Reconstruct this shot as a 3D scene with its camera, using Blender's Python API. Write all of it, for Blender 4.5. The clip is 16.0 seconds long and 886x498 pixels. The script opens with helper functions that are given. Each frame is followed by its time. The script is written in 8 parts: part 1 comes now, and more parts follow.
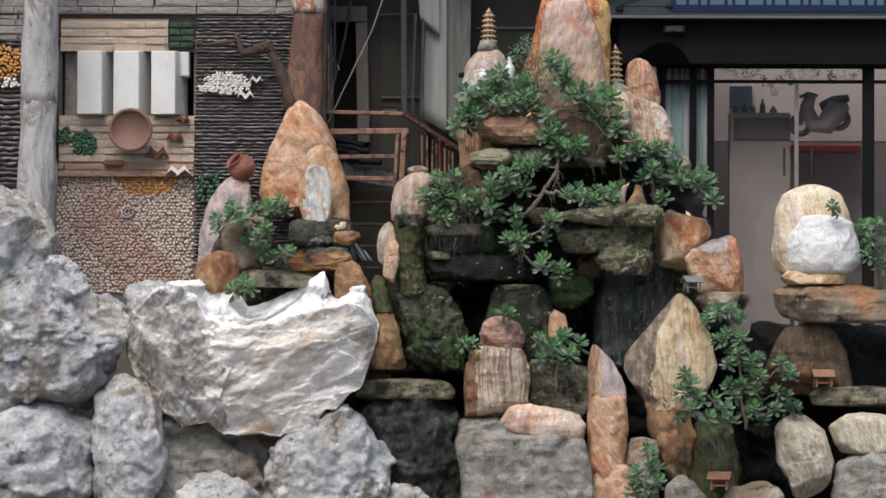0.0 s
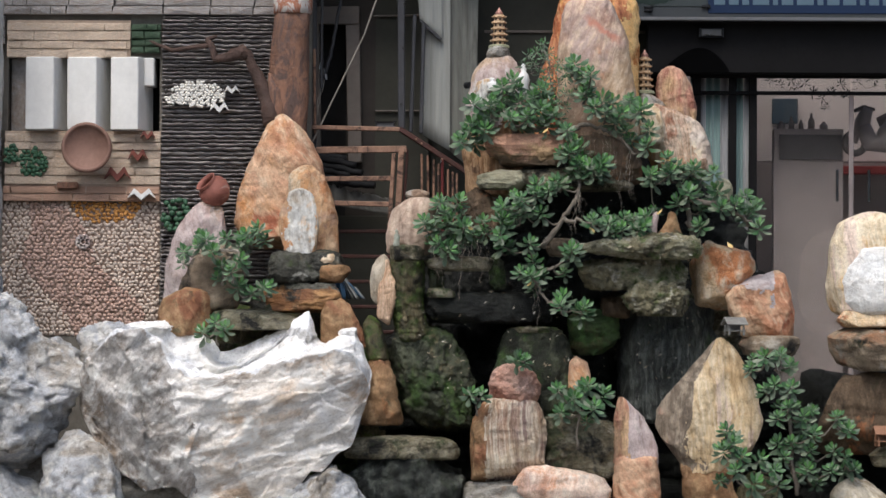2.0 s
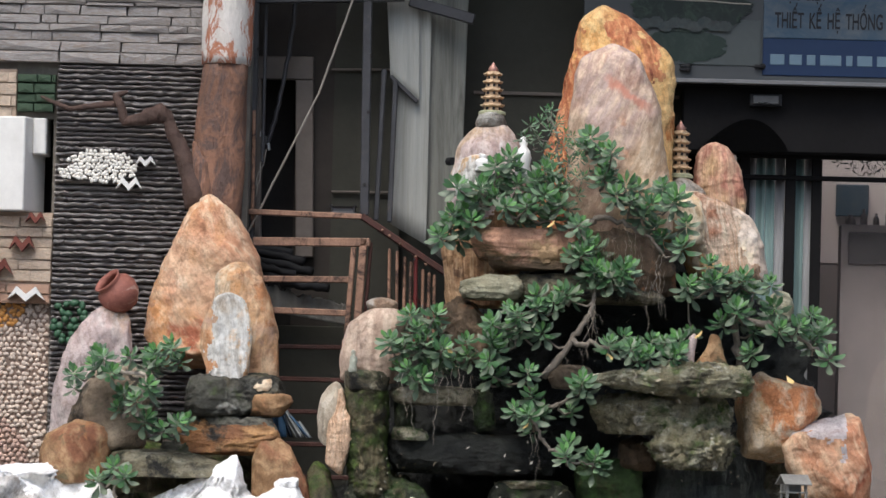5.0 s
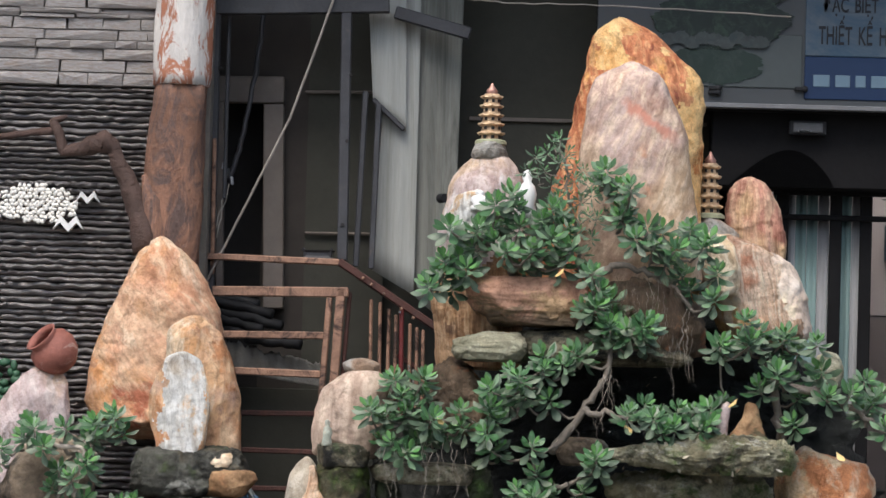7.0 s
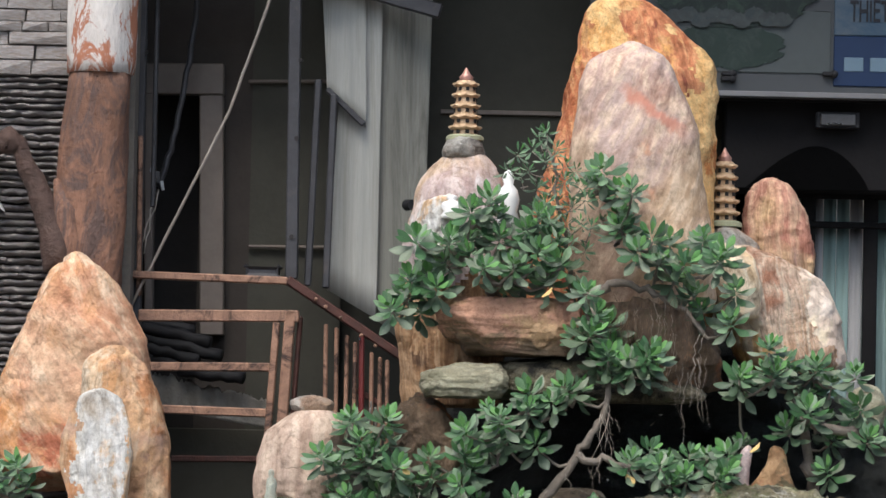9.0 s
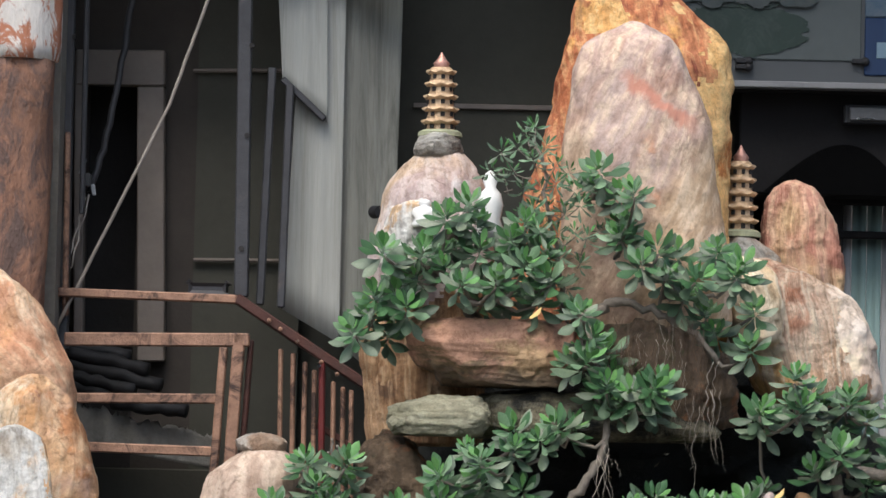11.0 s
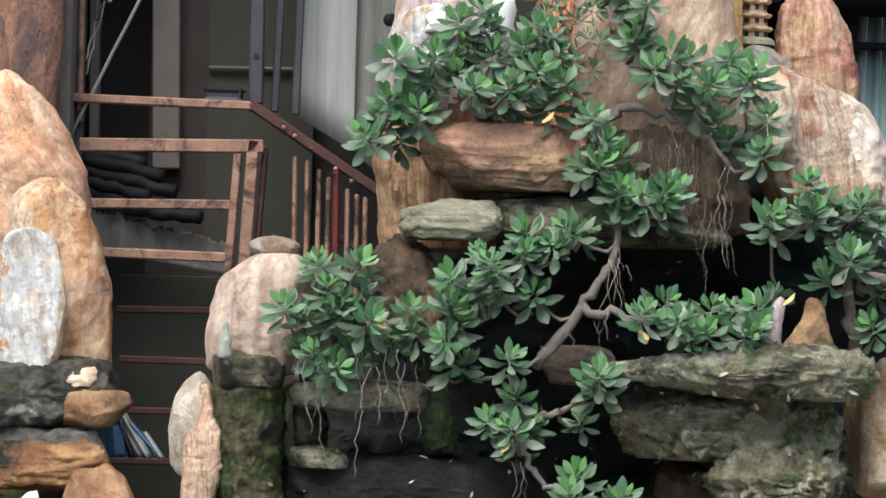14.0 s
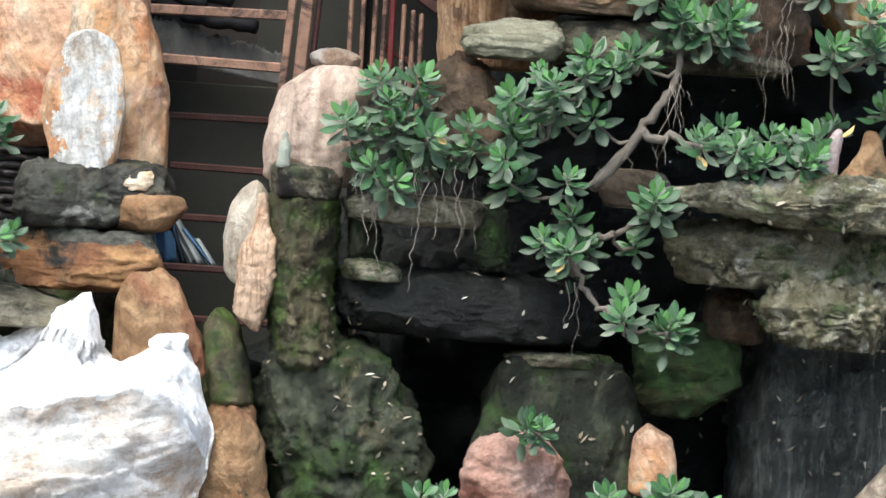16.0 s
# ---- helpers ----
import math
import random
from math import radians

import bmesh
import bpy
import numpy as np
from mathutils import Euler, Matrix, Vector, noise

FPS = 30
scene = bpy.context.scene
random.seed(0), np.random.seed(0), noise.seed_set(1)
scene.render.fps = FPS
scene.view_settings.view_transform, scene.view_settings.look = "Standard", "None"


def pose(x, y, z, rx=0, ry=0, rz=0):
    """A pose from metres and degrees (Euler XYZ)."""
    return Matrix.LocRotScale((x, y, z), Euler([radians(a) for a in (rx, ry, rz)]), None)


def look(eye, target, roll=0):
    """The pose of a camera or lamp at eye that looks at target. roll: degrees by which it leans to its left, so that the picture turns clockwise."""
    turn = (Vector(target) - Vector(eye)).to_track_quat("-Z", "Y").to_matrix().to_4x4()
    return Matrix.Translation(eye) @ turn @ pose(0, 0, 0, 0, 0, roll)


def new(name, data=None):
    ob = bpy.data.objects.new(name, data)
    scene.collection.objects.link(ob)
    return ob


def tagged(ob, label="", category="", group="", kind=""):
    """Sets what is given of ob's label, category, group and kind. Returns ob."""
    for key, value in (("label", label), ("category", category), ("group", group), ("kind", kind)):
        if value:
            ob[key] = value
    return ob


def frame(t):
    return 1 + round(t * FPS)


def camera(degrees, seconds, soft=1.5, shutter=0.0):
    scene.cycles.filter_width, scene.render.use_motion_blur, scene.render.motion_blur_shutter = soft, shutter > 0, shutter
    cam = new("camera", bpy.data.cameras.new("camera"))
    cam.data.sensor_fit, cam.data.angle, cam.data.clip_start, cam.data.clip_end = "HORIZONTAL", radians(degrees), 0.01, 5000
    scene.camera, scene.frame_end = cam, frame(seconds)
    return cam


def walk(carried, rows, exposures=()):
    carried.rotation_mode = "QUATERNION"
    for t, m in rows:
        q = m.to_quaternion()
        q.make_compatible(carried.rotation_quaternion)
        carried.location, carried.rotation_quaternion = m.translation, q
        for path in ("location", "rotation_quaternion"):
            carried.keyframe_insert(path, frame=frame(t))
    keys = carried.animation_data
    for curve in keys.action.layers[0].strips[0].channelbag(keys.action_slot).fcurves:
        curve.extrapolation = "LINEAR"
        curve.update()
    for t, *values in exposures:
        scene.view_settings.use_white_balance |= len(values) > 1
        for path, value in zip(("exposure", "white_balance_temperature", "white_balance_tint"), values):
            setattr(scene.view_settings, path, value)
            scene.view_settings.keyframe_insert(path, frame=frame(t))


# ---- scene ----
cam = camera(12, 16.0)
PATH = [
    (0, look((0.781, -23.231, 1.438), (0.232, -3.245, 1.954), 0.27)),
    (0.5, look((0.740, -22.796, 1.508), (0.188, -2.812, 2.081), 0.18)),
    (1, look((0.674, -21.590, 1.566), (0.148, -1.606, 2.181), 0.27)),
    (1.5, look((0.661, -20.557, 1.586), (0.129, -0.574, 2.216), 0.22)),
    (2, look((0.615, -19.463, 1.641), (0.101, 0.521, 2.244), 0.35)),
    (2.5, look((0.620, -18.525, 1.789), (0.114, 1.457, 2.458), 0.54)),
    (3, look((0.593, -17.608, 1.819), (0.147, 2.371, 2.621), 1.07)),
    (3.5, look((0.557, -16.718, 1.852), (0.134, 3.259, 2.696), 1.29)),
    (3.7, look((0.553, -16.349, 1.877), (0.124, 3.629, 2.718), 1.36)),
    (5.8, look((0.498, -11.570, 2.342), (0.014, 8.407, 3.182), 1.68)),
    (6, look((0.490, -11.103, 2.367), (0.011, 8.873, 3.241), 1.79)),
    (6.5, look((0.465, -11.028, 2.362), (0.051, 8.945, 3.305), 1.73)),
    (7, look((0.486, -11.037, 2.362), (0.047, 8.934, 3.340), 1.62)),
    (7.5, look((0.517, -10.405, 2.385), (0.028, 9.564, 3.394), 1.61)),
    (8, look((0.511, -9.671, 2.434), (0.050, 10.298, 3.441), 1.52)),
    (8.5, look((0.500, -9.002, 2.471), (0.086, 10.968, 3.498), 1.31)),
    (8.7, look((0.499, -8.750, 2.483), (0.110, 11.220, 3.521), 1.31)),
    (10.8, look((0.527, -6.952, 2.590), (0.161, 13.020, 3.589), 1.29)),
    (11, look((0.511, -6.601, 2.595), (0.184, 13.365, 3.704), 1.30)),
    (11.5, look((0.503, -6.594, 2.572), (0.251, 13.357, 3.959), 1.27)),
    (12, look((0.494, -6.596, 2.576), (0.218, 13.354, 3.957), 1.36)),
    (12.5, look((0.531, -6.611, 2.563), (0.190, 13.352, 3.725), 1.47)),
    (13, look((0.541, -6.599, 2.532), (0.216, 13.380, 3.393), 1.35)),
    (13.5, look((0.555, -6.594, 2.507), (0.140, 13.392, 3.110), 1.50)),
    (14, look((0.558, -6.620, 2.482), (0.113, 13.371, 2.857), 1.64)),
    (14.5, look((0.530, -6.626, 2.453), (0.140, 13.369, 2.643), 1.80)),
    (15, look((0.464, -6.647, 2.454), (0.057, 13.349, 2.388), 3.30)),
    (15.5, look((0.402, -6.667, 2.415), (0.066, 13.329, 2.206), 3.46)),
    (16, look((0.349, -6.671, 2.451), (0.039, 13.321, 2.001), 3.93)),
]
walk(cam, PATH, [(0.0, 0.25, 6450, 10), (3.5, 0.40, 6400, 10), (7.0, 0.68, 6380, 10), (8.5, 0.74, 6400, 10), (11.0, 0.73, 6420, 9), (12.5, 0.73, 6400, 9), (14.5, 1.06, 6220, 7), (16.0, 1.12, 6150, 6)])

# ---- world, sun ----
SUN_EL, SUN_AZ = 57.0, 202.0
world = bpy.data.worlds.new("sky")
scene.world = world
world.use_nodes = True
wt = world.node_tree
sky = wt.nodes.new("ShaderNodeTexSky")
sky.sky_type, sky.sun_disc = "NISHITA", False
sky.sun_elevation, sky.sun_rotation = radians(SUN_EL), radians(SUN_AZ)
sky.air_density, sky.dust_density = 1.0, 3.0
wt.links.new(sky.outputs[0], wt.nodes["Background"].inputs[0])
wt.nodes["Background"].inputs[1].default_value = 0.15
sun_data = bpy.data.lights.new("sun", "SUN")
sun_data.energy, sun_data.angle, sun_data.color = 1.9, radians(38), (1.0, 0.985, 0.965)
sun = new("sun", sun_data)
sun.matrix_world = look((-3.5, -5.0, 18.0), (0.0, 5.0, 1.5))


# ---- materials ----
def lin(r, g, b):
    """Linear colour from screen values 0 to 255."""
    return tuple((c / 255 / 12.92) if c < 11 else ((c / 255 + 0.055) / 1.055) ** 2.4 for c in (r, g, b)) + (1.0,)


def mat_base(name, rough=0.7, metal=0.0, spec=0.4):
    m = bpy.data.materials.new(name)
    m.use_nodes = True
    b = m.node_tree.nodes["Principled BSDF"]
    b.inputs["Roughness"].default_value, b.inputs["Metallic"].default_value = rough, metal
    b.inputs["Specular IOR Level"].default_value = spec
    return m, m.node_tree, b


def coords(t, stretch=(1, 1, 1), turn=(0, 0, 0), wander=True):
    """Object coordinates, shifted at random for each object."""
    tc, mp = t.nodes.new("ShaderNodeTexCoord"), t.nodes.new("ShaderNodeMapping")
    mp.inputs["Scale"].default_value = stretch
    mp.inputs["Rotation"].default_value = [radians(a) for a in turn]
    src = tc.outputs["Object"]
    if wander:
        oi, mul, add = t.nodes.new("ShaderNodeObjectInfo"), t.nodes.new("ShaderNodeMath"), t.nodes.new("ShaderNodeVectorMath")
        mul.operation, mul.inputs[1].default_value = "MULTIPLY", 37.0
        t.links.new(oi.outputs["Random"], mul.inputs[0])
        t.links.new(src, add.inputs[0])
        t.links.new(mul.outputs[0], add.inputs[1])
        src = add.outputs[0]
    t.links.new(src, mp.inputs["Vector"])
    return mp.outputs[0]


def noise_tex(t, vec, scale, detail=6.0, rough=0.6, dist=0.0):
    n = t.nodes.new("ShaderNodeTexNoise")
    n.inputs["Scale"].default_value, n.inputs["Detail"].default_value = scale, detail
    n.inputs["Roughness"].default_value, n.inputs["Distortion"].default_value = rough, dist
    t.links.new(vec, n.inputs["Vector"])
    return n.outputs["Fac"]


def ramp(t, fac, stops):
    r = t.nodes.new("ShaderNodeValToRGB")
    e = r.color_ramp.elements
    while len(e) < len(stops):
        e.new(0.5)
    for el, (p, c) in zip(e, stops):
        el.position, el.color = p, c
    t.links.new(fac, r.inputs["Fac"])
    return r.outputs["Color"]


def mix(t, fac, a, b, how="MIX"):
    m = t.nodes.new("ShaderNodeMix")
    m.data_type, m.blend_type = "RGBA", how
    for sock, v in ((m.inputs["Factor"], fac), (m.inputs[6], a), (m.inputs[7], b)):
        if isinstance(v, (int, float, tuple)):
            sock.default_value = v
        else:
            t.links.new(v, sock)
    return m.outputs[2]


def bump(t, bsdf, height, strength=0.4, dist=0.02, under=None):
    b = t.nodes.new("ShaderNodeBump")
    b.inputs["Strength"].default_value, b.inputs["Distance"].default_value = strength, dist
    t.links.new(height, b.inputs["Height"])
    if under is not None:
        t.links.new(under, b.inputs["Normal"])
    t.links.new(b.outputs[0], bsdf.inputs["Normal"])
    return b.outputs[0]


BW = lambda a, b: [(a, (0, 0, 0, 1)), (b, (1, 1, 1, 1))]


def stone(name, cols, streak=None, scale=2.2, stretch=(1, 1, 1), turn=(0, 0, 0), moss=0.0, moss_col=(28, 44, 16), dark=0.35,
          rough=0.75, relief=0.5, white=0.0, soot=0.0, cols2=None, share=0.5, vein=None, pits=0.0, grainy=0.0, patches=(), facet=0.3, fineness=6.0, spec=0.4, cracks=0.6, band=None):
    """Weathered stone: two sets of broad tones, patches, fine streaks along a grain, veins, cracks, grit, stains, moss."""
    m, t, b = mat_base(name, rough, 0.0, spec)
    plainv = coords(t)
    warp, sc, add = t.nodes.new("ShaderNodeTexNoise"), t.nodes.new("ShaderNodeVectorMath"), t.nodes.new("ShaderNodeVectorMath")
    warp.inputs["Scale"].default_value, warp.inputs["Detail"].default_value = scale * 1.3, 4.0
    t.links.new(plainv, warp.inputs["Vector"])
    sc.operation, sc.inputs["Scale"].default_value = "SCALE", 0.22 / scale
    t.links.new(warp.outputs["Color"], sc.inputs[0])
    t.links.new(plainv, add.inputs[0])
    t.links.new(sc.outputs[0], add.inputs[1])
    v = add.outputs[0]
    mp = t.nodes.new("ShaderNodeMapping")
    lean = t.nodes.new("ShaderNodeMapping")
    lean.inputs["Rotation"].default_value = [radians(a) for a in turn]
    t.links.new(v, lean.inputs["Vector"])
    mp.inputs["Scale"].default_value, mp.inputs["Rotation"].default_value = stretch, (0.54, 0.3, 0.75)
    t.links.new(lean.outputs[0], mp.inputs["Vector"])
    vg = mp.outputs[0]
    skew = t.nodes.new("ShaderNodeMapping")
    skew.inputs["Rotation"].default_value = (0.9, 0.5, 0.3)
    t.links.new(plainv, skew.inputs["Vector"])
    skewv = skew.outputs[0]
    k = len(cols)
    broad = noise_tex(t, v, scale, 8.0, 0.6, 0.3)
    col = ramp(t, broad, [(0.32 + 0.38 * i / max(k - 1, 1), lin(*c)) for i, c in enumerate(cols)])
    if cols2:
        other = noise_tex(t, vg, scale * 1.1, 8.0, 0.62, 0.3)
        pick = noise_tex(t, v, scale * 0.75, 10.0, 0.62, 0.4)
        k2 = len(cols2)
        alt = ramp(t, other, [(0.35 + 0.32 * i / max(k2 - 1, 1), lin(*c)) for i, c in enumerate(cols2)])
        col = mix(t, ramp(t, pick, BW(0.59 - 0.2 * share, 0.67 - 0.2 * share)), col, alt)
    for n, (pc, psh, psc) in enumerate(patches):
        pn = noise_tex(t, vg if n % 2 else v, psc, 11.0, 0.66, 0.2)
        col = mix(t, ramp(t, pn, [(0.62 - 0.2 * psh, (0, 0, 0, 1)), (0.66 - 0.2 * psh, (0.9, 0.9, 0.9, 1))]), col, lin(*pc))
    grain = noise_tex(t, vg, scale * fineness * 0.7, 10.0, 0.62, 0.3)
    if streak:
        col = mix(t, ramp(t, grain, [(0.48, (0, 0, 0, 1)), (0.66 - 0.05 * grainy, (0.8, 0.8, 0.8, 1))]), col, lin(*streak))
        col = mix(t, 0.2 + 0.45 * grainy, col, ramp(t, grain, [(0.34 + 0.03 * grainy, (0.46, 0.38, 0.32, 1)), (0.46, (1, 1, 1, 1))]), "MULTIPLY")
    fine = noise_tex(t, skewv, scale * 34, 5.0, 0.75)
    mid = noise_tex(t, skewv, scale * 6, 11.0, 0.7, 0.1)
    col = mix(t, dark, col, ramp(t, mid, [(0.34, (0.25, 0.22, 0.2, 1)), (0.5, (1, 1, 1, 1))]), "MULTIPLY")
    col = mix(t, 0.32, col, ramp(t, fine, [(0.38, (0.4, 0.38, 0.36, 1)), (0.54, (1.12, 1.12, 1.12, 1))]), "MULTIPLY")
    if white:
        w1 = noise_tex(t, v, scale * 2.3, 12.0, 0.72, 0.2)
        col = mix(t, ramp(t, w1, BW(0.58 - white * 0.2, 0.66 - white * 0.17)), col, lin(232, 229, 222))
    if vein:
        vn, ab, sb = noise_tex(t, vg, scale * 1.2, 6.0, 0.6, 0.5), t.nodes.new("ShaderNodeMath"), t.nodes.new("ShaderNodeMath")
        sb.operation, sb.inputs[1].default_value = "SUBTRACT", 0.56
        ab.operation = "ABSOLUTE"
        t.links.new(vn, sb.inputs[0])
        t.links.new(sb.outputs[0], ab.inputs[0])
        col = mix(t, ramp(t, ab.outputs[0], [(0.0, (0.7, 0.7, 0.7, 1)), (0.025, (0, 0, 0, 1))]), col, mix(t, ramp(t, noise_tex(t, plainv, scale * 0.9, 3.0), BW(0.5, 0.62)), col, lin(*vein)))
    vo = t.nodes.new("ShaderNodeTexVoronoi")
    vo.feature = "DISTANCE_TO_EDGE"
    vo.inputs["Scale"].default_value = scale * 1.6
    t.links.new(vg, vo.inputs["Vector"])
    crack = ramp(t, vo.outputs["Distance"], [(0.0, (0.25, 0.22, 0.2, 1)), (0.025, (1, 1, 1, 1))])
    col = mix(t, 0.2, col, crack, "MULTIPLY")
    splits = []
    for vec, sc, wide, amount in ((vg, scale * 1.5, 0.014, cracks), (skewv, scale * 5.5, 0.022, cracks * 0.8)):
        sb, ab = t.nodes.new("ShaderNodeMath"), t.nodes.new("ShaderNodeMath")
        sb.operation, sb.inputs[1].default_value, ab.operation = "SUBTRACT", 0.5, "ABSOLUTE"
        t.links.new(noise_tex(t, vec, sc, 9.0, 0.62, 0.5), sb.inputs[0])
        t.links.new(sb.outputs[0], ab.inputs[0])
        thin = ramp(t, ab.outputs[0], [(0.0, (0, 0, 0, 1)), (wide, (1, 1, 1, 1))])
        where = ramp(t, noise_tex(t, v, sc * 0.55, 5.0, 0.6), [(0.44, (0, 0, 0, 1)), (0.6, (amount, amount, amount, 1))])
        seam = mix(t, where, (1.0, 1.0, 1.0, 1.0), thin)
        col = mix(t, 1.0, col, mix(t, 0.78, (1.0, 1.0, 1.0, 1.0), mix(t, seam, (0.36, 0.29, 0.23, 1.0), (1.0, 1.0, 1.0, 1.0))), "MULTIPLY")
        splits.append(seam)
    if band:
        tc, sub = t.nodes.new("ShaderNodeTexCoord"), t.nodes.new("ShaderNodeMapping")
        bx, bz, lean_deg, long, wide, tone = band
        sub.vector_type = "TEXTURE"
        sub.inputs["Location"].default_value, sub.inputs["Rotation"].default_value = (bx, 0, bz), (0, radians(lean_deg), 0)
        t.links.new(tc.outputs["Object"], sub.inputs["Vector"])
        sep, far, sq, end = t.nodes.new("ShaderNodeSeparateXYZ"), t.nodes.new("ShaderNodeMath"), t.nodes.new("ShaderNodeMath"), t.nodes.new("ShaderNodeMath")
        stray = noise_tex(t, plainv, 9.0, 8.0, 0.7, 0.6)
        far.operation, far.inputs[1].default_value, sq.operation = "MULTIPLY_ADD", wide * 5, "ABSOLUTE"
        t.links.new(sub.outputs[0], sep.inputs[0])
        t.links.new(stray, far.inputs[0])
        less = t.nodes.new("ShaderNodeMath")
        less.operation, less.inputs[1].default_value = "SUBTRACT", wide * 2.5
        t.links.new(sep.outputs["Z"], less.inputs[0])
        t.links.new(less.outputs[0], far.inputs[2])
        t.links.new(far.outputs[0], sq.inputs[0])
        end.operation = "ABSOLUTE"
        t.links.new(sep.outputs["X"], end.inputs[0])
        inside = mix(t, 1.0, ramp(t, sq.outputs[0], [(wide * 0.35, (1, 1, 1, 1)), (wide, (0, 0, 0, 1))]), ramp(t, end.outputs[0], [(long * 0.6, (0.85, 0.85, 0.85, 1)), (long, (0, 0, 0, 1))]), "MULTIPLY")
        col = mix(t, inside, col, lin(*tone))
    chip = None
    if facet:
        chip = t.nodes.new("ShaderNodeTexVoronoi")
        chip.inputs["Scale"].default_value = scale * 4.5
        t.links.new(vg, chip.inputs["Vector"])
        hs = t.nodes.new("ShaderNodeSeparateColor")
        t.links.new(chip.outputs["Color"], hs.inputs[0])
        col = mix(t, 0.5 * facet, col, ramp(t, hs.outputs[0], [(0.0, (0.62, 0.6, 0.58, 1)), (0.6, (1, 1, 1, 1)), (1.0, (1.15, 1.15, 1.15, 1))]), "MULTIPLY")
    if pits:
        pv = t.nodes.new("ShaderNodeTexVoronoi")
        pv.inputs["Scale"].default_value = scale * 9
        t.links.new(v, pv.inputs["Vector"])
        col = mix(t, pits, col, ramp(t, pv.outputs["Distance"], [(0.1, (0.2, 0.2, 0.2, 1)), (0.32, (1, 1, 1, 1))]), "MULTIPLY")
    if soot:
        s1 = noise_tex(t, v, scale * 1.4, 10.0, 0.7, 0.3)
        col = mix(t, ramp(t, s1, BW(0.62 - soot * 0.3, 0.70 - soot * 0.27)), col, lin(34, 33, 28))
    if moss:
        g1 = noise_tex(t, v, scale * 1.7, 11.0, 0.74, 0.2)
        g2 = ramp(t, mid, [(0.3, lin(*(c * 0.6 for c in moss_col))), (0.5, lin(*moss_col)), (0.68, lin(*(min(255, c * 1.5) for c in moss_col)))])
        col = mix(t, ramp(t, g1, BW(0.66 - moss * 0.36, 0.76 - moss * 0.36)), col, g2)
    t.links.new(col, b.inputs["Base Color"])
    low = bump(t, b, mid, relief, 0.05)
    if chip:
        low = bump(t, b, chip.outputs["Distance"], facet * 0.6, 0.04, low)
    low = bump(t, b, grain, relief * 0.6, 0.02, low)
    for seam in splits:
        low = bump(t, b, seam, 0.5, 0.01, low)
    bump(t, b, fine, relief * 0.6, 0.006, low)
    return m


def plain(name, c, rough=0.6, metal=0.0, vary=0.25, scale=6.0, relief=0.15, stretch=(1, 1, 1), spec=0.4, second=None, at=(0.45, 0.7)):
    m, t, b = mat_base(name, rough, metal, spec)
    v = coords(t, stretch)
    n1, n2 = noise_tex(t, v, scale, 6.0, 0.65), noise_tex(t, v, scale * 9, 5.0, 0.7)
    col = mix(t, vary, lin(*c), ramp(t, n1, [(0.3, (0.35, 0.33, 0.31, 1)), (0.62, (1.1, 1.1, 1.1, 1))]), "MULTIPLY")
    if second:
        col = mix(t, ramp(t, noise_tex(t, v, scale * 0.8, 8.0, 0.75, 1.0), BW(*at)), col, lin(*second))
    col = mix(t, vary * 0.8, col, ramp(t, n2, [(0.3, (0.5, 0.5, 0.5, 1)), (0.65, (1, 1, 1, 1))]), "MULTIPLY")
    t.links.new(col, b.inputs["Base Color"])
    bump(t, b, n2, relief, 0.01, bump(t, b, n1, relief, 0.03))
    return m


GREY = stone("grey_limestone", [(170, 173, 177), (197, 199, 202), (217, 218, 219), (182, 181, 178)], (224, 224, 222), 3.0, (1, 1, 1.3), (0, 20, 0), white=0.36, relief=1.0, dark=0.42, cols2=[(178, 168, 154), (206, 197, 184)], share=0.42, facet=0.7, cracks=0.6, patches=[((214, 216, 220), 0.3, 3.2), ((128, 122, 116), 0.08, 5.5)])
WHITE = stone("sunlit_white_limestone", [(232, 230, 226), (242, 241, 238), (246, 245, 243), (226, 220, 211)], (248, 247, 246), 1.9, (0.6, 0.7, 1.9), (0, 25, 0), relief=0.4, dark=0.25, white=0.4, facet=0.2)
FOLDED = stone("tan_folded_limestone", [(226, 216, 202), (240, 233, 222), (246, 242, 236), (228, 216, 198)], (248, 245, 240), 2.0, (0.5, 0.7, 2.4), (0, 14, 0), relief=0.6, dark=0.14, white=0.3, cols2=[(196, 172, 148), (214, 194, 172), (224, 208, 188)], share=0.52, vein=(146, 126, 108), facet=0.2, grainy=0.1, cracks=0.4, patches=[((216, 190, 162), 0.44, 1.5), ((206, 186, 164), 0.12, 3.4)])
RIBBED = stone("grey_ribbed_limestone", [(146, 136, 126), (178, 170, 161), (206, 201, 194), (158, 146, 134)], (234, 231, 227), 2.4, (2.2, 1, 0.6), (0, -35, 0), relief=0.8, dark=0.32, white=0.4, cols2=[(166, 148, 130), (200, 184, 166)], share=0.4, facet=0.6, cracks=0.65)
CREAM = stone("cream_stone", [(204, 178, 140), (220, 200, 166), (228, 212, 182), (206, 170, 122)], (238, 226, 200), 1.9, (2.6, 1.6, 0.4), (0, 8, 0), dark=0.22, relief=0.32, patches=[((208, 164, 104), 0.42, 1.6), ((228, 206, 190), 0.3, 2.4)], grainy=0.6, fineness=8)
OCHRE = stone("cream_ochre_streaked_stone", [(186, 154, 110), (204, 178, 138), (214, 194, 158), (188, 146, 98)], (226, 208, 176), 1.9, (3.0, 1.6, 0.35), (0, 6, 0), dark=0.25, relief=0.35, patches=[((196, 146, 88), 0.36, 1.6), ((214, 190, 172), 0.3, 2.4)], grainy=0.7, fineness=8)
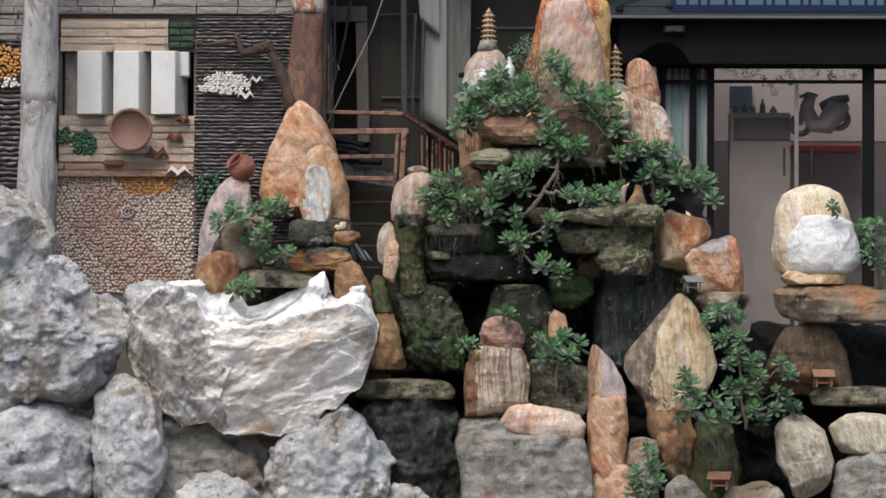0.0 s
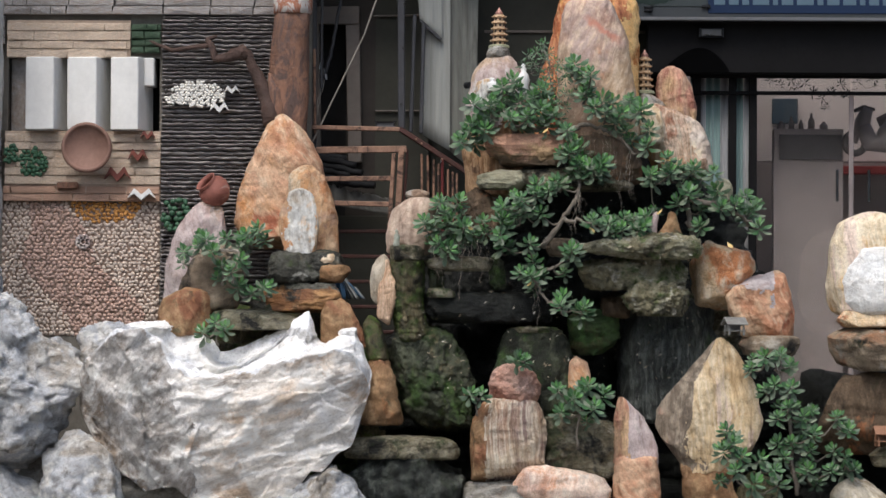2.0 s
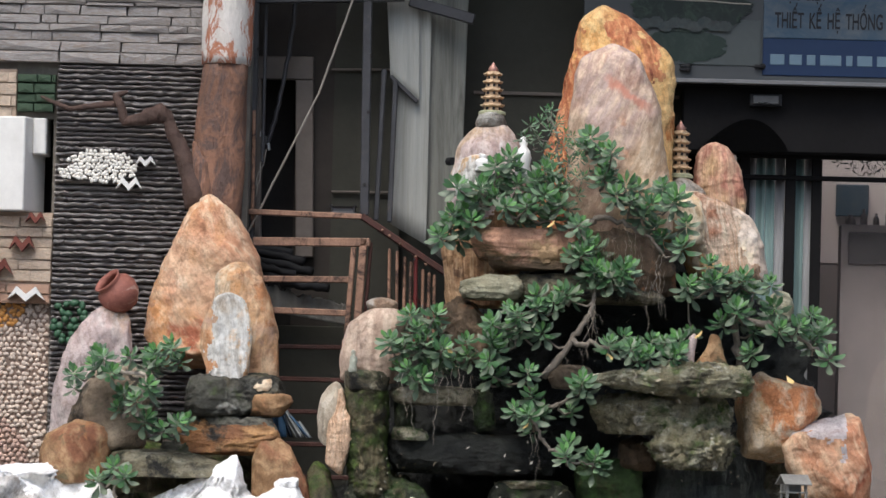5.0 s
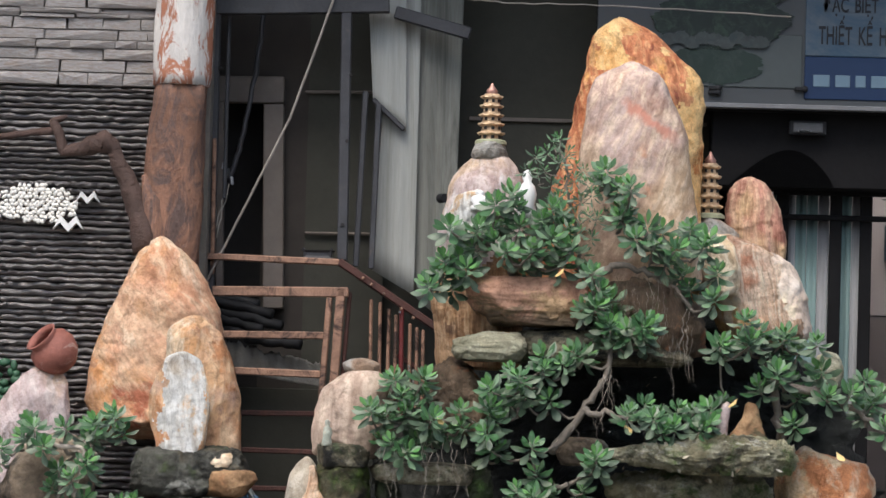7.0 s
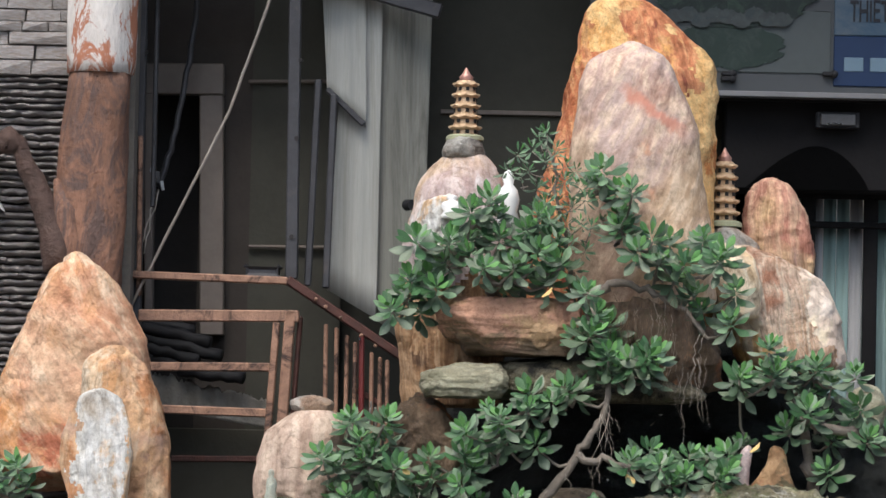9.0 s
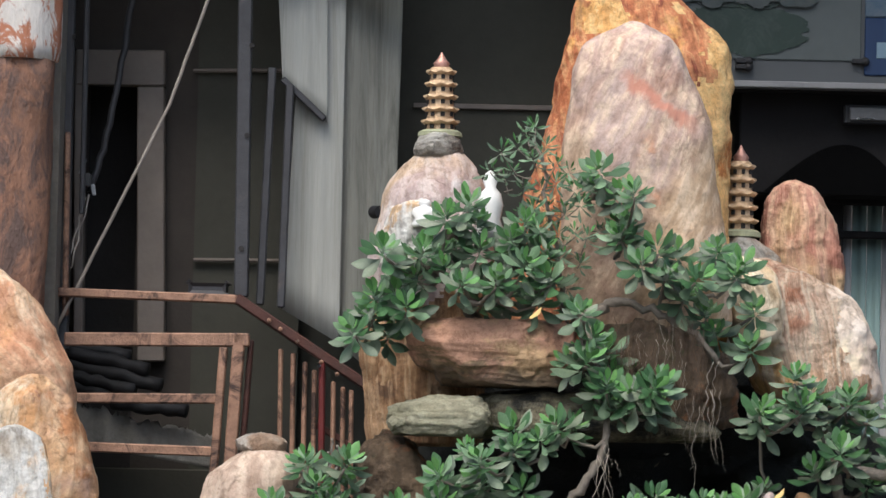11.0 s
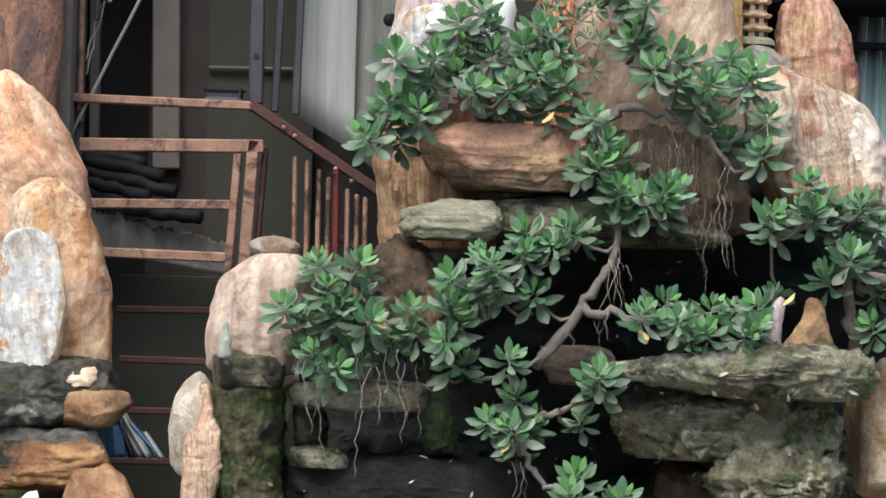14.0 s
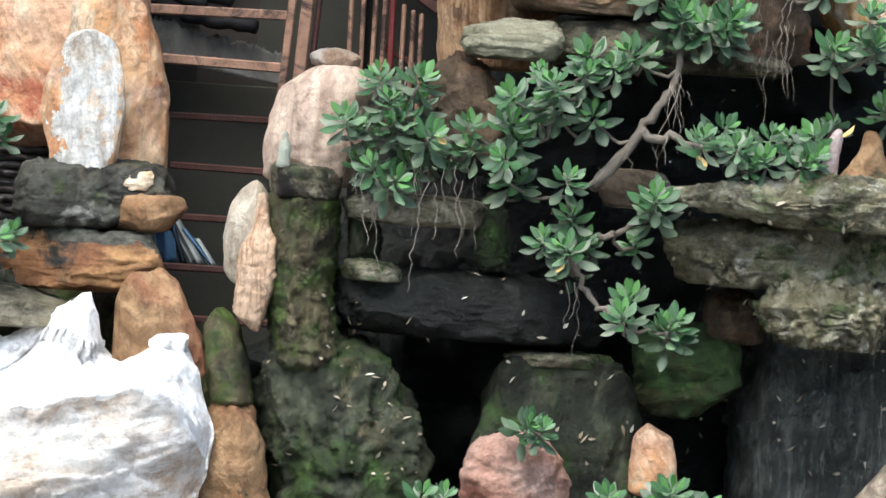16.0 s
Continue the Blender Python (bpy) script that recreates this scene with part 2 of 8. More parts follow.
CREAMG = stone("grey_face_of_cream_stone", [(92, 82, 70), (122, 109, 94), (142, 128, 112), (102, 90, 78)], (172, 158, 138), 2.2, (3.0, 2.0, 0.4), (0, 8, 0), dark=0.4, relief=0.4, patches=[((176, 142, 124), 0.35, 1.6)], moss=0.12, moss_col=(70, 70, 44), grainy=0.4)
TAWNY = stone("tawny_stone", [(174, 122, 80), (194, 146, 100), (204, 164, 124), (168, 114, 82)], (218, 188, 152), 2.4, (1.9, 1.4, 0.6), (0, -8, 0), dark=0.35, relief=0.45, cols2=[(188, 152, 130), (204, 172, 148)], share=0.45, patches=[((186, 128, 84), 0.34, 2.6), ((218, 202, 176), 0.38, 2.2), ((158, 122, 110), 0.25, 2.8)], grainy=0.25)
ORANGE = stone("orange_stone", [(184, 120, 88), (198, 144, 110), (210, 172, 140), (182, 114, 84)], (226, 196, 162), 2.2, (1.8, 1.4, 0.6), (0, 35, 0), dark=0.3, relief=0.45, cols2=[(196, 136, 86), (208, 154, 104), (214, 170, 126)], share=0.38, patches=[((184, 108, 80), 0.36, 1.7), ((222, 196, 166), 0.26, 2.2), ((164, 124, 96), 0.2, 3.6)], grainy=0.25, fineness=8)
RUST = stone("rust_orange_stone", [(112, 84, 58), (140, 106, 72), (164, 130, 94), (96, 68, 50)], (190, 156, 116), 2.4, (1.5, 1.4, 0.8), (0, 20, 0), dark=0.4, relief=0.6, cols2=[(112, 70, 52), (144, 96, 68), (168, 120, 88)], share=0.4, patches=[((84, 82, 58), 0.28, 3.4), ((176, 124, 82), 0.25, 2.2)], grainy=0.25)
SUMMIT = stone("orange_summit_stone", [(158, 86, 56), (188, 112, 72), (208, 142, 98), (146, 76, 54)], (224, 172, 120), 2.4, (3.2, 2, 0.5), (0, 14, 0), dark=0.45, relief=0.6, cols2=[(150, 84, 62), (184, 116, 84), (206, 152, 112)], share=0.45, patches=[((232, 176, 104), 0.2, 3.0), ((134, 66, 48), 0.2, 2.4)], grainy=0.8, fineness=8)
GILT = stone("golden_rim_stone", [(216, 156, 88), (232, 180, 112), (238, 198, 138), (204, 140, 82)], (242, 206, 144), 3.2, (2.0, 2, 0.8), (0, 20, 0), dark=0.4, relief=0.7, patches=[((198, 120, 60), 0.25, 4.0), ((240, 212, 160), 0.12, 5.0)], grainy=0.6, fineness=8)
BLUSH = stone("pink_tan_stone", [(172, 142, 112), (186, 158, 127), (180, 150, 128), (190, 165, 137)], (220, 196, 168), 1.9, (2.6, 1.6, 0.7), (0, -25, 0), dark=0.22, relief=0.3, cols2=[(180, 152, 139), (188, 165, 154), (172, 137, 118)], share=0.46, patches=[((188, 142, 112), 0.12, 2.6)], cracks=0.35, grainy=0.4, fineness=9, band=(0.02, 0.73, 33, 0.14, 0.026, (188, 126, 104)))
PINK = stone("pink_banded_stone", [(206, 164, 138), (222, 192, 168), (230, 210, 190), (200, 148, 118)], (240, 224, 206), 2.4, (1.9, 1.4, 0.6), (0, -12, 0), dark=0.3, relief=0.5, cols2=[(196, 132, 98), (212, 154, 118), (198, 174, 162)], share=0.45, patches=[((206, 200, 194), 0.12, 2.0)], grainy=0.3)
DOME = stone("blush_buff_stone", [(158, 132, 114), (176, 152, 132), (186, 164, 146), (162, 136, 120)], (206, 186, 164), 2.2, (2.2, 1.6, 0.5), (0, -6, 0), dark=0.25, relief=0.35, cols2=[(186, 158, 140), (206, 180, 164)], share=0.4, patches=[((176, 122, 98), 0.1, 2.0)], grainy=0.5, fineness=8)
RED = stone("red_banded_stone", [(158, 98, 82), (182, 122, 102), (200, 148, 126), (150, 86, 70)], (222, 186, 154), 2.4, (5.5, 2, 0.3), (0, 4, 0), dark=0.35, relief=0.7, cols2=[(230, 198, 150), (210, 172, 138), (186, 150, 146)], share=0.36, grainy=0.9, fineness=7)
STRIPED = stone("brown_cream_striped_stone", [(134, 94, 78), (184, 152, 126), (212, 196, 168), (158, 122, 112)], (224, 212, 190), 2.0, (7, 2, 0.2), (0, 2, 0), dark=0.4, relief=0.7, cols2=[(124, 96, 92), (166, 146, 138), (190, 172, 150)], share=0.45, grainy=1.0, fineness=5)
FLESH = stone("flesh_red_stone", [(184, 124, 104), (212, 162, 140), (228, 192, 174), (156, 104, 84)], None, 4.0, dark=0.45, relief=0.9, cols2=[(150, 104, 84), (216, 176, 158)], share=0.4, pits=0.25, facet=0.4)
MAUVE = stone("mauve_stone", [(158, 134, 126), (184, 164, 158), (200, 184, 180), (166, 142, 126)], (210, 198, 190), 2.0, (2.2, 1, 0.6), (0, 8, 0), dark=0.3, relief=0.4, cols2=[(186, 158, 130), (204, 180, 154)], share=0.3, grainy=0.4, patches=[((214, 206, 200), 0.2, 2.4)])
ROSY = stone("cream_pink_stone", [(200, 170, 150), (214, 190, 170), (218, 200, 180), (204, 174, 152)], (234, 220, 204), 2.0, (1.8, 1.4, 0.7), (0, -20, 0), dark=0.22, relief=0.35, patches=[((212, 172, 154), 0.3, 1.8), ((224, 208, 178), 0.25, 2.4)])
HONEY = stone("honey_cream_stone", [(198, 156, 112), (216, 184, 142), (226, 204, 168), (196, 142, 96)], (238, 222, 194), 2.2, (1.6, 1.4, 0.7), (0, 10, 0), dark=0.3, relief=0.6, cracks=0.8, patches=[((206, 132, 84), 0.34, 2.0), ((196, 186, 164), 0.2, 3.0)])
LILAC = stone("lilac_grey_stone", [(158, 142, 138), (184, 170, 168), (200, 190, 188), (164, 140, 134)], (214, 206, 204), 3.0, dark=0.4, relief=0.6, facet=0.5, patches=[((218, 212, 208), 0.25, 4.0)])
BEIGE = stone("grey_beige_slab_stone", [(150, 138, 118), (172, 160, 140), (186, 175, 156), (156, 142, 122)], (198, 188, 170), 2.2, (2.0, 1.4, 0.6), (0, 4, 0), dark=0.3, relief=0.4, patches=[((140, 130, 108), 0.25, 3.0)])
FLAKE = stone("pink_tan_grained_flake_stone", [(190, 148, 114), (210, 170, 136), (222, 188, 156), (184, 136, 104)], (234, 206, 176), 3.0, (4.5, 2, 0.3), (0, -6, 0), dark=0.4, relief=0.8, grainy=0.9, fineness=8)
PALE = stone("chalk_white_stone", [(224, 223, 216), (234, 234, 230), (240, 239, 234), (216, 217, 212)], (246, 246, 243), 2.4, dark=0.22, relief=0.45, white=0.4, patches=[((216, 188, 150), 0.08, 3.0)], pits=0.15)
CHALK = stone("white_and_ochre_stone", [(176, 170, 157), (196, 191, 180), (204, 200, 190), (186, 169, 145)], (236, 235, 229), 2.4, (2.6, 2, 0.45), (0, 5, 0), dark=0.18, relief=0.7, patches=[((206, 170, 126), 0.42, 4.0), ((186, 182, 176), 0.35, 2.4)], grainy=0.8)
DUSTY = stone("dusty_layered_stone", [(118, 111, 90), (152, 144, 118), (182, 174, 150), (126, 120, 98)], (188, 182, 160), 3.6, (0.7, 1, 1.8), (0, 2, 0), moss=0.46, moss_col=(72, 88, 48), dark=0.8, relief=1.0, soot=0.32, facet=0.7, patches=[((192, 188, 170), 0.1, 7.0)])
BROWN = stone("brown_ledge_stone", [(98, 86, 72), (134, 118, 98), (162, 146, 124), (112, 98, 82)], None, 2.6, (0.8, 1, 1.6), (0, 3, 0), moss=0.18, moss_col=(66, 72, 40), dark=0.5, relief=0.7, soot=0.25, cols2=[(150, 104, 74), (174, 130, 94)], share=0.22, patches=[((182, 174, 160), 0.25, 2.2)], facet=0.3)
SHELF = stone("tan_shelf_stone", [(146, 112, 82), (172, 138, 100), (190, 158, 120), (156, 116, 90)], None, 2.6, (0.6, 1, 2.0), (0, 4, 0), dark=0.45, facet=0.4, patches=[((184, 140, 116), 0.2, 2.0), ((132, 112, 84), 0.25, 3.0)], relief=0.6, soot=0.08, cols2=[(166, 130, 88), (160, 136, 106)], share=0.45, band=(0.0, -0.005, 3, 0.6, 0.055, (88, 76, 61)))
OLIVE = stone("pale_olive_slab_stone", [(126, 122, 98), (150, 146, 120), (168, 164, 138), (134, 128, 106)], (182, 178, 154), 3.0, (0.6, 1, 1.8), (0, 3, 0), dark=0.45, relief=0.7, soot=0.06, moss=0.12, moss_col=(96, 100, 66), facet=0.5)
TANGRAIN = stone("tan_streaked_stone", [(128, 92, 62), (156, 118, 82), (178, 144, 108), (118, 82, 56)], (196, 164, 128), 2.4, (4.5, 2, 0.3), (0, 3, 0), dark=0.5, relief=0.6, patches=[((104, 76, 54), 0.2, 3.0)], grainy=1.0, fineness=7)
GLAZED = stone("orange_glazed_ledge_stone", [(84, 62, 42), (126, 84, 52), (160, 112, 70), (92, 66, 46)], (190, 146, 96), 2.6, (0.7, 1, 1.6), (0, 4, 0), dark=0.55, relief=0.6, soot=0.38, moss=0.22, moss_col=(70, 74, 46), grainy=0.3, rough=0.5)
HOLLOW = stone("ochre_and_moss_rock", [(56, 52, 32), (76, 70, 42), (104, 92, 58), (58, 60, 36)], (120, 108, 76), 2.4, (1, 1, 1), moss=0.56, moss_col=(50, 72, 34), dark=0.6, relief=0.8, facet=0.6)
LICHEN = stone("lichen_crusted_ledge_rock", [(122, 116, 88), (158, 150, 118), (184, 178, 148), (126, 124, 92)], (200, 196, 172), 2.8, (1.2, 1, 1.0), dark=0.6, relief=1.3, soot=0.16, moss=0.44, moss_col=(80, 96, 48), facet=0.9, patches=[((226, 222, 204), 0.22, 6.0), ((184, 174, 140), 0.3, 3.0), ((84, 80, 62), 0.2, 4.5)], cracks=0.8)
STRANDS = stone("rust_and_gold_fibrous_stone", [(208, 158, 124), (226, 186, 152), (238, 210, 184), (214, 164, 136)], (246, 230, 204), 3.4, (4.5, 2, 0.35), (0, 8, 0), dark=0.42, relief=1.1, grainy=0.8, fineness=5, cols2=[(184, 120, 88), (206, 150, 120)], share=0.34, cracks=0.8)
SOOTY = stone("sooty_mortar_rock", [(54, 53, 46), (78, 77, 68), (104, 103, 92), (60, 60, 50)], (132, 131, 120), 3.2, (1, 1, 1.2), dark=0.7, relief=1.1, soot=0.36, moss=0.3, moss_col=(66, 74, 48), facet=0.8, patches=[((176, 176, 166), 0.1, 6.0), ((120, 112, 92), 0.2, 3.0)])
PED = stone("dark_pedestal_stone", [(58, 50, 38), (88, 72, 54), (112, 92, 70), (66, 56, 44)], (124, 104, 82), 2.4, (2.4, 1, 0.5), moss=0.3, moss_col=(52, 62, 34), dark=0.6, relief=0.8, patches=[((164, 108, 70), 0.26, 2.4)])
LEDGE = stone("mossy_ledge_stone", [(86, 80, 62), (122, 114, 90), (150, 142, 116), (94, 88, 68)], (176, 170, 148), 3.2, (0.7, 1, 1.8), (0, 2, 0), moss=0.38, moss_col=(58, 66, 40), dark=0.8, relief=1.0, soot=0.45, facet=0.7, patches=[((186, 182, 164), 0.06, 7.0)])
MOSS = stone("wet_mossy_rock", [(56, 54, 38), (86, 80, 54), (116, 104, 74), (64, 64, 44)], (136, 128, 98), 3.4, (2.2, 1, 0.45), moss=0.52, moss_col=(74, 92, 40), dark=0.7, rough=0.6, relief=1.2, soot=0.28, facet=0.6, patches=[((104, 124, 52), 0.2, 4.0), ((160, 148, 114), 0.08, 7.0)])
WET = stone("wet_black_rock", [(30, 32, 30), (46, 49, 46), (66, 70, 64), (36, 39, 37)], (118, 123, 112), 3.2, (1.6, 1, 0.7), moss=0.3, moss_col=(50, 62, 36), dark=0.65, rough=0.5, relief=1.2, facet=0.7, spec=0.4, grainy=0.2, patches=[((124, 126, 114), 0.1, 6.0)])
# Near-black wet rock: the shade of the hollows is put into its colour.
CAVE = stone("shade_dark_cave_rock", [(18, 19, 17), (28, 30, 27), (42, 44, 39), (22, 24, 21)], None, 3.4, dark=0.6, rough=0.5, relief=1.2, facet=0.7, spec=0.35, patches=[((64, 68, 62), 0.06, 5.0)])
STREAK = stone("lime_streaked_black_rock", [(50, 53, 50), (78, 82, 77), (108, 113, 106), (58, 62, 58)], (134, 139, 130), 3.4, (3.2, 1, 0.35), moss=0.24, moss_col=(60, 76, 48), dark=0.6, rough=0.5, relief=1.2, facet=0.7, spec=0.4, grainy=0.3, patches=[((160, 164, 154), 0.06, 9.0), ((172, 174, 164), 0.0, 14.0)])
BULGE = stone("black_rock_with_green_moss", [(38, 40, 34), (60, 64, 50), (86, 90, 70), (46, 50, 40)], (110, 114, 92), 2.6, (1.6, 1, 0.5), moss=0.48, moss_col=(60, 80, 40), dark=0.72, rough=0.6, relief=1.2, facet=0.7, spec=0.3, patches=[((124, 116, 88), 0.12, 5.0), ((90, 108, 56), 0.0, 4.0)])
BUFF = stone("buff_veined_stone", [(166, 152, 126), (194, 182, 158), (208, 198, 178), (172, 156, 128)], (222, 214, 196), 3.0, (2.6, 2, 0.5), (0, 18, 0), dark=0.35, relief=0.5, vein=(120, 98, 70), grainy=0.6)
BLOCK = stone("grey_block_stone", [(124, 119, 108), (154, 149, 138), (176, 172, 162), (134, 124, 108)], (192, 188, 178), 2.6, (0.9, 1, 1.2), moss=0.2, moss_col=(84, 88, 62), dark=0.6, relief=0.9, soot=0.12, cols2=[(158, 114, 86), (176, 154, 130)], share=0.2, facet=0.7)


def two_tone(ob, second, test):
    """Gives the faces that pass a test on centre and normal a second material."""
    ob.data.materials.append(second)
    k = len(ob.data.materials) - 1
    ob.data.polygons.foreach_set("material_index", [k * int(test(p.center, p.normal)) for p in ob.data.polygons])


def link_mesh(name, verts, faces, material, parent=None, label="", smooth=True):
    me = bpy.data.meshes.new(name)
    me.from_pydata(verts, [], faces)
    me.materials.append(material)
    if smooth:
        me.polygons.foreach_set("use_smooth", [True] * len(me.polygons))
    me.update()
    ob = new(name, me)
    if parent:
        ob.parent = parent
    if label:
        ob["label"] = label
    return ob


def part(name, bm, material, parent=None, label="", smooth=False):
    me = bpy.data.meshes.new(name)
    bm.normal_update()
    bm.to_mesh(me)
    bm.free()
    me.materials.append(material)
    if smooth:
        me.polygons.foreach_set("use_smooth", [True] * len(me.polygons))
    ob = new(name, me)
    if parent:
        ob.parent = parent
    if label:
        ob["label"] = label
    return ob


def empty(name, at=(0, 0, 0)):
    ob = new(name)
    ob.location = at
    ob.empty_display_size = 0.05
    return ob


def box(bm, lo, hi, bevel=0.0, m=None):
    """A box between two corners, its edges bevelled."""
    r = bmesh.ops.create_cube(bm, size=1.0)
    vs = r["verts"]
    for v in vs:
        for k in range(3):
            v.co[k] = lo[k] + (v.co[k] + 0.5) * (hi[k] - lo[k])
    if bevel:
        es = list({e for v in vs for e in v.link_edges})
        got = bmesh.ops.bevel(bm, geom=es, offset=bevel, segments=1, affect="EDGES")
        vs = list({v for f in got["faces"] for v in f.verts} | {v for v in vs if v.is_valid})
    if m is not None:
        bmesh.ops.transform(bm, matrix=m, verts=[v for v in vs if v.is_valid])
    return vs


def bar(bm, a, b, wide, deep, bevel=0.004):
    """A square bar from a to b."""
    a, b = Vector(a), Vector(b)
    d = b - a
    q = d.to_track_quat("Z", "Y").to_matrix().to_4x4()
    box(bm, (-deep / 2, -wide / 2, 0), (deep / 2, wide / 2, d.length), bevel, Matrix.Translation(a) @ q)


def tube_mesh(points, radii, sides=7):
    """Verts and faces of a tapered tube through points."""
    vs, fs = [], []
    pts = [Vector(p) for p in points]
    for i, p in enumerate(pts):
        d = (pts[min(i + 1, len(pts) - 1)] - pts[max(i - 1, 0)]).normalized()
        u = d.cross(Vector((0.3, 1, 0.2))).normalized()
        w = d.cross(u)
        for k in range(sides):
            a = 2 * math.pi * k / sides
            vs.append(tuple(p + (u * math.cos(a) + w * math.sin(a)) * radii[i]))
    for i in range(len(pts) - 1):
        for k in range(sides):
            k2 = (k + 1) % sides
            fs.append((i * sides + k, i * sides + k2, (i + 1) * sides + k2, (i + 1) * sides + k))
    fs.append(tuple(range(sides))[::-1])
    fs.append(tuple(range((len(pts) - 1) * sides, len(pts) * sides)))
    return vs, fs


def wobble(a, b, steps, amount, rng):
    """Points from a to b that stray a little."""
    a, b = Vector(a), Vector(b)
    out = []
    for i in range(steps + 1):
        s = i / steps
        k = math.sin(math.pi * s) * amount + (amount * 0.3 if 0 < i < steps else 0)
        out.append(a.lerp(b, s) + Vector((rng.uniform(-k, k), rng.uniform(-k, k), rng.uniform(-k, k))))
    return out


def rock_mesh(name, prof, depth, seed, rough=0.05, boxy=2.3, strata=0.0, chips=6, nu=56, nv=44, cap=0.14, foot=0.08, freq=3.0, back=0.0, tilt=0.0, facet=0.7, cut=0.80, planes=()):
    """A stone whose breadth follows a profile of (height, left, right); rounded cap and foot, chipped faces, layered or lumpy."""
    rng = np.random.RandomState(seed)
    depth = depth * 0.78
    hs, ls, rs = (np.array(c, float) for c in zip(*prof))
    H = hs[-1] - hs[0]
    u = np.linspace(0, 1, nv)
    s = 0.5 - 0.5 * np.cos(np.pi * u) * (0.55 + 0.45 * np.abs(np.cos(np.pi * u)))
    z = hs[0] + s * H
    l, r = np.interp(z, hs, ls), np.interp(z, hs, rs)
    ker = np.array([1, 2, 1]) / 4.0
    for _ in range(1):
        l[1:-1], r[1:-1] = np.convolve(l, ker, "valid"), np.convolve(r, ker, "valid")
    c, hw = (l + r) / 2, (r - l) / 2
    k = np.ones(nv)
    top = s > 1 - cap
    k[top] = np.sqrt(np.maximum(1 - ((s[top] - 1 + cap) / cap) ** 2, 0.0)) * 0.94 + 0.06
    low = s < foot
    k[low] = np.minimum(k[low], np.sqrt(np.maximum(1 - ((foot - s[low]) / foot) ** 2, 0.0)) * 0.7 + 0.3)
    big = max(hw.max(), 1e-3)
    dp = depth / 2 * (0.35 + 0.65 * (hw / big)) * k
    hw = hw * k
    th = np.linspace(0, 2 * np.pi, nu, endpoint=False)
    ct, st = np.cos(th), np.sin(th)
    e = 2.0 / boxy
    ex, ey = np.sign(ct) * np.abs(ct) ** e, np.sign(st) * np.abs(st) ** e
    X = c[:, None] + hw[:, None] * ex[None]
    Y = dp[:, None] * ey[None] + back * s[:, None] + 0 * X
    Z = z[:, None] + 0 * X
    V = np.stack([X, Y, Z], -1).reshape(-1, 3)
    mid = np.array([0, 0, hs[0] + H / 2])
    size = np.array([big * 2, depth, H])
    # flat chips struck from the faces, mostly front and back
    for _ in range(chips):
        d = rng.normal(size=3) * np.array([0.55, 1.0, 0.6])
        d /= np.linalg.norm(d)
        reach = (V - mid) @ d
        lim = reach.max() * rng.uniform(cut, min(cut + 0.13, 0.95))
        over = np.maximum(reach - lim, 0)
        V -= d[None] * (over * 0.85)[:, None]
    for dx, dy, dz, lim in planes:
        d = np.array([dx, dy, dz]) / math.sqrt(dx * dx + dy * dy + dz * dz)
        reach = (V - mid) @ d
        V -= d[None] * np.maximum(reach - reach.max() * lim, 0)[:, None] * 0.95
    out = (V - mid) / (size / 2) ** 2
    out /= np.maximum(np.linalg.norm(out, axis=1, keepdims=True), 1e-6)
    base = min(size[0], size[2])
    off = Vector((seed * 7.31 % 50, seed * 3.77 % 50, seed * 1.93 % 50))
    f1 = freq / max(base, 0.05)
    disp = np.empty(len(V))
    for i, p in enumerate(V):
        q = Vector(p) * f1
        n1 = noise.fractal(q + off, 0.9, 2.1, 5)
        n2 = abs(noise.noise(q * 0.9 + off * 2)) + 0.5 * abs(noise.noise(q * 2.1 + off)) + 0.25 * abs(noise.noise(q * 4.3 + off))
        disp[i] = n1 * 0.55 + 0.35 - n2 * 0.9
        if facet:
            c = noise.voronoi(q * 0.8 + off)[1][0]
            disp[i] += facet * 1.5 * (q * 0.8 + off - c).dot(noise.noise_vector(c * 3.7 + off))
            c = noise.voronoi(q * 1.9 + off)[1][0]
            disp[i] += facet * 0.7 * (q * 1.9 + off - c).dot(noise.noise_vector(c * 3.7 + off))
        if strata:
            disp[i] += strata * (noise.noise(Vector((q.x * 0.35, q.y * 0.35, (q.z + 0.15 * q.x * tilt) * 2.6)) + off) + 0.5 * noise.noise(Vector((q.x * 0.4, q.y * 0.4, q.z * 6.0)) + off))
    V += out * (disp * rough * base)[:, None]
    V[:, 2] = np.maximum(V[:, 2], hs[0])
    nr = nv * nu
    verts = [tuple(v) for v in V] + [tuple(V[:nu].mean(0)), tuple(V[-nu:].mean(0) + np.array([0, 0, 0.004]))]
    faces = []
    for i in range(nv - 1):
        for j in range(nu):
            j2 = (j + 1) % nu
            faces.append((i * nu + j, i * nu + j2, (i + 1) * nu + j2, (i + 1) * nu + j))
    for j in range(nu):
        j2 = (j + 1) % nu
        faces.append((nr, j2, j))
        faces.append((nr + 1, (nv - 1) * nu + j, (nv - 1) * nu + j2))
    return verts, faces


def rock(name, at, prof, depth, material, label, seed, category="rock", group="rockery stones", **kw):
    vs, fs = rock_mesh(name, prof, depth, seed, **kw)
    ob = link_mesh(name, vs, fs, material)
    ob.location = at
    return tagged(ob, label, category, group)

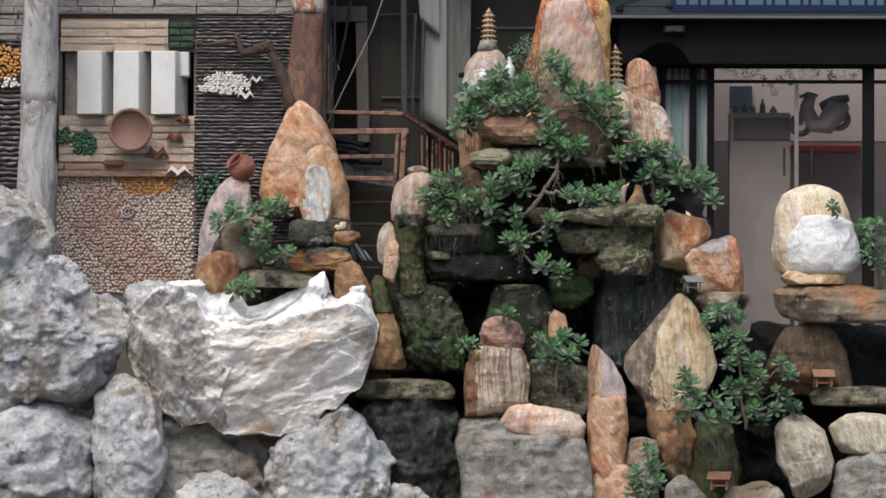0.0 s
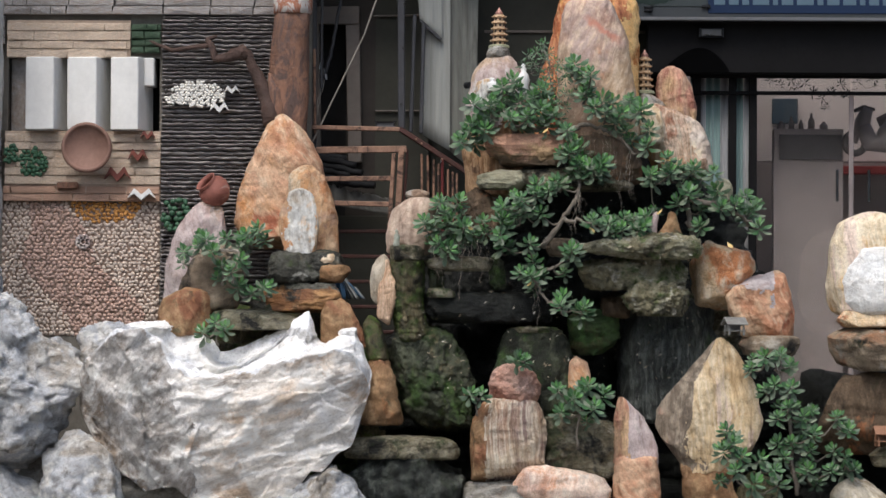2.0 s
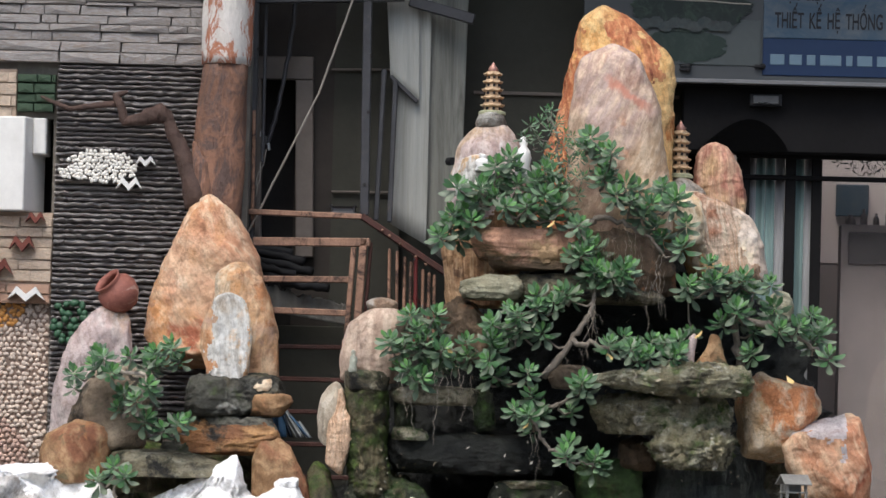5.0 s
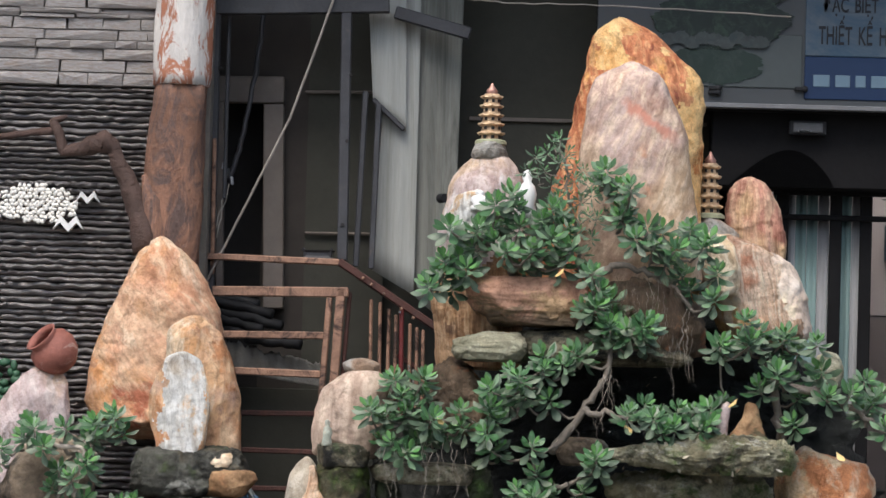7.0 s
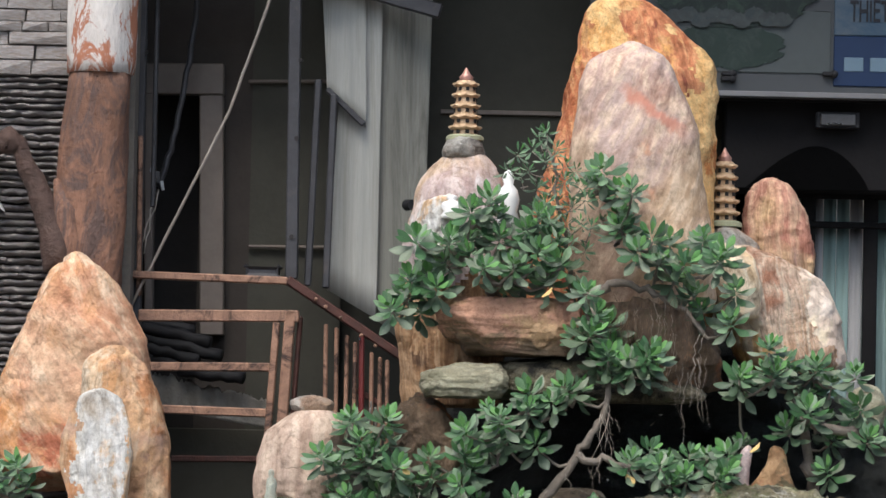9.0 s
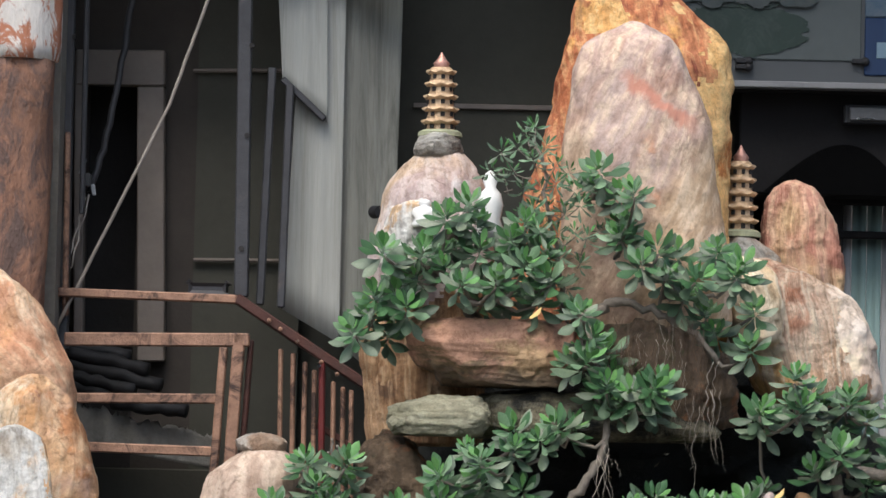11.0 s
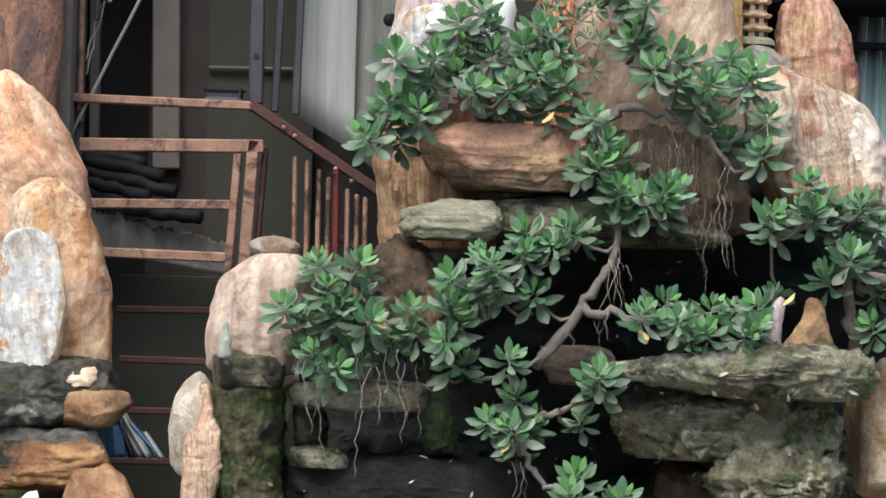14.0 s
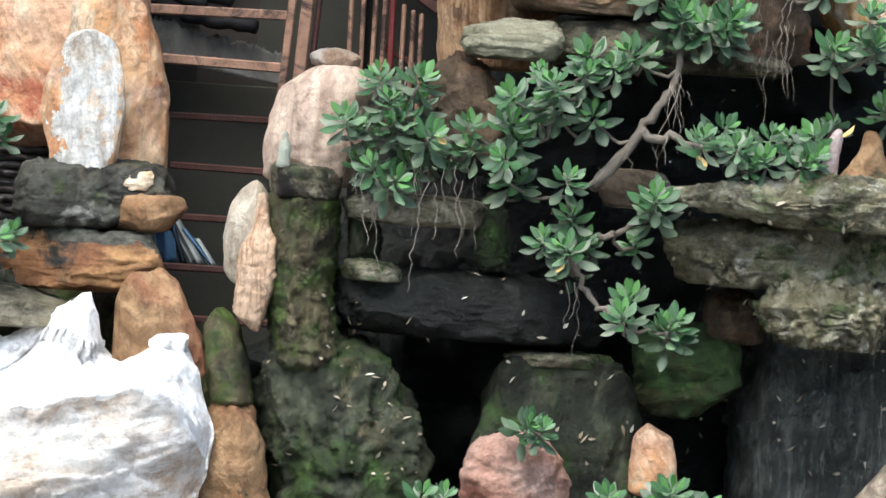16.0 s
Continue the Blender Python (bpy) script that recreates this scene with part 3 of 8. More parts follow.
# ---- ground ----
PAVE = plain("worn_concrete", (120, 117, 112), 0.85, vary=0.4, scale=1.5, relief=0.3)
bm = bmesh.new()
box(bm, (-60, -70, -0.3), (60, 40, 0.0))
tagged(part("ground", bm, PAVE), "worn grey concrete forecourt and street", "ground", kind="structure")
# Unseen wall added to block the bright horizon from the shop glass.
bm = bmesh.new()
box(bm, (-40, -36.4, 0), (40, -36, 9.5))
tagged(part("wall_street", bm, plain("dark_sky_block_plaster", (74, 70, 66), 0.9, vary=0.5, scale=0.4)), "plain dark unseen wall added to keep low sky out of the glass", "wall", kind="structure")

# ---- rockery core: masses behind and under the stones, mostly coloured dark for shade ----
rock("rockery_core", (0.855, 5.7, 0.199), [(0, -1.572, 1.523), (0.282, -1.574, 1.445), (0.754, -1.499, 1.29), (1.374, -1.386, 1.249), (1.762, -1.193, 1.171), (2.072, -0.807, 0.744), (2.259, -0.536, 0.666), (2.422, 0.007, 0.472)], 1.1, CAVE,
     "wet rock mass with hollows at the rockery's heart, coloured dark for shade", 3, rough=0.10, strata=0.5, nu=110, nv=90, freq=7, cap=0.1)
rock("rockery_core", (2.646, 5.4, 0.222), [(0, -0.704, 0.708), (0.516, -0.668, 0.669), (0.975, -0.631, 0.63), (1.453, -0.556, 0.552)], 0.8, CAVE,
     "wet rock mass under the stacked ledges, coloured dark for shade", 4, rough=0.08, strata=0.5, nu=80, nv=60, freq=6)
rock("rockery_core", (-1.021, 5.4, 0.201), [(0, -0.719, 0.779), (0.978, -0.687, 0.698), (1.516, -0.652, 0.657), (1.862, -0.577, 0.501)], 0.7, MOSS,
     "dark mossy rock mass under the small pinnacles", 5, rough=0.08, nu=80, nv=60, freq=6)

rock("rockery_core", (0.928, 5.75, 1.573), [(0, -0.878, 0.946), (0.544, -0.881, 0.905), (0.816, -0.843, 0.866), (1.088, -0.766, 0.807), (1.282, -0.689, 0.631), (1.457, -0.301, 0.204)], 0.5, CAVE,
     "root-bound rock mass under the summit, coloured dark for shade", 6, rough=0.09, strata=0.5, nu=90, nv=70, freq=6)

# ---- pale boulders of the forecourt ----
BOULDERS = "pale limestone boulders"
def boulder(name, spec, prof, depth, material, label, seed, **kw):
    return rock(name, spec, prof, depth, material, label, seed, "boulder", BOULDERS, **kw)

boulder("boulder", (-2.996, 4.857, 1.551), [(0, -0.37, 0.274), (0.378, -0.373, 0.404), (0.643, -0.375, 0.421), (0.832, -0.339, 0.374), (0.964, -0.302, 0.286), (1.051, -0.189, 0.19)], 0.9, GREY, "grey limestone boulder behind the pile", 11, nu=110, nv=90, rough=0.06, freq=4, chips=22, facet=1.2)
boulder("boulder", (-2.748, 4.647, 1.06), [(0, -0.12, 0.15), (0.107, -0.26, 0.46), (0.214, -0.29, 0.61), (0.322, -0.315, 0.7), (0.429, -0.34, 0.735), (0.536, -0.34, 0.755), (0.643, -0.32, 0.735), (0.75, -0.235, 0.69), (0.858, -0.095, 0.62), (0.965, 0.09, 0.51), (1.085, 0.28, 0.4)], 0.9, GREY, "large rounded grey limestone boulder, pitted and whitish", 12, nu=150, nv=120, rough=0.06, freq=6, chips=22, cap=0.08, facet=1.2)
boulder("boulder", (-2.678, 4.543, 0.0), [(0, -0.3, 0.24), (0.34, -0.35, 0.3), (0.484, -0.37, 0.34), (0.625, -0.38, 0.375), (0.765, -0.38, 0.39), (0.905, -0.36, 0.38), (1.045, -0.28, 0.35), (1.18, 0.08, 0.22)], 0.8, GREY, "low grey limestone boulder with rounded top", 13, nu=110, nv=80, rough=0.06, freq=4, chips=22, facet=1.2)
boulder("boulder", (-2.079, 4.5, 0.0), [(0, -0.15, 0.15), (0.207, -0.16, 0.17), (0.347, -0.17, 0.185), (0.486, -0.178, 0.2), (0.625, -0.19, 0.25), (0.765, -0.2, 0.29), (0.904, -0.205, 0.298), (1.043, -0.203, 0.255), (1.183, -0.18, 0.195), (1.33, -0.06, 0.08)], 0.6, GREY, "upright egg-shaped grey limestone boulder", 14, nu=110, nv=90, rough=0.06, freq=4, chips=22, facet=1.2)
boulder("boulder", (-0.724, 4.52, 0.0), [(0, -0.42, 0.42), (0.19, -0.415, 0.4), (0.42, -0.42, 0.385), (0.537, -0.42, 0.38), (0.652, -0.415, 0.41), (0.768, -0.41, 0.4), (0.883, -0.335, 0.34), (0.999, -0.09, 0.235), (1.12, 0.06, 0.125)], 0.7, GREY, "rough grey limestone boulder with flinty ridges", 16, nu=120, nv=90, rough=0.06, freq=6, chips=22, facet=1.2)
boulder("boulder", (-1.471, 4.508, 0.217), [(0, -0.302, 0.332), (0.29, -0.285, 0.3), (0.39, -0.23, 0.217), (0.468, -0.1, 0.068)], 0.6, GREY, "small grey limestone boulder in the pile", 17, nu=90, nv=60, rough=0.06, freq=4, chips=22, facet=1.2)
boulder("boulder", (-0.207, 4.543, 0.223), [(0, -0.171, 0.201), (0.316, -0.154, 0.173), (0.401, -0.117, 0.069)], 0.5, GREY, "small grey limestone boulder at the pool rim", 18, nu=80, nv=50, rough=0.06, freq=4, facet=1.2, chips=22)
boulder("boulder", (-1.815, 4.822, 0.202), [(0, -0.553, 0.842), (0.413, -0.556, 0.84), (0.751, -0.671, 0.687), (0.976, -0.597, 0.007)], 0.7, BLOCK, "brown-grey boulder wedged behind the pile", 19, nu=90, nv=60, rough=0.07, freq=5)
def fold(q, off):
    """Relief of torn, faceted limestone."""
    c = noise.voronoi(q * 1.1)[1][0]
    c2 = noise.voronoi(q * 2.7 + off)[1][0]
    n = 0.5 * noise.fractal(q, 0.8, 2.1, 5) - 0.9 * abs(noise.noise(q * 0.8)) - 0.4 * abs(noise.noise(q * 1.9 + off)) + 0.45
    return n + 1.1 * (q * 1.1 - c).dot(noise.noise_vector(c * 3.7)) + 0.3 * (q * 2.7 + off - c2).dot(noise.noise_vector(c2 * 3.7))


def crag(at, cols, depth, material, label, seed, nu=230, nv=190):
    """A torn slab with a dished top. Columns of (x, bottom, front rim, back rim), relative to its foot."""
    xs, zb, zf, zk = (np.array(c, float) for c in zip(*cols))
    X = np.linspace(xs[0], xs[-1], nu)
    zb, zf, zk = np.interp(X, xs, zb), np.interp(X, xs, zf), np.interp(X, xs, zk)
    end = np.sqrt(np.clip(1 - (2 * (X - X[0]) / (X[-1] - X[0]) - 1) ** 6, 0, 1))
    vs, fs = [], []
    for i in range(nu):
        d = depth / 2 * (0.25 + 0.75 * end[i])
        for j in range(nv):
            s = j / nv
            if s < 0.45:        # front face, bulging
                t = s / 0.45
                y, z = -d * (0.45 + 0.55 * math.sin(min(t * 1.25, 1) * math.pi / 2)), zb[i] + t * (zf[i] - zb[i])
            elif s < 0.72:      # dished top
                t = (s - 0.45) / 0.27
                y, z = -d + 1.75 * d * t, zf[i] + (zk[i] - zf[i]) * t - 0.05 * math.sin(math.pi * t)
            else:               # back and underside
                t = (s - 0.72) / 0.28
                y, z = 0.75 * d * (1 - t) - 0.45 * d * t, zk[i] + (zb[i] - zk[i]) * t
            vs.append(Vector((X[i], y, z)))
    off = Vector((seed, seed * 2, 0))
    out, xm = [], (X[0] + 0.36 * (X[-1] - X[0]))
    for v in vs:
        q = Vector((v.x * 1.3 + v.z * 0.8, v.y * 1.8, v.z * 3.2 - v.x * 1.0)) + off
        ribs = Vector((v.x * 4.2 + v.z * 3.0, v.y * 2.2, v.z * 1.6 - v.x * 1.0)) + off
        w = min(1, max(0, (xm + 0.16 - v.x - 0.3 * (v.z - 0.9)) / 0.32))
        n = fold(q, off) * (1 - w) + fold(ribs, off) * w if w > 0 else fold(q, off)
        e = 0.4 * noise.fractal(v * 14 + off, 0.8, 2.1, 3)
        out.append((v.x + 0.03 * n, v.y - (0.10 + 0.05 * w) * n - 0.022 * e, v.z + 0.045 * n + 0.018 * e))
    mi = []
    for i in range(nu - 1):
        for j in range(nv):
            j2 = (j + 1) % nv
            fs.append((i * nv + j, (i + 1) * nv + j, (i + 1) * nv + j2, i * nv + j2))
            w = Vector(vs[i * nv + j])
            edge = 0.05 * noise.fractal(w * 7 + off, 0.8, 2.1, 4)
            # Front keeps tan and grey; the whiter top has its daylight in the colour.
            front = j < 0.45 * nv * (0.97 + edge)
            mi.append(1 + (w.x + 2.4 * edge + 0.25 * (w.z - zf[i]) < xm - 0.06) if front else 0)
    fs.append(tuple(range(nv)))
    fs.append(tuple(range((nu - 1) * nv, nu * nv))[::-1])
    mi += [2, 1]
    ob = link_mesh("crag", out, fs, material)
    for m in (FOLDED, RIBBED):
        ob.data.materials.append(m)
    ob.data.polygons.foreach_set("material_index", [int(k) for k in mi])
    ob.location = at
    return tagged(ob, label, "boulder", BOULDERS)
crag((0, 4.62, 0), [(-2.072, 1.442, 1.646, 1.762), (-2.019, 1.33, 1.731, 1.819), (-1.944, 1.181, 1.795, 1.864), (-1.85, 1.099, 1.88, 1.932), (-1.682, 0.977, 1.896, 1.941), (-1.599, 0.989, 1.844, 1.934), (-1.524, 0.989, 1.704, 1.923), (-1.419, 0.922, 1.63, 1.912), (-1.288, 0.916, 1.642, 1.784), (-1.157, 0.931, 1.661, 1.815), (-1.045, 0.924, 1.684, 1.868), (-0.933, 0.94, 1.706, 1.918), (-0.835, 0.992, 1.733, 1.982), (-0.791, 1.03, 1.744, 1.99), (-0.753, 1.075, 1.752, 1.869), (-0.69, 1.07, 1.763, 1.825), (-0.63, 1.15, 1.775, 1.87), (-0.596, 1.185, 1.782, 1.893), (-0.521, 1.23, 1.764, 1.893), (-0.476, 1.36, 1.708, 1.807), (-0.432, 1.5, 1.642, 1.694), (-0.409, 1.562, 1.616, 1.638)], 0.6, WHITE, "craggy white limestone slab with dished top and torn edges", 15)
boulder("boulder", (-1.859, 4.665, 1.555), [(0, -0.2, 0.213), (0.15, -0.22, 0.249), (0.3, -0.24, 0.229), (0.382, -0.203, 0.173)], 0.5, GREY, "grey limestone shoulder stone beside the crag", 20, nu=90, nv=60, rough=0.06, freq=6, facet=1.2, chips=22)

# ---- small pinnacles beside the wall ----
PIN = "small rock pinnacles"
def pin(name, spec, prof, depth, material, label, seed, **kw):
    return rock(name, spec, prof, depth, material, label, seed, "rock", PIN, **kw)

pin("pinnacle", (-0.997, 5.52, 2.343), [(0.0, -0.222, 0.178), (0.177, -0.262, 0.195), (0.312, -0.266, 0.235), (0.445, -0.232, 0.254), (0.557, -0.196, 0.25), (0.668, -0.159, 0.19), (0.779, -0.103, 0.12), (0.846, -0.045, 0.062)], 0.4, ORANGE, "tall orange pinnacle stone with diagonal grain", 31, nu=110, nv=100, rough=0.035, chips=12, cut=0.84)
pin("pinnacle", (-0.801, 5.26, 2.262), [(0.0, -0.126, 0.175), (0.174, -0.142, 0.17), (0.305, -0.158, 0.16), (0.436, -0.14, 0.127), (0.557, -0.122, 0.086), (0.622, -0.08, 0.051)], 0.35, TAWNY, "rounded yellow-brown stone leaning on the pinnacle", 32, nu=90, nv=80, rough=0.035)
chalk = pin("pinnacle", (-0.825, 5.012, 2.289), [(0.0, -0.076, 0.046), (0.041, -0.112, 0.061), (0.102, -0.132, 0.075), (0.183, -0.145, 0.083), (0.235, -0.147, 0.088), (0.286, -0.145, 0.083), (0.337, -0.13, 0.075), (0.388, -0.107, 0.061), (0.442, -0.071, 0.02)], 0.22, CHALK, "slim upright white-faced stone with ochre rim", 33, nu=90, nv=80, rough=0.03, chips=8, facet=0.3, cut=0.84, boxy=2.3, planes=[(0.3, -1.0, 0.1, 0.55), (-0.7, -0.7, 0.0, 0.7)], foot=0.02, cap=0.08)
two_tone(chalk, TAWNY, lambda c, n: c.x + 0.05 * noise.fractal(c * 14, 0.8, 2.1, 4) < -0.098 or (c.x > 0.05 and n.x > 0.45))
pin("pinnacle", (-1.447, 5.3, 2.001), [(0.0, -0.222, 0.129), (0.263, -0.209, 0.142), (0.417, -0.171, 0.148), (0.549, -0.119, 0.137), (0.627, -0.068, 0.126), (0.69, 0.019, 0.085)], 0.35, MAUVE, "pointed mauve-grey stone beneath the clay jar", 34, nu=90, nv=80, rough=0.04, chips=12, cut=0.8)
pin("stone", (-1.343, 4.945, 2.013), [(0, -0.179, 0.124), (0.095, -0.199, 0.162), (0.227, -0.161, 0.199), (0.379, -0.105, 0.16)], 0.35, BROWN, "brown weathered stone behind the shrub", 35, rough=0.07)
pin("stone", (-1.48, 4.893, 1.86), [(0, -0.169, 0.096), (0.132, -0.181, 0.133), (0.219, -0.151, 0.159), (0.291, -0.019, 0.132)], 0.35, RUST, "rust-orange rounded stone beside the pebble panel", 36, rough=0.04)
pin("ledge_stone", (-0.884, 5.06, 2.173), [(0.0, -0.119, 0.131), (0.047, -0.153, 0.168), (0.133, -0.159, 0.146), (0.188, -0.132, 0.119)], 0.45, SOOTY, "lumpy mossy base stone of the pinnacle", 37, nu=90, nv=60, rough=0.07, freq=5, boxy=3.5)
pin("ledge_stone", (-0.718, 5.095, 2.184), [(0.0, -0.1, 0.12), (0.071, -0.121, 0.131), (0.148, -0.126, 0.11), (0.188, -0.097, 0.084)], 0.4, SOOTY, "dark mossy footing stone under the pinnacles", 44, nu=90, nv=60, rough=0.06, freq=5, boxy=3.5, facet=0.9)
pin("ledge_stone", (-0.666, 5.043, 2.178), [(0.0, -0.076, 0.061), (0.034, -0.081, 0.086), (0.07, -0.081, 0.116), (0.109, -0.071, 0.101)], 0.4, RUST, "orange pointed ledge stone under the pinnacle", 38, rough=0.05, cap=0.12, chips=8, cut=0.8)
glazed = pin("ledge_stone", (-0.852, 5.043, 2.005), [(0.0, -0.288, 0.287), (0.036, -0.309, 0.29), (0.071, -0.315, 0.342), (0.107, -0.314, 0.352), (0.142, -0.312, 0.341), (0.178, -0.312, 0.302)], 0.5, GLAZED, "flat brown and green ledge slab with an orange glaze", 39, nu=130, nv=60, rough=0.08, strata=0.4, chips=14, cut=0.72)
two_tone(glazed, SOOTY, lambda c, n: c.z + 0.04 * noise.fractal(c * 9, 0.8, 2.1, 4) > 0.142 or c.x + 0.12 * noise.fractal(c * 6, 0.8, 2.1, 4) < -0.16)
pin("ledge_stone", (-1.12, 4.893, 1.9), [(0, -0.245, 0.284), (0.068, -0.246, 0.284), (0.121, -0.208, 0.132)], 0.4, LEDGE, "flat grey ledge slab above the white crag", 40, rough=0.08)
pin("stone", (-0.602, 4.84, 1.755), [(0, -0.103, 0.183), (0.138, -0.112, 0.135), (0.214, -0.11, 0.099), (0.291, -0.089, 0.055), (0.339, -0.064, 0.005)], 0.3, RUST, "brown-orange pointed stone behind the crag", 41, rough=0.05, chips=10, cut=0.7)
pin("stone", (-0.403, 4.84, 1.722), [(0, -0.028, 0.088), (0.122, -0.056, 0.064), (0.214, -0.065, 0.035), (0.268, -0.046, 0.008)], 0.3, MOSS, "mossy stone with a pale brown edge", 42, rough=0.06)
pin("stone", (-0.375, 4.787, 1.354), [(0, -0.128, 0.149), (0.154, -0.123, 0.115), (0.278, -0.085, 0.099), (0.371, -0.053, 0.062), (0.428, -0.042, 0.005)], 0.35, RUST, "orange-brown stone streaked with moss", 43, rough=0.06, chips=10)

# ---- mossy column with the dome stone ----
MAIN = "main rockery stones"
def main(name, spec, prof, depth, material, label, seed, **kw):
    return rock(name, spec, prof, depth, material, label, seed, "rock", MAIN, **kw)

main("dome_stone", (-0.181, 4.928, 2.337), [(0, -0.153, 0.114), (0.11, -0.16, 0.146), (0.188, -0.15, 0.151), (0.267, -0.126, 0.14), (0.33, -0.079, 0.108), (0.363, -0.058, 0.066)], 0.42, DOME, "blush dome-shaped stone with pale grain", 51, nu=90, nv=80, rough=0.03, cap=0.2, facet=0.3)
main("dome_stone", (-0.162, 4.92, 2.67), [(0, -0.063, 0.067), (0.028, -0.071, 0.071), (0.051, -0.062, 0.058)], 0.26, BLOCK, "grey weathered cap stone on the blush dome", 52, rough=0.06, cap=0.5)
main("ledge_stone", (-0.22, 4.857, 2.306), [(0, -0.089, 0.096), (0.062, -0.106, 0.107), (0.092, -0.099, 0.09)], 0.42, LEDGE, "dark grey slab under the dome stone", 53, rough=0.06, strata=0.4)
main("stone", (-0.364, 4.893, 2.054), [(0, -0.039, 0.038), (0.039, -0.061, 0.051), (0.132, -0.071, 0.06), (0.226, -0.054, 0.054), (0.289, -0.012, 0.034)], 0.3, BEIGE, "pale rounded slab stone beside the mossy column", 54, rough=0.03)
main("stone", (-0.32, 4.8, 1.933), [(0.0, -0.004, 0.005), (0.032, -0.066, 0.014), (0.064, -0.065, 0.024), (0.095, -0.064, 0.033), (0.127, -0.063, 0.039), (0.159, -0.062, 0.044), (0.19, -0.061, 0.043), (0.222, -0.059, 0.042), (0.254, -0.043, 0.041), (0.286, -0.025, 0.021), (0.318, -0.022, 0.015), (0.349, -0.021, 0.008), (0.381, -0.021, -0.001)], 0.18, FLAKE, "bright orange grained flake stone on the column", 55, nu=90, nv=90, rough=0.05, chips=3, boxy=6, cap=0.02, foot=0.02, facet=1.0)
main("column_stone", (-0.205, 4.893, 1.826), [(0, -0.073, 0.129), (0.092, -0.079, 0.107), (0.215, -0.103, 0.083), (0.371, -0.114, 0.088), (0.503, -0.115, 0.079)], 0.45, MOSS, "mossy green rock column", 56, nu=110, nv=110, rough=0.06, cap=0.06, freq=6, facet=1.0)
main("column_stone", (-0.095, 4.899, 1.305), [(0, -0.117, 0.255), (0.17, -0.16, 0.259), (0.31, -0.185, 0.265), (0.432, -0.216, 0.226), (0.553, -0.248, 0.14), (0.674, -0.241, 0.023)], 0.6, BULGE, "bulging dark rock at the cave mouth, patched with moss", 57, nu=110, nv=90, rough=0.08, freq=5, chips=14, cut=0.72, facet=0.9)

# ---- summit ----
back_summit = main("summit_stone", (0.821, 5.35, 2.921), [(0, -0.33, 0.29), (0.273, -0.31, 0.311), (0.436, -0.294, 0.305), (0.518, -0.27, 0.3), (0.6, -0.24, 0.298), (0.681, -0.216, 0.3), (0.763, -0.202, 0.305), (0.844, -0.187, 0.305), (0.926, -0.171, 0.3), (0.96, -0.165, 0.27), (1.008, -0.155, 0.204), (1.089, -0.137, 0.11), (1.165, -0.09, 0.02)], 0.42, SUMMIT, "tall orange-brown summit stone with rough torn edge", 61, nu=130, nv=120, rough=0.03, chips=4, cap=0.06, cut=0.9, facet=0.6)
two_tone(back_summit, GILT, lambda c, n: c.x + 0.10 * noise.fractal(c * 6, 0.8, 2.1, 4) > 0.21 - 0.10 * max(0, c.z - 0.85) or (c.z > 0.95 and -0.12 < c.x + 0.1 * noise.noise(c * 11) < 0.0))
main("summit_stone", (0.885, 5.1, 2.93), [(0, -0.15, 0.235), (0.198, -0.236, 0.24), (0.275, -0.24, 0.23), (0.43, -0.241, 0.205), (0.508, -0.243, 0.19), (0.585, -0.241, 0.184), (0.662, -0.235, 0.176), (0.74, -0.227, 0.15), (0.817, -0.22, 0.115), (0.895, -0.185, 0.078), (0.96, -0.11, 0.03)], 0.4, BLUSH, "smooth pink-tan summit stone with reddish vein", 62, nu=110, nv=100, rough=0.022, chips=5, cap=0.09, facet=0.3)
pag_dome = main("dome_stone", (0.287, 5.3, 2.698), [(0, -0.172, 0.147), (0.175, -0.189, 0.159), (0.367, -0.188, 0.171), (0.511, -0.184, 0.176), (0.623, -0.162, 0.165), (0.72, -0.137, 0.147), (0.8, -0.091, 0.126), (0.867, -0.04, 0.072)], 0.5, MAUVE, "mauve and tan dome stone beneath the small pagoda", 63, nu=100, nv=90, rough=0.03, cap=0.16, foot=0.01)
two_tone(pag_dome, TANGRAIN, lambda c, n: c.z + 0.12 * noise.fractal(c * 5, 0.8, 2.1, 4) < 0.40)
main("cap_stone", (0.297, 5.26, 3.51), [(0, -0.064, 0.059), (0.019, -0.072, 0.071), (0.048, -0.06, 0.063), (0.077, -0.042, 0.046)], 0.25, BLOCK, "grey mortar cap stone under the small pagoda", 64, rough=0.07, cap=0.35)
main("stone", (0.231, 5.05, 3.179), [(0, -0.088, 0.077), (0.094, -0.082, 0.075), (0.173, -0.06, 0.065), (0.207, -0.027, 0.041)], 0.25, CHALK, "white-topped low stone before the dome", 65, rough=0.06)
main("cap_stone", (1.179, 5.45, 3.224), [(0, -0.075, 0.106), (0.037, -0.079, 0.098), (0.074, -0.067, 0.049), (0.101, -0.056, 0.025)], 0.3, BLOCK, "grey ridged mortar base under the far pagoda", 66, rough=0.05, cap=0.4)
main("stone", (1.339, 5.6, 3.1), [(0, -0.098, 0.131), (0.131, -0.105, 0.132), (0.213, -0.108, 0.119), (0.294, -0.103, 0.093), (0.368, -0.088, 0.051), (0.396, -0.048, 0.026)], 0.35, RED, "red-brown banded upright stone", 67, nu=90, nv=80, rough=0.05, chips=14, cut=0.82, boxy=3.5)
shoulder = main("stone", (1.309, 5.35, 2.835), [(0, -0.079, 0.257), (0.064, -0.112, 0.256), (0.159, -0.162, 0.238), (0.238, -0.195, 0.213), (0.302, -0.212, 0.172), (0.365, -0.213, 0.059), (0.42, -0.191, -0.03)], 0.55, CREAM, "cream and pink shoulder stone with golden-rust strands", 68, nu=130, nv=110, rough=0.035, chips=8, freq=4, cut=0.8, facet=0.4)
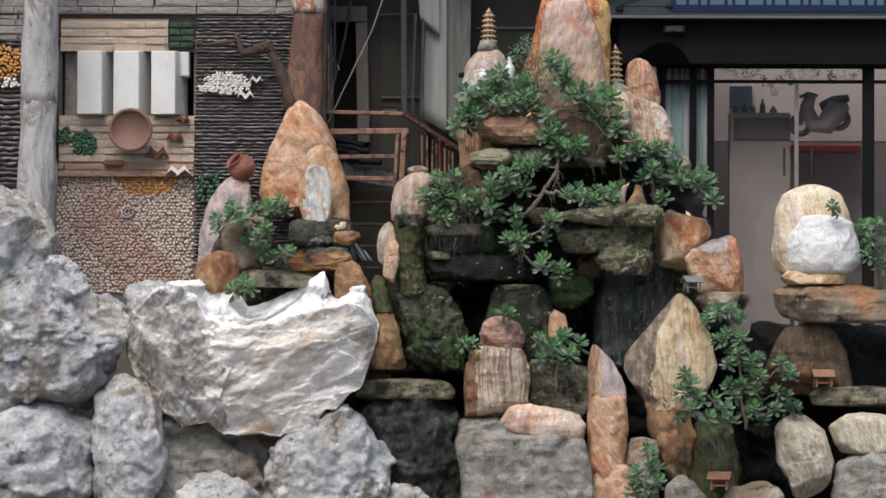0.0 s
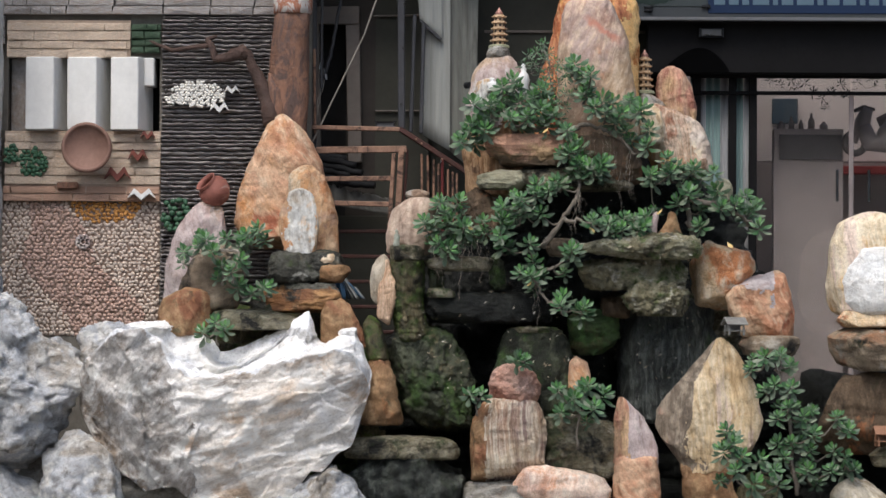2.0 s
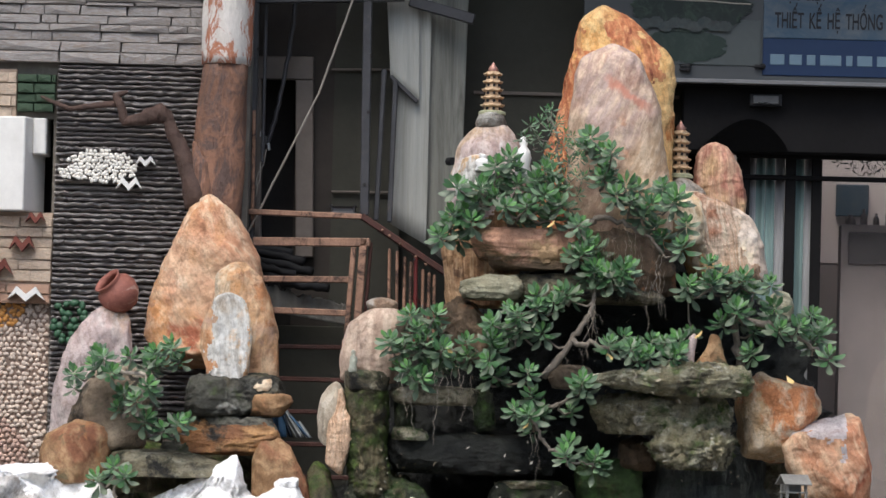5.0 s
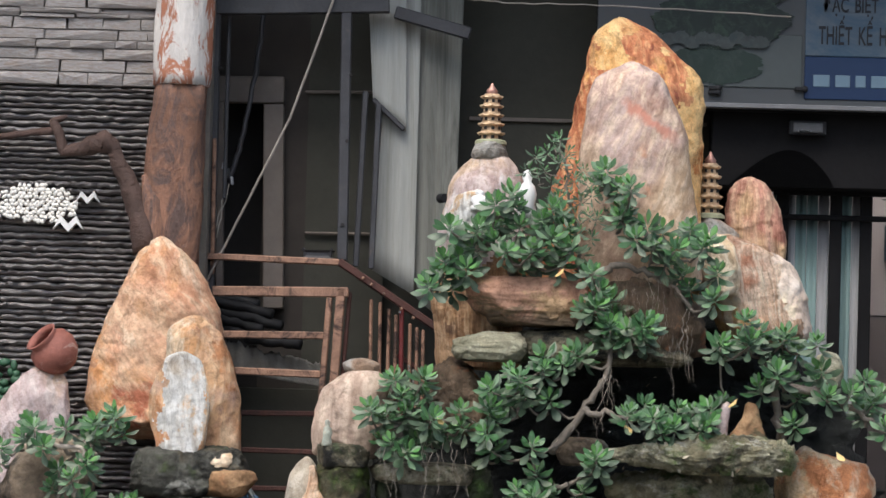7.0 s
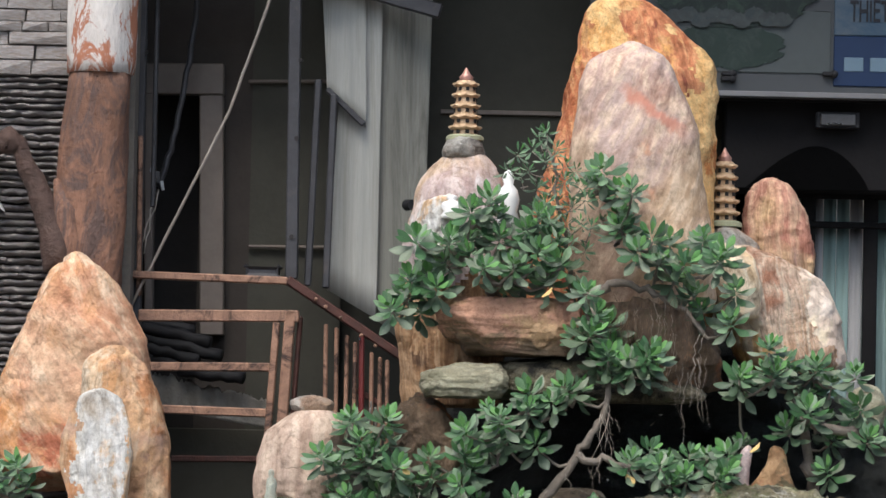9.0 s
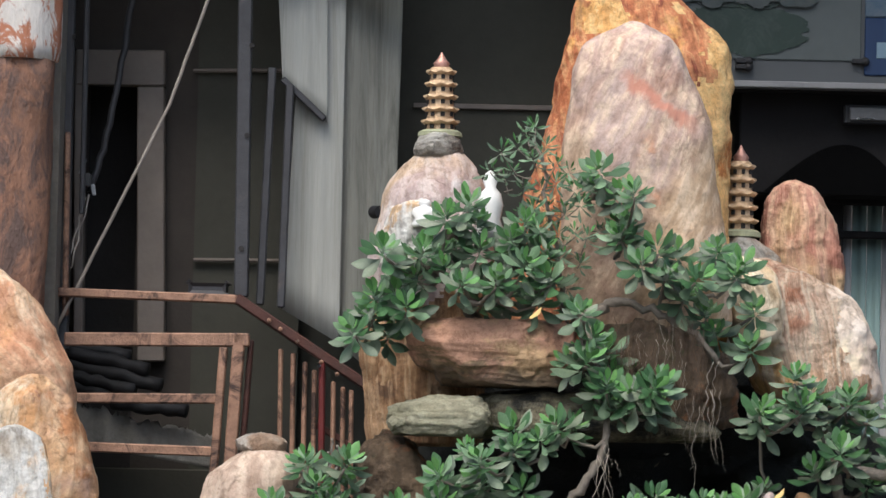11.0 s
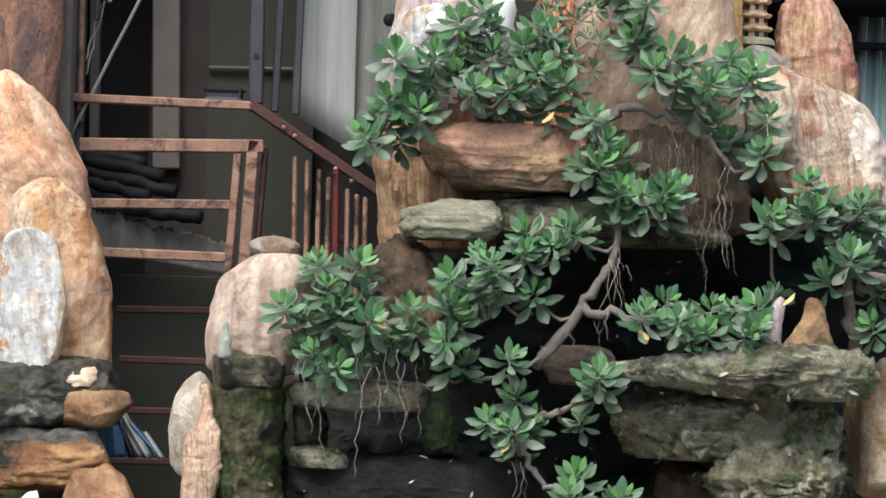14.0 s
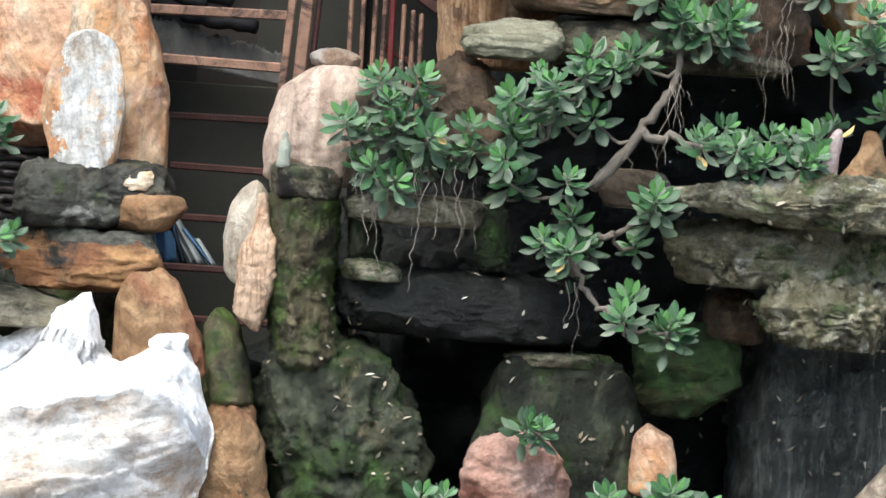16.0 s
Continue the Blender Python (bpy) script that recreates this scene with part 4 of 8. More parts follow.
two_tone(shoulder, STRANDS, lambda c, n: -0.06 < c.x + 0.3 * (c.z - 0.2) + 0.05 * noise.fractal(c * 8, 0.8, 2.1, 4) < 0.14)
shoulder.data.materials.append(ROSY)
for p in shoulder.data.polygons:
    if p.center.x + 0.3 * (p.center.z - 0.2) + 0.05 * noise.fractal(p.center * 8, 0.8, 2.1, 4) >= 0.14:
        p.material_index = 2
main("stone", (1.184, 5.15, 3), [(0, -0.048, 0.078), (0.095, -0.065, 0.092), (0.189, -0.075, 0.067), (0.244, -0.068, 0.019)], 0.25, CREAM, "cream stone beneath the far pagoda", 69, rough=0.05)
main("ledge_stone", (0.47, 4.98, 2.87), [(-0.01, -0.14, 0.2), (0.034, -0.17, 0.209), (0.043, -0.208, 0.216), (0.092, -0.24, 0.22), (0.158, -0.238, 0.218), (0.173, -0.222, 0.205)], 0.5, SHELF, "brown flat-topped shelf stone holding the shrub", 70, nu=220, nv=120, rough=0.07, strata=0.3, cap=0.03, boxy=5.0, foot=0.02)
main("ledge_stone", (0.332, 4.928, 2.723), [(0, -0.128, 0.103), (0.034, -0.152, 0.13), (0.073, -0.145, 0.13), (0.109, -0.038, 0.101)], 0.4, OLIVE, "thin olive-grey flat slab stone", 71, nu=110, nv=50, rough=0.09, strata=0.3, boxy=6.0, cap=0.04, foot=0.03, facet=0.9)
main("ledge_stone", (0.717, 4.997, 2.719), [(0, -0.284, 0.37), (0.031, -0.316, 0.384), (0.1, -0.303, 0.32), (0.133, -0.288, 0.117)], 0.5, LEDGE, "brown-grey ledge below the shelf stone", 72, nu=90, nv=60, rough=0.08, strata=0.4)
main("stone", (0.203, 4.98, 2.438), [(0, -0.088, 0.13), (0.124, -0.1, 0.126), (0.233, -0.103, 0.076), (0.287, -0.066, 0.027)], 0.4, PED, "reddish brown rock under the flat stones", 73, rough=0.09, freq=5)
main("stone", (0.923, 4.997, 2.757), [(0, -0.117, 0.225), (0.109, -0.152, 0.221), (0.232, -0.171, 0.155), (0.3, -0.158, -0.002)], 0.4, PED, "root-covered dark brown rock", 74, rough=0.08, freq=5)
main("stone", (0.184, 5.3, 2.776), [(0, -0.055, 0.104), (0.159, -0.097, 0.077), (0.286, -0.094, 0.066)], 0.4, TANGRAIN, "tan grained stone flank under the dome", 75, rough=0.05)

# ---- right flank ----
main("ledge_stone", (1.228, 4.7, 2.315), [(0.0, -0.144, 0.144), (0.021, -0.224, 0.234), (0.043, -0.393, 0.245), (0.064, -0.531, 0.25), (0.085, -0.481, 0.245), (0.106, -0.318, 0.24), (0.128, -0.167, 0.211), (0.149, -0.087, 0.079)], 0.5, LICHEN, "long tapering grey ledge like a petrified log", 81, nu=190, nv=70, rough=0.09, strata=0.5, boxy=3.0, freq=5, facet=1.0, cap=0.05, foot=0.05, chips=10)
main("ledge_stone", (1.129, 4.86, 2.143), [(0.0, -0.2, 0.199), (0.027, -0.472, 0.234), (0.053, -0.501, 0.262), (0.08, -0.48, 0.272), (0.106, -0.447, 0.269), (0.133, -0.379, 0.26), (0.159, -0.322, 0.231), (0.186, -0.298, 0.193)], 0.6, LICHEN, "thick mossy ledge block with flaking lichen crust", 82, nu=190, nv=90, rough=0.12, strata=0.25, boxy=3.4, freq=5, facet=1.0, cap=0.05, foot=0.04, chips=16, cut=0.74)
main("ledge_stone", (1.26, 4.8, 1.994), [(0.0, -0.115, 0.114), (0.027, -0.162, 0.126), (0.055, -0.206, 0.143), (0.082, -0.22, 0.147), (0.109, -0.223, 0.15), (0.136, -0.211, 0.15), (0.164, -0.173, 0.144), (0.191, -0.151, 0.124)], 0.56, LICHEN, "lumpy grey-green ledge block over the wet column", 83, nu=130, nv=90, rough=0.13, strata=0.25, boxy=3.2, freq=6, facet=1.0, cap=0.05, foot=0.05, chips=14, cut=0.74)
main("stone", (0.993, 5.05, 1.981), [(0.0, -0.076, 0.075), (0.031, -0.088, 0.078), (0.062, -0.099, 0.081), (0.093, -0.094, 0.076), (0.124, -0.083, 0.065), (0.155, -0.042, 0.036)], 0.3, PED, "small reddish brown stone in the hollow under the ledges", 144, rough=0.06, chips=10)
main("stone", (1.564, 4.945, 1.989), [(0, -0.126, 0.106), (0.174, -0.144, 0.161), (0.276, -0.175, 0.234), (0.377, -0.162, 0.186), (0.44, -0.091, 0.011)], 0.4, HONEY, "cream and orange rounded stone at the ledge end", 84, rough=0.05, chips=12, cut=0.72)
lilac = main("stone", (1.838, 4.875, 1.866), [(0, -0.125, 0.177), (0.129, -0.186, 0.181), (0.244, -0.217, 0.161), (0.36, -0.147, 0.127), (0.413, -0.061, 0.089)], 0.42, ORANGE, "orange-pink stone with a lilac-grey patch on top", 85, nu=90, nv=80, rough=0.04, chips=12, cut=0.74)
two_tone(lilac, LILAC, lambda c, n: c.z + 0.5 * c.x + 0.14 * noise.fractal(c * 7, 0.8, 2.1, 4) > 0.27 and c.x < 0.06)
main("ledge_stone", (1.877, 4.857, 1.765), [(0, -0.149, 0.139), (0.072, -0.179, 0.173), (0.124, -0.151, 0.166)], 0.4, BROWN, "small brown ledge under the pinkish stone", 86, rough=0.06)
main("stone", (1.588, 5.3, 1.757), [(0, -0.13, 0.164), (0.294, -0.15, 0.159), (0.47, -0.169, 0.126)], 0.4, LEDGE, "dark stone behind the ledges", 87, rough=0.08)
main("column_stone", (1.316, 5.2, 1.372), [(0, -0.286, 0.332), (0.159, -0.297, 0.321), (0.382, -0.313, 0.305), (0.572, -0.295, 0.26), (0.732, -0.243, 0.217)], 0.5, STREAK, "black wet column stone streaked with lime", 88, nu=90, nv=80, rough=0.07, boxy=4, chips=10, cut=0.75, facet=0.8)
main("column_stone", (0.526, 4.945, 1.341), [(0, -0.226, 0.272), (0.156, -0.237, 0.261), (0.311, -0.24, 0.234), (0.436, -0.225, 0.21), (0.546, -0.186, 0.171), (0.579, -0.157, 0.122)], 0.5, BULGE, "dark grey-green upright slab in the cave mouth", 89, nu=90, nv=80, rough=0.06, cap=0.03, boxy=6, chips=8, cut=0.75, facet=0.8)
main("ledge_stone", (0.514, 4.913, 1.891), [(0, -0.135, 0.136), (0.021, -0.157, 0.147), (0.038, -0.122, 0.13)], 0.42, DUSTY, "thin sandy crust slab on the upright slab", 94, rough=0.2, facet=0.9)
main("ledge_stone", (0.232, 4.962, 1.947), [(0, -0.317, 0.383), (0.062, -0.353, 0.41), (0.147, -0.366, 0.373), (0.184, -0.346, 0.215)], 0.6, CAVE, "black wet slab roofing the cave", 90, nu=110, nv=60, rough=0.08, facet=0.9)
main("ledge_stone", (0.094, 4.928, 2.249), [(0, -0.152, 0.174), (0.014, -0.2, 0.188), (0.061, -0.219, 0.2), (0.085, -0.158, 0.168)], 0.5, DUSTY, "grey mossy slab under the hanging roots", 91, rough=0.08)
main("stone", (0.684, 4.962, 2.336), [(0, -0.078, 0.093), (0.054, -0.105, 0.105), (0.108, -0.101, 0.086)], 0.4, BROWN, "small dark rounded stone behind the branch", 92, rough=0.06)
main("stone", (0.326, 4.9, 2.092), [(0.0, -0.022, 0.021), (0.053, -0.053, 0.025), (0.106, -0.066, 0.023), (0.158, -0.072, 0.018), (0.211, -0.064, 0.007), (0.264, -0.041, -0.026)], 0.28, BULGE, "slim moss-green upright rock behind the roots", 141, nu=80, nv=70, rough=0.14, freq=6, chips=14, cut=0.66, facet=1.0, boxy=3.0)
main("stone", (-0.044, 4.95, 2.091), [(0.0, -0.037, 0.038), (0.051, -0.042, 0.038), (0.101, -0.046, 0.039), (0.152, -0.047, 0.032), (0.202, -0.047, 0.024), (0.253, -0.042, 0.01)], 0.3, BULGE, "olive-brown rock wall beside the mossy column", 142, nu=80, nv=70, rough=0.14, freq=6, chips=14, cut=0.66, facet=1.0, boxy=3.0)
main("stone", (-0.013, 4.86, 2.092), [(0.0, -0.087, 0.087), (0.019, -0.091, 0.089), (0.037, -0.087, 0.073), (0.056, -0.082, 0.023)], 0.3, DUSTY, "small pale mossy slab lying on the cave roof", 143, rough=0.12, facet=0.9, strata=0.3)
main("stone", (0.872, 5.032, 1.766), [(0, -0.131, 0.135), (0.158, -0.157, 0.171), (0.267, -0.149, 0.132)], 0.35, HOLLOW, "moss-green and ochre rock deep in the hollow", 93, rough=0.08, chips=12, cut=0.7)

# ---- white boulder on stacked ledges ----
main("boulder", (2.471, 4.945, 1.991), [(0, -0.232, 0.227), (0.102, -0.263, 0.261), (0.239, -0.273, 0.278), (0.41, -0.25, 0.261), (0.546, -0.199, 0.21), (0.621, -0.113, 0.091)], 0.45, CREAM, "cream boulder with orange blush on stacked ledges", 101, nu=90, nv=80, rough=0.03, facet=0.2, chips=4)
main("boulder", (2.525, 4.857, 1.997), [(0, -0.161, 0.177), (0.086, -0.228, 0.259), (0.218, -0.251, 0.251), (0.35, -0.218, 0.214), (0.425, -0.143, 0.101)], 0.4, PALE, "pitted chalk-white boulder resting on an orange stone", 102, nu=110, nv=90, rough=0.03, cap=0.2, facet=0.15, chips=4)
main("ledge_stone", (2.453, 4.875, 1.934), [(0, -0.219, 0.232), (0.064, -0.238, 0.25), (0.101, -0.2, 0.175)], 0.4, HONEY, "orange base stone under the white boulder", 103, rough=0.06, chips=10, cut=0.72)
main("ledge_stone", (2.639, 4.857, 1.683), [(0, -0.405, 0.588), (0.09, -0.518, 0.588), (0.188, -0.462, 0.513), (0.269, -0.368, 0.063)], 0.6, BROWN, "grey-brown flat ledge slab", 104, nu=110, nv=50, rough=0.06, strata=0.4, chips=16, cut=0.74, boxy=3.5)
main("column_stone", (2.423, 4.928, 1.2), [(0, -0.297, 0.323), (0.301, -0.279, 0.285), (0.508, -0.204, 0.172)], 0.4, PED, "rusty brown pedestal stone with mossy streaks", 105, rough=0.05, chips=10, cut=0.72, boxy=3.5)
main("ledge_stone", (2.79, 4.84, 1.128), [(0, -0.312, 0.362), (0.075, -0.349, 0.362), (0.135, -0.275, 0.212)], 0.45, LEDGE, "thin grey-green ledge with the tiny hut", 106, rough=0.06, strata=0.3)
main("boulder", (2.405, 4.683, 0.512), [(0, -0.065, 0.102), (0.131, -0.103, 0.176), (0.242, -0.178, 0.195), (0.466, -0.189, 0.138), (0.57, -0.141, 0.064)], 0.42, BUFF, "upright buff boulder with fine veins", 107, nu=100, nv=90, rough=0.03, cap=0.14, boxy=3.2, chips=10, cut=0.76)
main("boulder", (2.849, 4.717, 0.812), [(0, -0.191, 0.256), (0.075, -0.247, 0.293), (0.186, -0.281, 0.256), (0.28, -0.192, 0.106)], 0.4, BUFF, "flat ochre veined boulder", 108, rough=0.03, cap=0.25)
main("boulder", (2.905, 4.683, 0.236), [(0, -0.322, 0.31), (0.29, -0.323, 0.309), (0.484, -0.305, 0.309), (0.615, -0.212, 0.234)], 0.45, BLOCK, "grey-brown boulder at the pool rim", 109, rough=0.06)

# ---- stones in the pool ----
tall = main("tall_stone", (1.47, 4.735, 0.99), [(0, -0.09, 0.12), (0.16, -0.11, 0.2), (0.236, -0.16, 0.3), (0.312, -0.22, 0.358), (0.389, -0.26, 0.382), (0.465, -0.27, 0.363), (0.541, -0.205, 0.34), (0.617, -0.135, 0.31), (0.693, -0.065, 0.278), (0.77, 0.004, 0.234), (0.846, 0.058, 0.19), (0.94, 0.118, 0.145)], 0.5, OCHRE, "tall cream and ochre pointed stone, darker grey where faces turn left", 111, nu=240, nv=200, rough=0.03, chips=7, cap=0.07, planes=[(-0.72, -0.68, 0.14, 0.60), (0.30, -0.94, 0.12, 0.60)], facet=0.2, boxy=2.0)
# Faces turned to the left take the darker grey material.
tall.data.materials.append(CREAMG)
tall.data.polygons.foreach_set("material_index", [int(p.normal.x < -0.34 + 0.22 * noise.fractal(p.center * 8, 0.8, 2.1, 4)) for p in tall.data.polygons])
main("stone", (1.538, 4.7, 0.563), [(0, -0.036, 0.132), (0.187, -0.055, 0.131), (0.41, -0.168, 0.168), (0.634, -0.188, 0.13), (0.728, -0.151, 0.036)], 0.3, RUST, "brown and orange stone under the pointed one", 112, rough=0.07, chips=12, cut=0.7)
main("stone", (1.808, 4.735, 0.227), [(0, -0.192, 0.218), (0.373, -0.175, 0.18), (0.71, -0.138, 0.142), (0.859, -0.12, 0.085)], 0.3, MOSS, "dark mossy stone by the tiny hut", 113, rough=0.07)
splinter = main("spike_stone", (1.104, 4.665, 1.15), [(0, -0.13, 0.13), (0.092, -0.132, 0.121), (0.159, -0.135, 0.098), (0.225, -0.135, 0.064), (0.292, -0.13, 0.013), (0.375, -0.1, -0.07)], 0.3, RED, "red and mauve pointed splinter stone", 114, rough=0.05, chips=3, cap=0.05, boxy=2.4, foot=0.0, facet=0.4, planes=[(-0.8, -0.58, 0.1, 0.62), (0.35, -0.92, 0.15, 0.62)])
two_tone(splinter, MAUVE, lambda c, n: n.x > -0.25 + 0.25 * noise.fractal(c * 12, 0.8, 2.1, 4))
main("spike_stone", (1.109, 4.67, 0.66), [(0, -0.13, 0.131), (0.174, -0.133, 0.133), (0.349, -0.133, 0.134), (0.545, -0.133, 0.12)], 0.3, ORANGE, "orange cracked stone under the splinter", 115, rough=0.05, chips=12, boxy=3.0, foot=0.0, cap=0.03, cut=0.84)
main("stone", (1.16, 4.647, 0.227), [(0, -0.161, 0.193), (0.223, -0.162, 0.192), (0.41, -0.151, 0.154), (0.521, -0.144, 0.079)], 0.3, ORANGE, "orange and brown footing stone", 116, rough=0.06, boxy=3.5, cap=0.04, chips=12, cut=0.72)
main("stone", (1.342, 4.63, 0.229), [(0, -0.102, 0.103), (0.223, -0.102, 0.102), (0.484, -0.111, 0.113), (0.652, -0.104, 0.105), (0.745, -0.067, 0.063)], 0.22, BLOCK, "small grey rounded stone", 117, rough=0.05)
main("stone", (1.627, 4.612, 0.231), [(0, -0.164, 0.178), (0.223, -0.164, 0.178), (0.372, -0.128, 0.133), (0.446, -0.091, 0.058)], 0.3, BLOCK, "grey angular stone at the water", 118, rough=0.05, chips=14, cut=0.66)
main("stone", (2.085, 4.612, 0.234), [(0, -0.25, 0.233), (0.223, -0.251, 0.232), (0.342, -0.195, 0.213), (0.402, -0.103, 0.12)], 0.35, BROWN, "low brown stone at the water", 119, rough=0.06, chips=12, cut=0.7)
main("block_stone", (0.518, 4.7, 0.0), [(0, -0.38, 0.5), (0.5, -0.38, 0.498), (0.706, -0.393, 0.49), (0.86, -0.416, 0.465), (0.92, -0.415, 0.43), (0.97, -0.41, 0.12), (1.06, -0.385, 0.09)], 0.6, BLOCK, "big squared grey-brown block in the pool", 120, nu=120, nv=90, boxy=7, rough=0.05, cap=0.03, facet=1.0, chips=3, cut=0.88, foot=0.02)
main("lying_stone", (0.69, 4.6, 0.885), [(0, -0.06, 0.26), (0.04, -0.2, 0.285), (0.11, -0.285, 0.28), (0.19, -0.285, 0.22), (0.25, -0.25, -0.02)], 0.34, PINK, "cream and pink stone lying on the block", 121, rough=0.05, cap=0.2, boxy=3.2, chips=8, cut=0.84)
striped = main("striped_stone", (0.364, 4.683, 1.035), [(0, -0.228, 0.22), (0.12, -0.24, 0.224), (0.269, -0.233, 0.23), (0.419, -0.204, 0.207), (0.486, -0.137, 0.162)], 0.36, STRIPED, "upright striped stone of brown, cream and mauve bands", 122, nu=90, nv=70, boxy=4.5, rough=0.04, cap=0.06, foot=0.02, chips=10, cut=0.75)
two_tone(striped, RUST, lambda c, n: c.x + 0.05 * noise.fractal(Vector((c.x * 14, c.y * 8, c.z * 3)), 0.8, 2.1, 4) < -0.12)
main("round_stone", (0.402, 4.675, 1.49), [(0, -0.085, 0.11), (0.05, -0.135, 0.148), (0.11, -0.155, 0.152), (0.16, -0.14, 0.135), (0.205, -0.1, 0.09), (0.235, -0.04, 0.04)], 0.28, FLESH, "rounded flesh-red lumpy stone", 123, nu=90, nv=80, rough=0.10, chips=2, facet=0.4, boxy=2.0, cap=0.3)
main("small_stone", (0.777, 4.735, 1.563), [(0, -0.061, 0.076), (0.092, -0.063, 0.067), (0.161, -0.054, 0.05), (0.206, -0.03, 0.016)], 0.16, ORANGE, "small tan thimble-shaped stone", 124, rough=0.03, cap=0.25)
main("stone", (0.773, 4.787, 1.043), [(0, -0.208, 0.28), (0.15, -0.208, 0.279), (0.3, -0.228, 0.241), (0.393, -0.209, 0.053)], 0.4, LEDGE, "mossy grey stone under the small shrub", 125, rough=0.08)
main("log_stone", (-0.227, 4.752, 1.158), [(0, -0.296, 0.304), (0.03, -0.353, 0.323), (0.097, -0.327, 0.323), (0.139, -0.259, 0.285)], 0.3, LEDGE, "long mossy stone sill lying like a log", 126, nu=80, nv=40, rough=0.06)
main("stone", (-0.245, 4.822, 0.211), [(0, -0.352, 0.4), (0.601, -0.355, 0.378), (0.751, -0.394, 0.359), (0.976, -0.357, 0.32)], 0.5, WET, "wet dark rock under the stone sill", 127, nu=90, nv=70, rough=0.1, freq=6)

# ---- building: materials ----
SLATE = plain("grey_wave_slate", (176, 169, 165), 0.8, vary=0.6, scale=14, relief=0.6, second=(140, 130, 124), at=(0.5, 0.68))
SLATE2 = plain("grey_ledge_tile", (172, 167, 163), 0.8, vary=0.6, scale=7, relief=0.5, second=(146, 128, 114), at=(0.48, 0.66))
CREAMB = plain("cream_split_brick", (220, 200, 178), 0.85, vary=0.4, scale=7, relief=0.6, second=(206, 168, 130), at=(0.5, 0.75))
PINKB = plain("pink_band_tile", (176, 142, 120), 0.8, vary=0.35, scale=7, relief=0.4)
GREENB = plain("green_tile", (62, 84, 62), 0.6, vary=0.5, scale=8, relief=0.5)
MORTAR = plain("dark_mortar", (120, 114, 104), 0.9, vary=0.4, scale=8, relief=0.4)
PEBBLE_C = plain("cream_pebble", (208, 190, 174), 0.6, vary=0.35, scale=9, relief=0.2)
PEBBLE_R = plain("red_brown_pebble", (194, 164, 148), 0.6, vary=0.35, scale=9, relief=0.2)
PEBBLE_O = plain("orange_pebble", (206, 148, 80), 0.6, vary=0.4, scale=9, relief=0.2)
PEBBLE_W = plain("white_pebble", (226, 222, 212), 0.5, vary=0.3, scale=9, relief=0.2)
PEBBLE_G = plain("green_pebble", (56, 92, 66), 0.5, vary=0.4, scale=9, relief=0.2)
WPAINT = plain("white_paint", (222, 220, 214), 0.6, vary=0.2, scale=3, relief=0.1)
MAROON = plain("maroon_tile", (112, 58, 46), 0.6, vary=0.3)
CLAY = plain("fired_clay", (136, 104, 90), 0.75, vary=0.35, scale=5, relief=0.2, second=(112, 82, 70))
TERRA = plain("terracotta", (148, 92, 78), 0.7, vary=0.45, scale=9, relief=0.35, second=(186, 158, 144), at=(0.56, 0.66))
BARK = plain("brown_painted_cement_bark", (148, 108, 86), 0.75, vary=0.7, scale=7, relief=1.0, stretch=(1.6, 1.6, 0.8), second=(100, 80, 72), at=(0.46, 0.58))
BARKD = plain("dark_brown_branch", (84, 64, 55), 0.7, vary=0.6, scale=9, relief=0.9)
BARKW = plain("peeling_white_bark", (212, 206, 198), 0.8, vary=0.4, scale=5, relief=0.6, stretch=(2, 2, 0.7), second=(164, 108, 82), at=(0.5, 0.54))
POSTW = plain("weathered_grey_trunk", (188, 185, 180), 0.85, vary=0.5, scale=4, relief=0.6, stretch=(2, 2, 0.8), second=(136, 130, 124), at=(0.50, 0.58))
STEEL = plain("dark_painted_steel", (66, 66, 68), 0.5, metal=0.2, vary=0.4, scale=8, relief=0.15, second=(92, 84, 78), at=(0.6, 0.8))
RUSTY = plain("rust_worn_steel", (158, 122, 100), 0.65, vary=0.65, scale=10, relief=0.3, stretch=(1, 1, 1), second=(64, 47, 40), at=(0.5, 0.62))
RUSTD = plain("dark_rusty_steel", (84, 52, 44), 0.65, vary=0.5, scale=10, relief=0.3, second=(50, 36, 32), at=(0.5, 0.7))
REDST = plain("red_painted_steel", (104, 40, 38), 0.5, vary=0.4, scale=10)
PLY = plain("pale_grey_sheet", (158, 159, 152), 0.6, vary=0.3, scale=2.5, relief=0.1, stretch=(6, 4, 0.3), second=(118, 116, 106), at=(0.5, 0.75))
# Darker copy of the sheet: shading across its curve is put into the colour.
PLY_SHADED = plain("shaded_grey_sheet", (132, 132, 122), 0.7, vary=0.35, scale=2.5, relief=0.1, stretch=(6, 4, 0.3), second=(64, 62, 54), at=(0.45, 0.75))
PLASTER = plain("dim_olive_plaster", (72, 71, 62), 0.85, vary=0.3, scale=2, relief=0.15)
PLASTD = plain("brown_grey_plaster", (68, 62, 56), 0.85, vary=0.35, scale=2, relief=0.15)
# Black that puts shade into recesses, holes and openings as colour.
INNER = plain("unlit_black", (38, 36, 34), 0.8, vary=0.3)
DOORF = plain("beige_door_paint", (122, 112, 102), 0.6, vary=0.3, scale=3)
BLACKP = plain("black_plastic", (26, 26, 28), 0.7, vary=0.3)
TORN = plain("torn_grey_sheet", (128, 126, 118), 0.7, vary=0.5, scale=5, relief=0.4, second=(70, 66, 62), at=(0.6, 0.75))
CERAM_P = plain("dull_white_plastic", (176, 180, 182), 0.4, vary=0.2, scale=30)
TWIGG = plain("grey_dead_twig", (128, 122, 114), 0.8, vary=0.4, scale=20)
